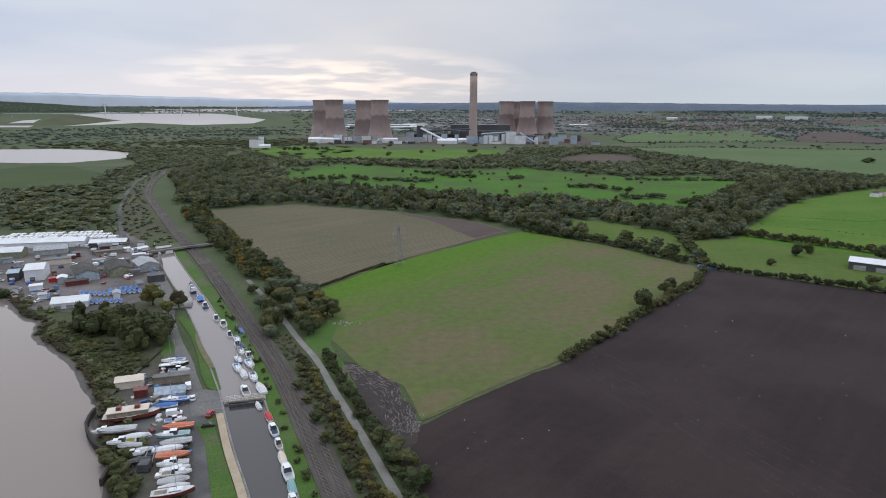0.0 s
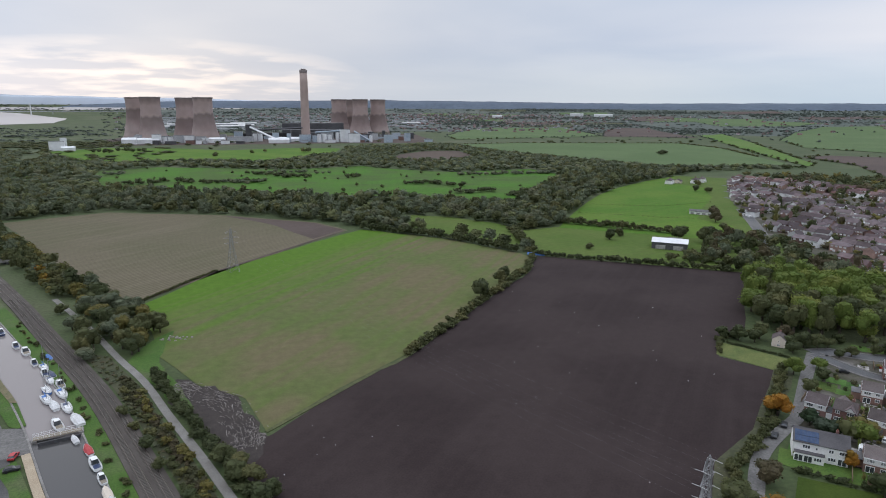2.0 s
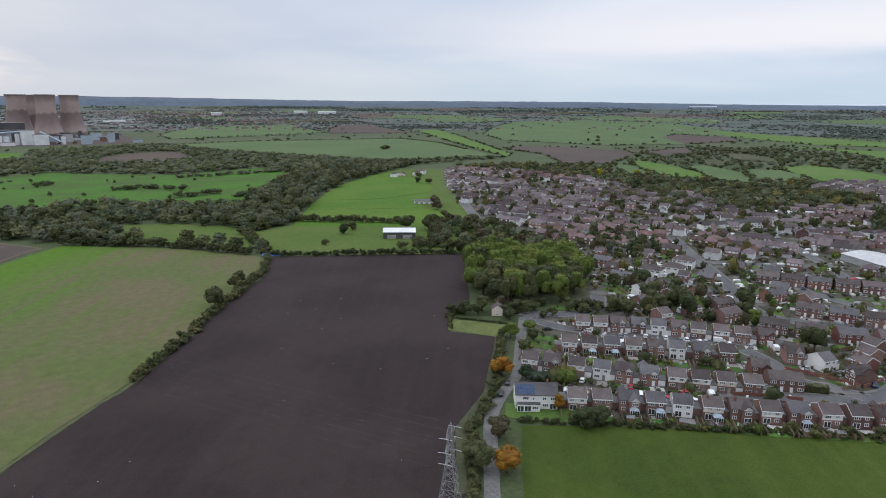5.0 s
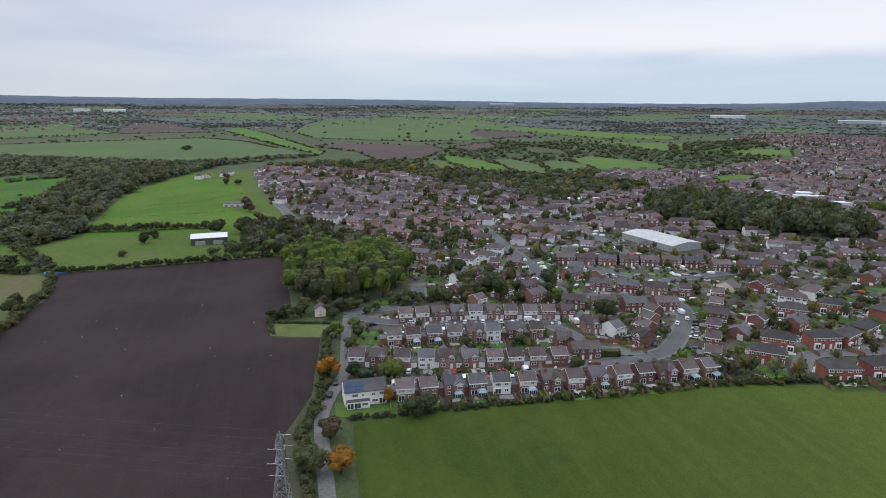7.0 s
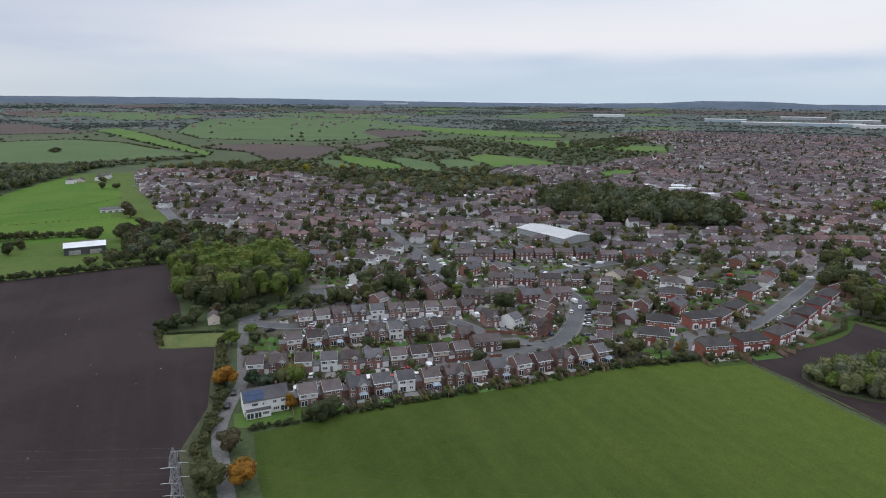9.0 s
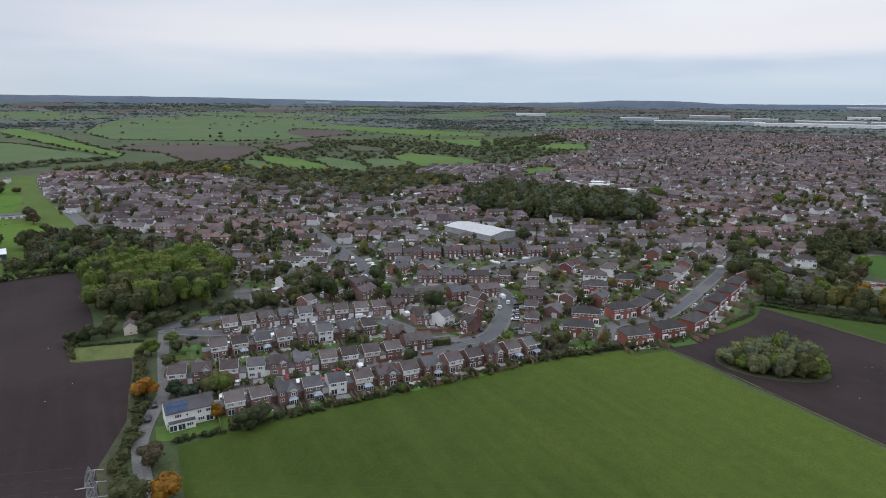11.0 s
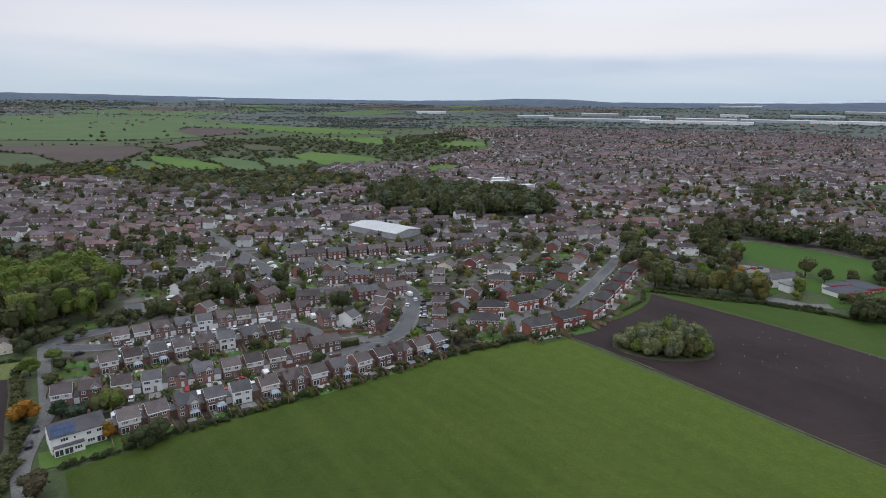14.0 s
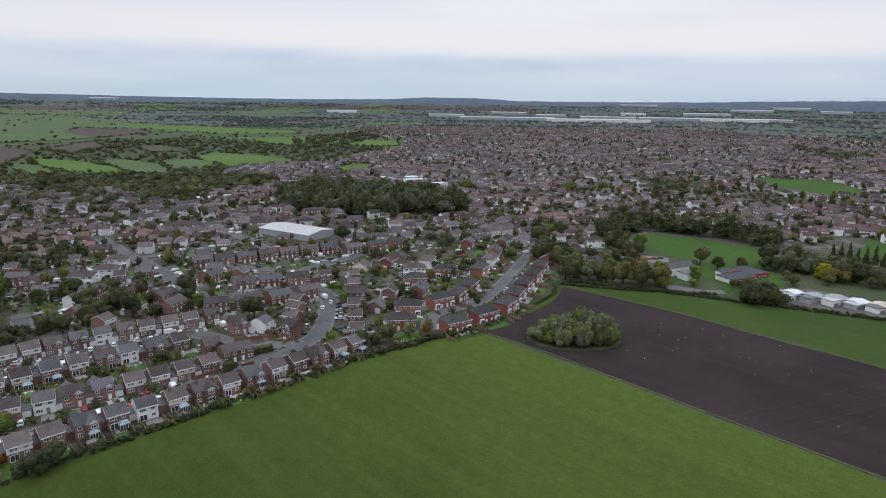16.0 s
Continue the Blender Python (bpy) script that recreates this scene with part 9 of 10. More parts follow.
solid("town_house_walls", wall_g, "far_wall", "brick walls of the many houses of a town", "houses", "stuff")
solid("town_house_roofs", roof_g, "far_roof", "brown and grey pitched roofs of a town", "roofs", "stuff")
solid("town_streets", town_roads, "road", "grey streets between the houses of a town", "streets", "stuff")
solid("town_windows", white_g, "far_white", "white windows, vans and garden rooms of a town", "windows", "stuff")
sheet("town_ground", [p for p in TOWN], "town_ground", 0.03, "gardens, drives and streets of a town", "ground", 4, 60)
garden = [p for p in garden if math.hypot(*p) > 640 or not any(near_line(l, p[0], p[1], 6.5) for l in STREET_LINES)]
for i, k in enumerate(["leaf_dark", "leaf_mix", "leaf_dark", "leaf_gold", "leaf_brown", "leaf_mix"]):
    mine = [(x, y, rt.uniform(2.5, 7) * (1.9 if rt.random() < 0.2 else 1), rt.uniform(1.9, 5.0)) for x, y in garden[i::6]]
    grove("garden_trees", [p for p in mine if math.hypot(p[0], p[1]) < 330], k, "mid", "garden trees and shrubs between houses")
    grove("garden_trees", [p for p in mine if 330 <= math.hypot(p[0], p[1]) < 900], k, "far", "garden trees of the far town")
    grove("garden_trees", [p for p in mine if math.hypot(p[0], p[1]) >= 900], "leaf_brown" if k == "leaf_brown" else "leaf_dark", "dot", "garden trees of the far town")

# the wooded edge of the town and the fields beyond it
PADS = [[(797, 448), (821, 462), (884, 501), (954, 595), (994, 688), (963, 677), (940, 661), (861, 583), (810, 515)], [(826, 397), (851, 409), (941, 466), (1008, 565), (971, 575), (947, 561), (828, 449)], [(880, 417), (883, 370), (955, 388), (981, 399), (1031, 452), (997, 488), (972, 476)], [(926, 351), (964, 286), (1018, 283), (1045, 290), (1109, 355), (1157, 461), (1074, 467), (1048, 456), (983, 401)], [(1001, 530), (1068, 560), (1093, 573), (1148, 624), (1105, 621), (1081, 607), (1005, 560)], [(1165, 527), (1224, 548), (1250, 559), (1326, 659), (1297, 685), (1272, 672), (1171, 607)], [(764, 518), (804, 540), (827, 556), (894, 629), (910, 675), (888, 658), (813, 595)]]
# the open ground runs on towards the fields a little, under the crowns
WIDE = PADS + [[(x * 0.955, y * 0.955) for x, y in q] for q in PADS]
WIDE.append(ESTATE)
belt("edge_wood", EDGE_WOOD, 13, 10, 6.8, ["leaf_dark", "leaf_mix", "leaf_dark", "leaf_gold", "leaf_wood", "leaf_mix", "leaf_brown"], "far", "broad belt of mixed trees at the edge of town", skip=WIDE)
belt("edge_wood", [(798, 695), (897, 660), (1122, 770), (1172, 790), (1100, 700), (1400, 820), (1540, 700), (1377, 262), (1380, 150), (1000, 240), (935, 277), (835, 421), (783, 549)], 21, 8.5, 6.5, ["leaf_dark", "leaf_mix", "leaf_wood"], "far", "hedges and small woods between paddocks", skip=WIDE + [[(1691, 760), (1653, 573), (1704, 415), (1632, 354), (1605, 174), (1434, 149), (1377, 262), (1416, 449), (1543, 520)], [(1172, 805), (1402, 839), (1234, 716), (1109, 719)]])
hedge("hedge", [(752, 313), (740, 267), (728, 226)], 8, 4.5, "leaf_gold", "row of golden trees at the edge of town", "far", seed=51, jitter=2, step=5)
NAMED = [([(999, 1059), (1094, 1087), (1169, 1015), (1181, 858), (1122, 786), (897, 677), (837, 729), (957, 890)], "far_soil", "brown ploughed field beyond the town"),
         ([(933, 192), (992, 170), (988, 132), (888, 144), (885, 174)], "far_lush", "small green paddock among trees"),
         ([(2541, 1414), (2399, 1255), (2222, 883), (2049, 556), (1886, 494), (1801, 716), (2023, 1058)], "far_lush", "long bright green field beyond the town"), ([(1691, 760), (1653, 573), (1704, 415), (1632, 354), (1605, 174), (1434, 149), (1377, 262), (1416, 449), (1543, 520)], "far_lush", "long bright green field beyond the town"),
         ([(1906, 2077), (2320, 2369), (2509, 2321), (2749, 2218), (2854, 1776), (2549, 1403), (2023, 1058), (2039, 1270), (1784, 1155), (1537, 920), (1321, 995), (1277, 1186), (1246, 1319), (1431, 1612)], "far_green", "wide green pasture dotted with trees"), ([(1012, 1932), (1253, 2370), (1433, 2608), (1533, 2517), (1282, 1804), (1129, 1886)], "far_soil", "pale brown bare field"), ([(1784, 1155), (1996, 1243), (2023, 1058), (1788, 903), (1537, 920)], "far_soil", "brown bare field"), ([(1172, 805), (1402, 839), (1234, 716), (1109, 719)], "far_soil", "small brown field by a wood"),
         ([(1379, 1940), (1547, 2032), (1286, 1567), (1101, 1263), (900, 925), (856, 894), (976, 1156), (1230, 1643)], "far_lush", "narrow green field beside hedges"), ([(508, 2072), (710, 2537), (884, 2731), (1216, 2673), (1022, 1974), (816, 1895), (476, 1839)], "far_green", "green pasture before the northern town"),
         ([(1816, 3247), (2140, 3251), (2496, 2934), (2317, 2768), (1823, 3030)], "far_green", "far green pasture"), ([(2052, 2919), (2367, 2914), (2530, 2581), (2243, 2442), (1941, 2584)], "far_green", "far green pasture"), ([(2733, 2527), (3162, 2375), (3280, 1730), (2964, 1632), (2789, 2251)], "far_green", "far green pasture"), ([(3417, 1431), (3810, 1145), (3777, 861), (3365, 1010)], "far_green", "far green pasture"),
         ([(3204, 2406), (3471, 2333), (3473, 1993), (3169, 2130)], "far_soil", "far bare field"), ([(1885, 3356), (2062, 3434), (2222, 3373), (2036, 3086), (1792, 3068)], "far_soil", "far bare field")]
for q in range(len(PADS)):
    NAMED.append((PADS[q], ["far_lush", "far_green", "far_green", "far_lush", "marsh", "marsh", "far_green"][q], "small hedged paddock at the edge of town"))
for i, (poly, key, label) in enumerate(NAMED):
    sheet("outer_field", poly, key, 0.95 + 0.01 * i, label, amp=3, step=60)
# far fields in a patchwork with hedges
rf = random.Random(21)
CELLS = {k: [] for k in ("far_green", "far_lush", "far_soil", "marsh")}
far_trees = []
for i in range(-12, 22):
    for j in range(0, 18):
        ox, oy = i * 330 + (j % 2) * 90, 900 + j * 230
        c = [(ox + rf.uniform(-25, 25), oy + rf.uniform(-20, 20)), (ox + 310 + rf.uniform(-25, 25), oy + rf.uniform(-20, 20)), (ox + 310 + rf.uniform(-25, 25), oy + 210 + rf.uniform(-20, 20)), (ox + rf.uniform(-25, 25), oy + 210 + rf.uniform(-20, 20))]
        q = radians(-24)
        c = [(x * math.cos(q) - y * math.sin(q), x * math.sin(q) + y * math.cos(q)) for x, y in c]
        mx, my = sum(p[0] for p in c) / 4, sum(p[1] for p in c) / 4
        rr, az = math.hypot(mx, my), math.degrees(math.atan2(mx, my))
        if rr > 4500 or rr < (1250 if az < 33 else 830) or not 12 < az < 84 or (rr < 2450 and az < 16):
            continue
        if any(inside(TOWN, *p) for p in c) or any(inside(q[0], mx, my) for q in NAMED) or any(inside(q[0], *p) for p in c for q in NAMED) or inside(EDGE_WOOD, mx, my) or inside(BROAD, mx, my) or any(inside(BROAD, *p) for p in c):
            continue
        if rf.random() < 0.25:
            far_trees += [(x, y, rf.uniform(7, 12), rf.uniform(7, 12)) for x, y in fill(c, 26, rf)]
            continue
        if rr > 2450 and rf.random() < 0.45:
            continue
        k = rf.choices(list(CELLS), [6, 2, 2, 4])[0]
        CELLS[k].append(c)
        for a, b in zip(c, c[1:]):
            if rf.random() < 0.8:
                far_trees += [(x, y, rf.uniform(3, 8), rf.uniform(3, 7)) for x, y in along([a, b], 15, 4, rf)]
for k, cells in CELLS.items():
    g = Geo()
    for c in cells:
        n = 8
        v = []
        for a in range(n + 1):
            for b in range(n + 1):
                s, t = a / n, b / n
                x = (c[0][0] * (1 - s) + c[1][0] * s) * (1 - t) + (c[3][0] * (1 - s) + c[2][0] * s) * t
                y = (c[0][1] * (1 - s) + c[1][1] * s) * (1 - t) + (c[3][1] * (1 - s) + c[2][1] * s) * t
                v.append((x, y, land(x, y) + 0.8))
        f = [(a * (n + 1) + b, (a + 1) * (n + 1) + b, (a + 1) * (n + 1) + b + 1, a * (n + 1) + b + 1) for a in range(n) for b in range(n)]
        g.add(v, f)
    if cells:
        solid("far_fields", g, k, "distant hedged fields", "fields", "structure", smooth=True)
# woods and scattered trees to the horizon
for k in range(2600):
    az, rr = radians(rf.uniform(-42, 132)), math.sqrt(rf.uniform(1500 ** 2, 4860 ** 2))
    x, y = rr * math.sin(az), rr * math.cos(az)
    if inside(TOWN, x, y) and rf.random() < 0.6:
        continue
    far_trees.append((x, y, rf.uniform(4, 9), rf.uniform(5, 11)))
for k in range(900):
    az, rr = radians(rf.uniform(-42, 132)), math.sqrt(rf.uniform(2300 ** 2, 4860 ** 2))
    half = rf.uniform(60, 240)
    for q in range(int(half / 11)):
        d = rf.uniform(-half, half)
        x, y = rr * math.sin(az) + d * math.cos(az) + rf.uniform(-14, 14), rr * math.cos(az) - d * math.sin(az) + rf.uniform(-14, 14)
        far_trees.append((x, y, rf.uniform(5, 9), rf.uniform(9, 16)))
far_trees = [p for p in far_trees if math.hypot(p[0], p[1]) < 4850]
for p in [(-700, 1500, 900, 500), (-900, 1800, 900, 400), (-1300, 2300, 1200, 700), (-600, 1750, 400, 200)]:
    far_trees += [(p[0] + rf.uniform(-1, 1) * p[2] / 2, p[1] + rf.uniform(-1, 1) * p[3] / 2, rf.uniform(3, 6), rf.uniform(9, 17)) for _ in range(200)]
wet = lambda x, y: -38 < math.degrees(math.atan2(x, y)) < -15 and 3050 < math.hypot(x, y) < 4300
for poly, *_ in NAMED:
    far_trees += [(x, y, rf.uniform(3, 8), rf.uniform(3, 6.5)) for x, y in along(poly + poly[:1], 13, 4, rf)]
far_trees = [p for p in far_trees if not wet(p[0], p[1]) and not (inside(LAGOON, p[0], p[1]) or inside(BROAD, p[0], p[1]) or any(inside(q[0], p[0], p[1]) for q in NAMED))]
far_trees += [(x, y, rf.uniform(8, 13), rf.uniform(5, 9)) for x, y in fill(next(q[0] for q in NAMED if "dotted" in q[2]), 130, rf) if rf.random() < 0.35]
near_ones = [p for p in far_trees if math.hypot(p[0], p[1]) < 2000]
for i, k in enumerate(["leaf_dark", "leaf_mix"]):
    grove("hedgerow_trees", near_ones[i::2], k, "far", "hedgerow trees between fields")
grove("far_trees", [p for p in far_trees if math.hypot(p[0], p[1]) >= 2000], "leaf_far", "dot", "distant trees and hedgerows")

# ---- estuary, its bridge, far sheds and hills ----
def far_at(heading, dist):
    """A place in the rising distance that looks as far as dist."""
    r = dist if dist < FLAT else FLAT + (EDGE - FLAT) * (1 - FLAT / dist)
    return r * math.sin(radians(heading)), r * math.cos(radians(heading))


def far_sheet(name, ring, key, label, z=1.2):
    """A patch laid on the rising ground between two headings: rows of heading, near, far."""
    g = Geo()
    v, f = [], []
    n = 6
    for h, a, b in ring:
        p, q = Vector(far_at(h, a)), Vector(far_at(h, b))
        for i in range(n + 1):
            w = p.lerp(q, i / n)
            v.append((w.x, w.y, land(w.x, w.y) + z))
    for i in range(len(ring) - 1):
        f += [(i * (n + 1) + j, (i + 1) * (n + 1) + j, (i + 1) * (n + 1) + j + 1, i * (n + 1) + j + 1) for j in range(n)]
    return solid(name, g.add(v, f), key, label, "water" if key == "lagoon" else "field", "structure", smooth=True)


for ring, label in (([(-2229, 3590), (-2187, 3871), (-1891, 4072), (-1468, 3930), (-1110, 3573), (-1061, 3223), (-1294, 3011), (-1596, 3118), (-1671, 2946), (-1775, 2766), (-1768, 3252), (-2014, 3446)], "pale tidal estuary beyond the marsh"), ([(-2093, 2871), (-2168, 3074), (-2148, 3180), (-2026, 2948)], "narrow pale tidal channel"), ([(-2022, 2719), (-1904, 2767), (-1848, 2650), (-1947, 2616)], "narrow pale tidal channel"), ([(-2360, 4258), (-2174, 4355), (-1840, 4507), (-1625, 4589), (-1243, 4707), (-1552, 4614), (-1945, 4463)], "thin pale strip of estuary water"), ([(-1500, 4338), (-1214, 4590), (-1070, 4420), (-1301, 4197)], "thin pale strip of estuary water")):
    sheet("estuary", ring, "lagoon", 1.2, label, "water", 6, 90)
sheet("salt_marsh", [(-2068, 3072), (-2253, 3525), (-1944, 3378), (-1760, 3156), (-1802, 2851), (-1907, 2811)], "marsh", 1.0, "green salt marsh on the shore", "marsh", 6, 90)
far_sheet("far_water", [(-28, 14000, 21000), (-22, 13000, 24000), (-12, 14000, 22000), (-4, 17000, 23000)], "lagoon", "thin pale strip of water near the horizon")
far_sheet("far_plain", [(72, 9000, 14000), (84, 8000, 13000), (96, 8000, 15000)], "far_soil", "pale far plain")
b = thing("cable_stayed_bridge", "long road bridge with three tall pylons across the estuary", "bridge")
g = Geo()
dk = [far_at(-38 + i * 2.2, 6900 + i * 60) for i in range(13)]
for p, q in zip(dk, dk[1:]):
    g.tube((*p, land(*p) + 16), (*q, land(*q) + 16), 2.2, n=4)
part("deck", g, "cladding", b)
for hd, hgt in ((-29.6, 78), (-24.0, 58), (-19.6, 62)):
    x, y = far_at(hd, 7100)
    z = land(x, y)
    part("pylon", Geo().tube((x, y, z), (x, y, z + hgt), 3.2, 1.8, 8), "sheet_white", b, "pale tapering bridge pylon")
    for k in range(6):
        for s in (-1, 1):
            u, v = far_at(hd + s * (0.5 + k * 0.32), 7100)
            part("cable", Geo().tube((x, y, z + hgt - 3 - k * 4), (u, v, land(u, v) + 16), 0.35, n=3), "wire", b)
for p in dk[1:-1:2]:
    part("pier", Geo().tube((*p, land(*p) - 1), (*p, land(*p) + 15), 2.0, n=6), "cladding", b)
rs = random.Random(61)
for x, y, w in [(3539, 98, 194), (3321, -85, 212), (3317, -291, 364), (3605, -491, 166), (3442, -772, 289), (3213, -538, 238), (3198, -761, 330), (3371, -1081, 307), (3286, -1326, 420), (3243, -1506, 261), (3795, -1000, 143), (3825, -267, 210), (3739, -1409, 255), (3976, -1771, 238), (4518, -1225, 256), (4537, -1506, 349), (4099, -2071, 209), (3763, -2162, 158), (3731, 721, 173), (4060, 2330, 171), (1709, 3619, 80), (1832, 3510, 108), (1197, 3627, 56)]:
    hd = math.degrees(math.atan2(x, y))
    t = thing("distribution_shed", "very large pale distribution shed far off", "warehouse", pose(x, y, land(x, y), 0, 0, -hd + rs.uniform(-4, 4)))
    part("wall", Geo().box(-w / 2, -30, 0, w / 2, 30, 13), rs.choice(["sheet_white", "cladding", "cladding_blue"]), t)
    part("roof", Geo().gable(-w / 2 - 1, -31, w / 2 + 1, 31, 13, 16), "roof_sheet", t)
sparse_w, sparse_r, sparse_s = Geo(), Geo(), Geo()
wall_g, roof_g, white_g = sparse_w, sparse_r, sparse_s
for k in range(1500):
    hd = rs.choice([rs.gauss(14, 9), rs.gauss(14, 9), rs.uniform(-14, 62), rs.gauss(112, 14)])
    x, y = far_at(hd, rs.uniform(2450, 7500) if hd < 70 else rs.uniform(2300, 6000))
    if abs(hd) < 17 and math.hypot(x, y) < 2700 and -520 < x < 460:
        continue
    simple_house(x, y, rs.uniform(8, 16), rs.uniform(8, 11), rs.uniform(4, 6), 2.6, rs.uniform(0, 3.1), False)
for k in range(220):
    hd = rs.uniform(-12, 12)
    x, y = far_at(hd, rs.uniform(2650, 5200))
    z = land(x, y)
    l = rs.uniform(8, 45)
    sparse_s.box(x - l, y - 8, z, x + l, y + 8, z + rs.uniform(3, 7))
solid("far_house_walls", sparse_w, "far_wall", "walls of scattered houses far off", "houses", "stuff")
solid("far_house_roofs", sparse_r, "far_roof", "roofs of scattered houses far off", "roofs", "stuff")
solid("far_pale_buildings", sparse_s, "cladding", "pale sheds and windows far off", "buildings", "stuff")


for hd, dist, w in [(-6.1, 2960, 90), (-4.9, 3000, 110), (-3.9, 3120, 70), (-5.4, 3300, 150), (-4.1, 3420, 120), (-10.6, 3000, 60), (-9.2, 3300, 110), (3.4, 3350, 80), (10.5, 3500, 90)]:
    x, y = far_at(hd, dist)
    t = thing("factory_shed", "long white factory shed behind the power station", "warehouse", pose(x, y, land(x, y), 0, 0, -hd))
    part("wall", Geo().box(-w / 2, -20, 0, w / 2, 20, 7.5), "cladding", t)
    part("roof", Geo().gable(-w / 2, -20.4, w / 2, 20.4, 7.5, 11), "roof_sheet", t)
SKYLINE = [(-180, 6), (-60, 14), (-45, 6), (-37, 0), (-30, -3), (-18, -2), (-10, 5), (8, 9), (15, 7.5), (22, 6), (30, 4.5), (40, 5.5), (50, 5), (58, 3.5), (66, 2), (75, 1.5), (83, 3.2), (86.5, 7), (91, 7), (95, 3), (100, 3), (110, 4.5), (118, 8), (126, 10), (180, 6)]
PALE = [(-180, 8), (-60, 20), (-40, 17), (-33, 19), (-27, 16), (-20, 13), (-14, 11), (-8, 9.5), (0, 6), (8, 4), (100, 3), (110, 8), (120, 13), (128, 14), (180, 8)]


def hills(name, table, key, near, far, rough, label):
    """A ring of low hills on the horizon; the table gives headings and relative heights."""
    v, f = [], []
    n = 720
    for i in range(n):
        hd = -180 + 360 * i / n
        a = radians(hd)
        x, y = math.sin(a), math.cos(a)
        top = 100 + 4.45 * np.interp(hd, [q[0] for q in table], [q[1] for q in table]) + rough * (3.0 * noise.noise((x * 30, y * 30, 2)) + 2.0 * noise.noise((x * 110, y * 110, 5)))
        foot = land(x * near, y * near)
        for k in (0, 0.35, 0.7, 1.0):
            r = near + (far - near) * k
            v.append((x * r, y * r, foot + (top - foot) * k ** 0.8 - (2.0 if k == 0 else 0)))
        v.append((x * (far + 12), y * (far + 12), 80))
    for i in range(n):
        j = (i + 1) % n
        f += [(5 * i + k, 5 * j + k, 5 * j + k + 1, 5 * i + k + 1) for k in range(4)]
    solid(name, Geo().add(v, f), key, label, "hills", "structure", smooth=True)


hills("backdrop_hills", SKYLINE, "haze_hill", 4590, 4860, 1.0, "low hills along the horizon with blue-grey haze in their colour")
hills("backdrop_mountains", PALE, "pale_hill", 4876, 4896, 1.6, "mountains far behind the estuary, paled by haze in their colour")


def ridge():
    """A dark wooded ridge beyond the estuary."""
    v, f = [], []
    n = 120
    for i in range(n + 1):
        hd = -62 + 36 * i / n
        fade = min(1.0, (n - i) / 34)
        top = 78 + fade * (48 + 9 * noise.noise((i * 0.07, 1.0, 0.0)) + 4.0 * noise.noise((i * 0.7, 4.0, 0.0)))
        x, y = math.sin(radians(hd)), math.cos(radians(hd))
        v += [(x * 4400, y * 4400, land(x * 4400, y * 4400) - 1), (x * 4520, y * 4520, top), (x * 4580, y * 4580, 60)]
    for i in range(n):
        j = 3 * i
        f += [(j, j + 3, j + 4, j + 1), (j + 1, j + 4, j + 5, j + 2)]
    solid("wooded_ridge", Geo().add(v, f), "leaf_conifer", "dark wooded ridge beyond the estuary", "hill", "structure", smooth=True)


ridge()
# ---- gardens, drives, fences and garden clutter round the near houses ----
rd = random.Random(19)
lawns, drives, fences, shrubs = Geo(), Geo(), Geo(), {"leaf_dark": [], "leaf_mix": [], "leaf_bright": [], "leaf_gold": [], "leaf_brown": []}


def local(x, y, turn, u, v):
    c, s = math.cos(radians(turn)), math.sin(radians(turn))
    return x + u * c - v * s, y + u * s + v * c


def plot(geo, x, y, turn, u0, v0, u1, v1, z):
    geo.add([(*local(x, y, turn, u, v), z) for u, v in ((u0, v0), (u1, v0), (u1, v1), (u0, v1))], [(0, 1, 2, 3)])


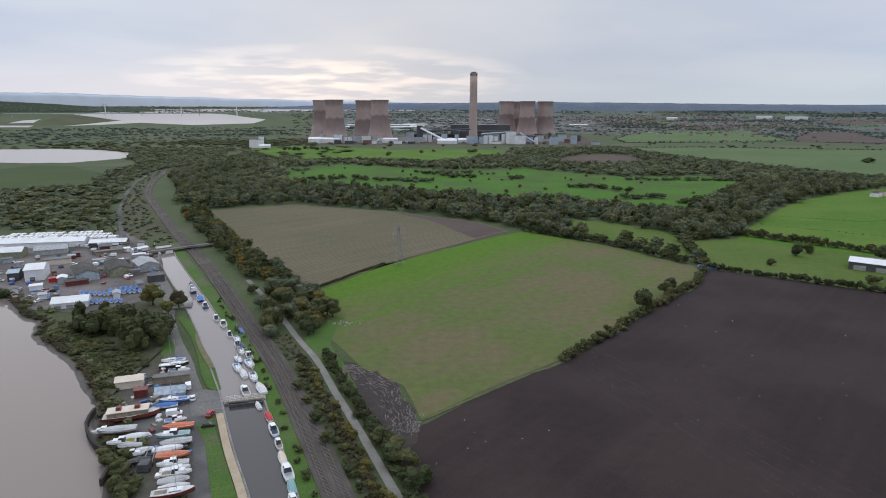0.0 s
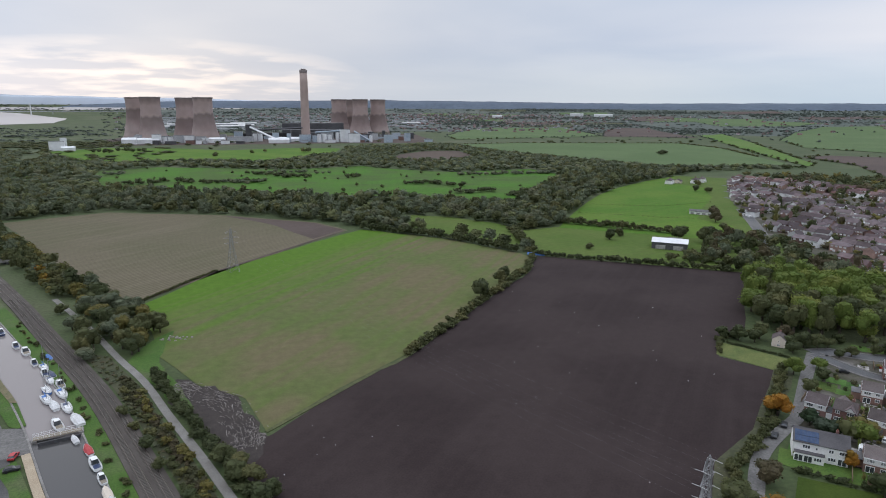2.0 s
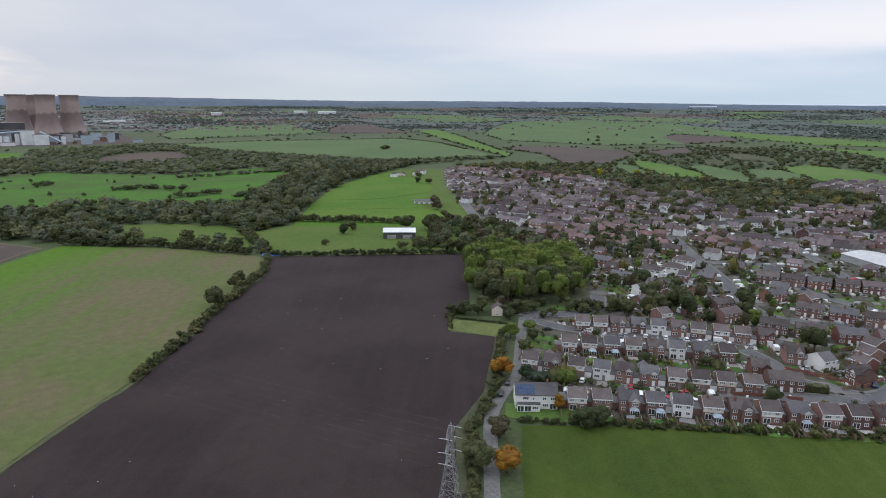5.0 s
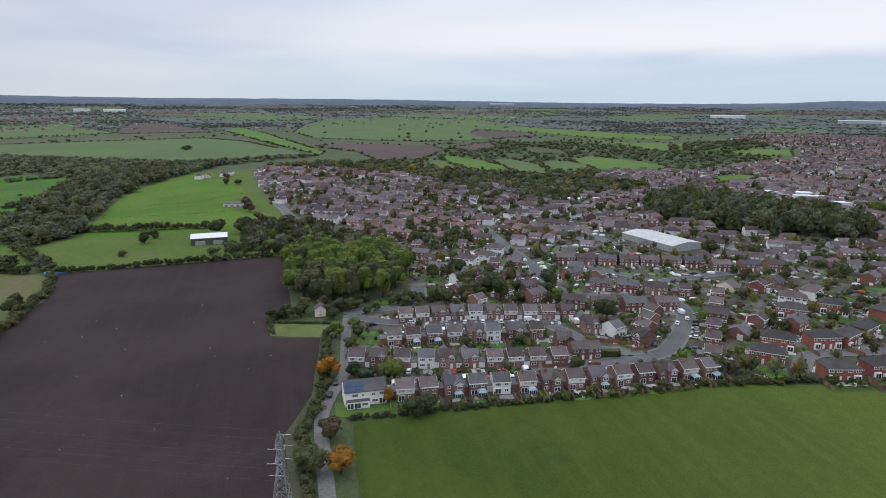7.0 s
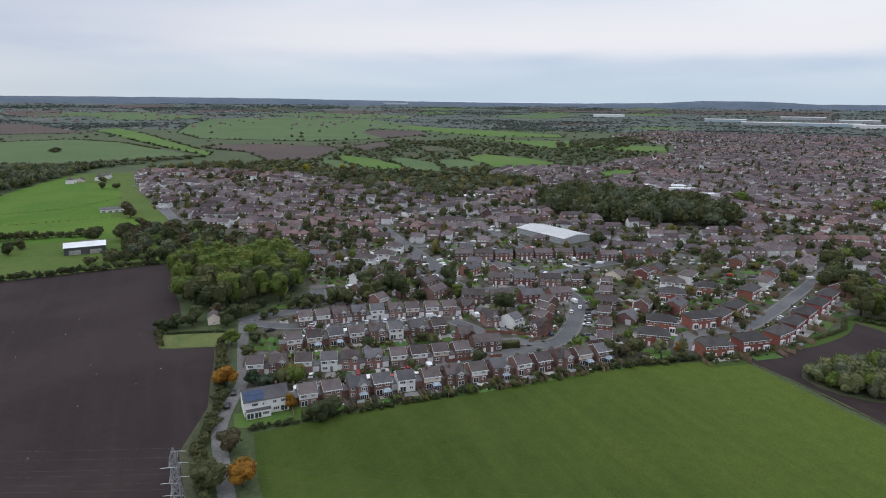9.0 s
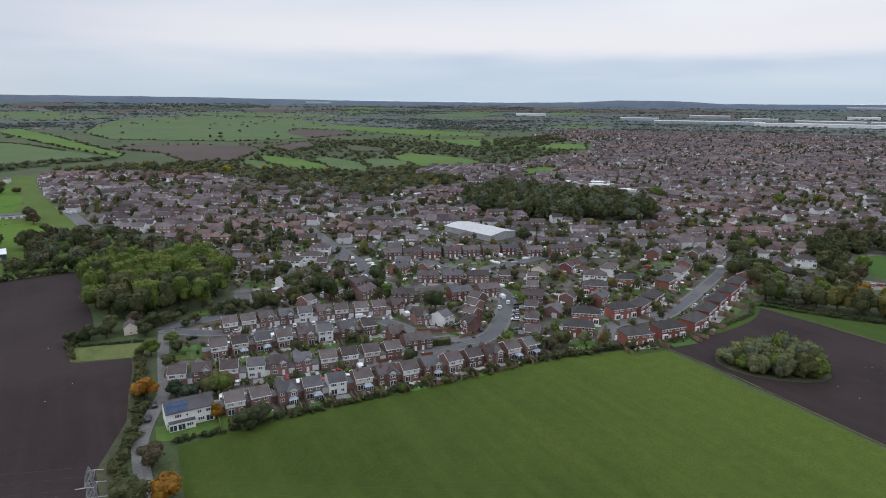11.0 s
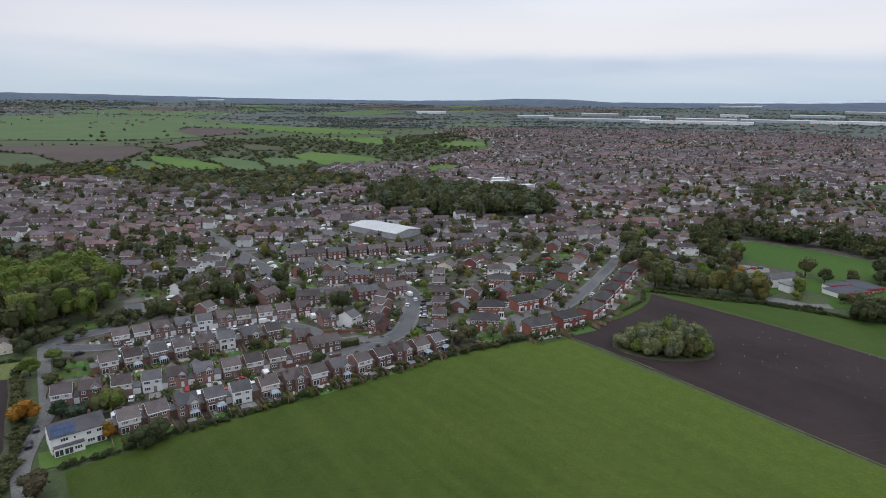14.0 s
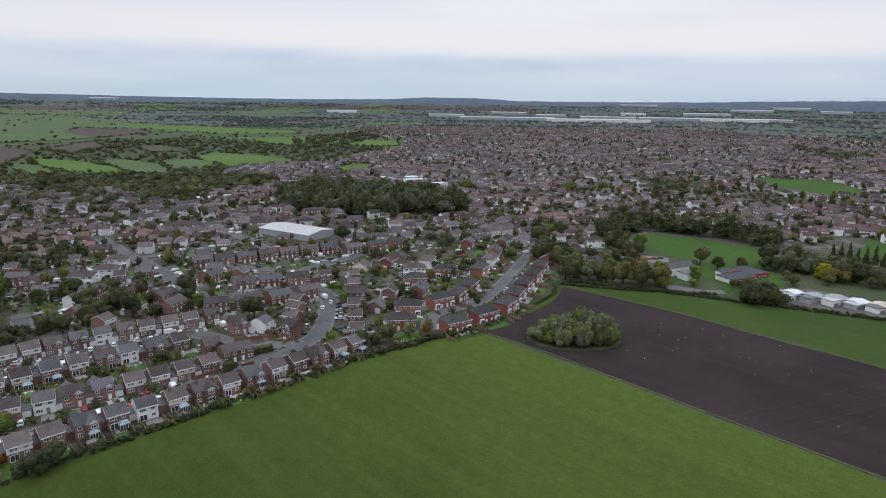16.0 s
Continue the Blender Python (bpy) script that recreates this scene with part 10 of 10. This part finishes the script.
for x, y, turn, k in list(HOUSES):
    if math.hypot(x, y) > 470:
        continue
    w = 6.9 if k in (7, 8, 11, 12) else 3.7
    dk = rd.uniform(0.135, 0.15)
    plot(drives, x, y, turn, w * rd.uniform(-0.5, 0.25), -9.6, w + 1.6, -4.3, dk)
    if rd.random() < 0.75:
        plot(lawns, x, y, turn, -w, -8.8, w * 0.1, -5.2, dk + 0.01)
    if rd.random() < 0.8:
        plot(lawns, x, y, turn, -w, 6.5 + rd.uniform(0, 1.5), w + rd.uniform(-2, 0.5), 11.5, dk + 0.012)
    plot(drives, x, y, turn, -w, 4.4, w * rd.uniform(0.2, 1.1), rd.uniform(6.0, 9.5), dk + 0.004)
    for side in (-1, 1):
        for q in range(4):
            a = local(x, y, turn, side * (w + 1.75), 4.5 + q * 1.8)
            b = local(x, y, turn, side * (w + 1.75), 4.5 + q * 1.8 + 1.75)
            d = Vector((b[0] - a[0], b[1] - a[1])).normalized() * 0.05
            fences.add([(a[0] - d.y, a[1] + d.x, 0.1), (b[0] - d.y, b[1] + d.x, 0.1), (b[0] + d.y, b[1] - d.x, 0.1), (a[0] + d.y, a[1] - d.x, 0.1), (a[0] - d.y, a[1] + d.x, 1.8), (b[0] - d.y, b[1] + d.x, 1.8), (b[0] + d.y, b[1] - d.x, 1.8), (a[0] + d.y, a[1] - d.x, 1.8)],
                       [(0, 1, 5, 4), (1, 2, 6, 5), (2, 3, 7, 6), (3, 0, 4, 7), (4, 5, 6, 7)])
    for q in range(rd.randint(4, 9)):
        u, v = rd.uniform(-w - 1, w + 1), rd.choice([rd.uniform(6, 11.8), rd.uniform(-9.5, -6)])
        px, py = local(x, y, turn, u, v)
        if any(near_line(l, px, py, 4.6) for l in STREET_LINES) or near_line(LANE, px, py, 3.5):
            continue
        shrubs[rd.choice(["leaf_dark", "leaf_mix", "leaf_mix", "leaf_bright", "leaf_gold", "leaf_brown"])].append((px, py, rd.uniform(0.8, 2.6) * (1.9 if rd.random() < 0.14 else 1), rd.uniform(0.6, 1.7)))
    if rd.random() < 0.3 and math.hypot(x, y) < 330:
        px, py = local(x, y, turn, w * 0.1, -8.0)
        park(rd.choice([0, 1, 2, 4, 5, 6]), px, py, turn + 90 + rd.uniform(-6, 6), 0.17)
    if rd.random() < 0.8 and math.hypot(x, y) < 420:
        px, py = local(x, y, turn, w * 0.75, -7.2)
        park(rd.choice([0, 0, 0, 1, 1, 2, 2, 4, 5, 5, 7, 3]), px, py, turn + 90 + rd.uniform(-4, 4), 0.17)
    if rd.random() < 0.3 and math.hypot(x, y) < 330:
        px, py = local(x, y, turn, w * 0.2, 9.8)
        t = thing("garden_shed", "small timber garden shed with felt roof", "shed", pose(px, py, 0.14, 0, 0, turn))
        part("wall", Geo().box(-1.2, -0.9, 0, 1.2, 0.9, 1.9), "fence", t)
        part("roof", Geo().gable(-1.35, -1.1, 1.35, 1.1, 1.85, 2.4, 0.06), "flat_roof", t)
        part("door", Geo().box(-0.4, -0.95, 0.05, 0.4, -0.9, 1.8), "timber", t)
# hedges, bushes and small trees that fill the plots between the houses
ESTATE = [(136, 136), (160, 108), (220, 52), (262, 4), (300, -30), (420, -60), (520, 10), (560, 150), (470, 300), (330, 320), (262, 205), (215, 198), (176, 168)]
near_houses = [(x, y, 8.2 if k in (7, 8, 11, 12) else 6.4) for x, y, _, k in HOUSES]
for px, py in fill(ESTATE, 4.6, rd):
    if math.hypot(px, py) > 480 or rd.random() < 0.5 or any(inside(p, px, py) for p in (WOOD, [(455, 165), (422, 110), (456, 84), (492, 142)])):
        continue
    if any(abs(px - hx) < hr and math.hypot(px - hx, py - hy) < hr for hx, hy, hr in near_houses) or any(near_line(l, px, py, 5.2) for l in STREET_LINES) or near_line(LANE, px, py, 3.5):
        continue
    tall = rd.random() < 0.12
    shrubs[rd.choice(["leaf_dark", "leaf_mix", "leaf_mix", "leaf_dark", "leaf_gold", "leaf_brown", "leaf_bright"])].append((px, py, rd.uniform(5, 9.5) if tall else rd.uniform(0.9, 3.4), rd.uniform(2.4, 4.2) if tall else rd.uniform(0.8, 2.2)))
    if rd.random() < 0.22:
        plot(lawns, px, py, rd.choice([40, 45, 130, 100]), -rd.uniform(2, 4.5), -rd.uniform(2, 4), rd.uniform(2, 4.5), rd.uniform(2, 4), rd.uniform(0.135, 0.16))
    elif rd.random() < 0.22:
        plot(drives, px, py, rd.choice([40, 45, 130, 100]), -2.2, -2.0, 2.0, 1.8, rd.uniform(0.135, 0.16))
# benches, planters, bins and play things on the patios
bits = {"white": Geo(), "cladding": Geo(), "timber": Geo(), "black": Geo(), "red": Geo()}
for x, y, turn, k in list(HOUSES):
    if math.hypot(x, y) > 400:
        continue
    for q in range(rd.randint(2, 6)):
        px, py = local(x, y, turn, rd.uniform(-3.5, 3.5), rd.choice([rd.uniform(5.0, 10), rd.uniform(-8.5, -4.8)]))
        a, b = rd.uniform(0.2, 0.6), rd.uniform(0.2, 0.5)
        bits[rd.choices(list(bits), [5, 3, 3, 2, 0.4])[0]].box(px - a, py - b, 0.12, px + a, py + b, 0.12 + rd.uniform(0.4, 1.1), 0, 0.9)
for k, g in bits.items():
    solid("garden_clutter", g, k, "garden furniture, planters and bins beside houses", "clutter", "stuff")
solid("garden_lawns", lawns, "lawn", "small green lawns behind and before the houses", "lawns", "stuff")
solid("drives", drives, "drive", "paved drives and patios of the houses", "drives", "stuff")
solid("garden_fences", fences, "fence", "timber panel fences between gardens", "fences", "stuff")
for k, v in shrubs.items():
    grove("garden_shrubs", v, k, "shrub", "shrubs and small trees in the gardens")
# yellow parasol-like shrub and the terrace in front of the white house
sheet("white_house_lawn", [(131, 134), (138, 141), (158, 119), (152, 112)], "lawn", 0.16, "bright lawn of the white house", "lawn", 0.3, 6)
# straw and rubble heap in the field corner
heap = Geo()
RIM = smooth_line([(-48, 226), (-42, 227), (-33, 219), (-24, 211), (-18, 198), (-14, 186), (-13, 176)], 2)
for k in range(560):
    # swept into loose rows that follow the outer edge, thickest along it and at the two ends
    i = min(len(RIM) - 2, int(len(RIM) * (rd.random() if k % 3 else rd.choice([rd.uniform(0.0, 0.25), rd.uniform(0.8, 1.0)]))))
    e = Vector(RIM[i + 1]) - Vector(RIM[i])
    a = math.atan2(e.y, e.x) + (rd.gauss(0, 0.28) if k % 3 else rd.gauss(0, 0.9))
    inward = rd.choice([0, 0.6, 1.5, 3.0, 4.6, 6.5, 8.5]) + rd.gauss(0, 0.35)
    o = Vector(RIM[i]) + Vector((e.y, -e.x)).normalized() * (inward - 0.8)
    x, y = o.x + rd.gauss(0, 1.0), o.y + rd.gauss(0, 1.0)
    if not inside(rough, x, y) and not inside(YOUNG, x, y):
        continue
    l, z = rd.uniform(0.5, 2.6), rd.uniform(0.15, 0.35)
    d = Vector((math.cos(a), math.sin(a))) * l / 2
    heap.tube((x - d.x, y - d.y, z), (x + d.x, y + d.y, z + rd.uniform(-0.1, 0.2)), rd.uniform(0.03, 0.085), n=4)
for k in range(26):
    x, y = -54 + rd.gauss(0, 3.5), 276 + rd.gauss(0, 1.4)
    heap.box(x - 0.5, y - 0.25, 0.12, x + 0.5, y + 0.25, 0.5, 0, 0.7)
solid("straw_litter", heap, "straw", "pale straw and broken plastic strewn over mud", "litter", "stuff")
birds = Geo()
for k in range(110):
    if k < 60:
        x, y = rd.uniform(-10, 200), rd.uniform(120, 330)
        ok = inside(PLOUGHED, x, y)
    else:
        x, y = rd.gauss(262, 26), rd.gauss(-105, 24)
        ok = inside(PLOUGHED_2, x, y)
    if ok:
        birds.box(x - 0.11, y - 0.06, 0.12, x + 0.11, y + 0.06, 0.26, 0, 0.6)
solid("field_litter", birds, "white", "tiny white specks scattered on the ploughed soil", "specks", "stuff")

# the clipped hedge, brick garden walls and the bungalow roof by the loop road
t = thing("clipped_hedge", "tall clipped green hedge beside the road", "hedge", pose(231, 82, 0.1, 0, 0, -55))
part("hedge_body", Geo().box(-6, -1.4, 0, 6, 1.4, 2.6, 0, 0.94), "leaf_mix", t)
gw = []
for k in range(70):
    a = rd.uniform(-6, 6)
    s_ = rd.choice([-1.4, 1.4, rd.uniform(-1.3, 1.3)])
    gw.append((*local(231, 82, -55, a, s_), rd.uniform(2.6, 3.3), rd.uniform(0.5, 0.8)))
grove("clipped_hedge_leaves", gw, "leaf_mix", "mid", "leaf sprays of a clipped hedge")
wall = Geo()
for line in ([(243, 96), (247, 84), (249, 72)], [(249, 71), (262, 69), (283, 71)], [(221, 80), (212, 91), (206, 97)]):
    ribbon(wall, smooth_line(line, 3), 0.15, -0.15, 0.1, 1.5)
solid("garden_wall", wall, "brick_red", "low red brick garden wall along the road", "wall", "structure")
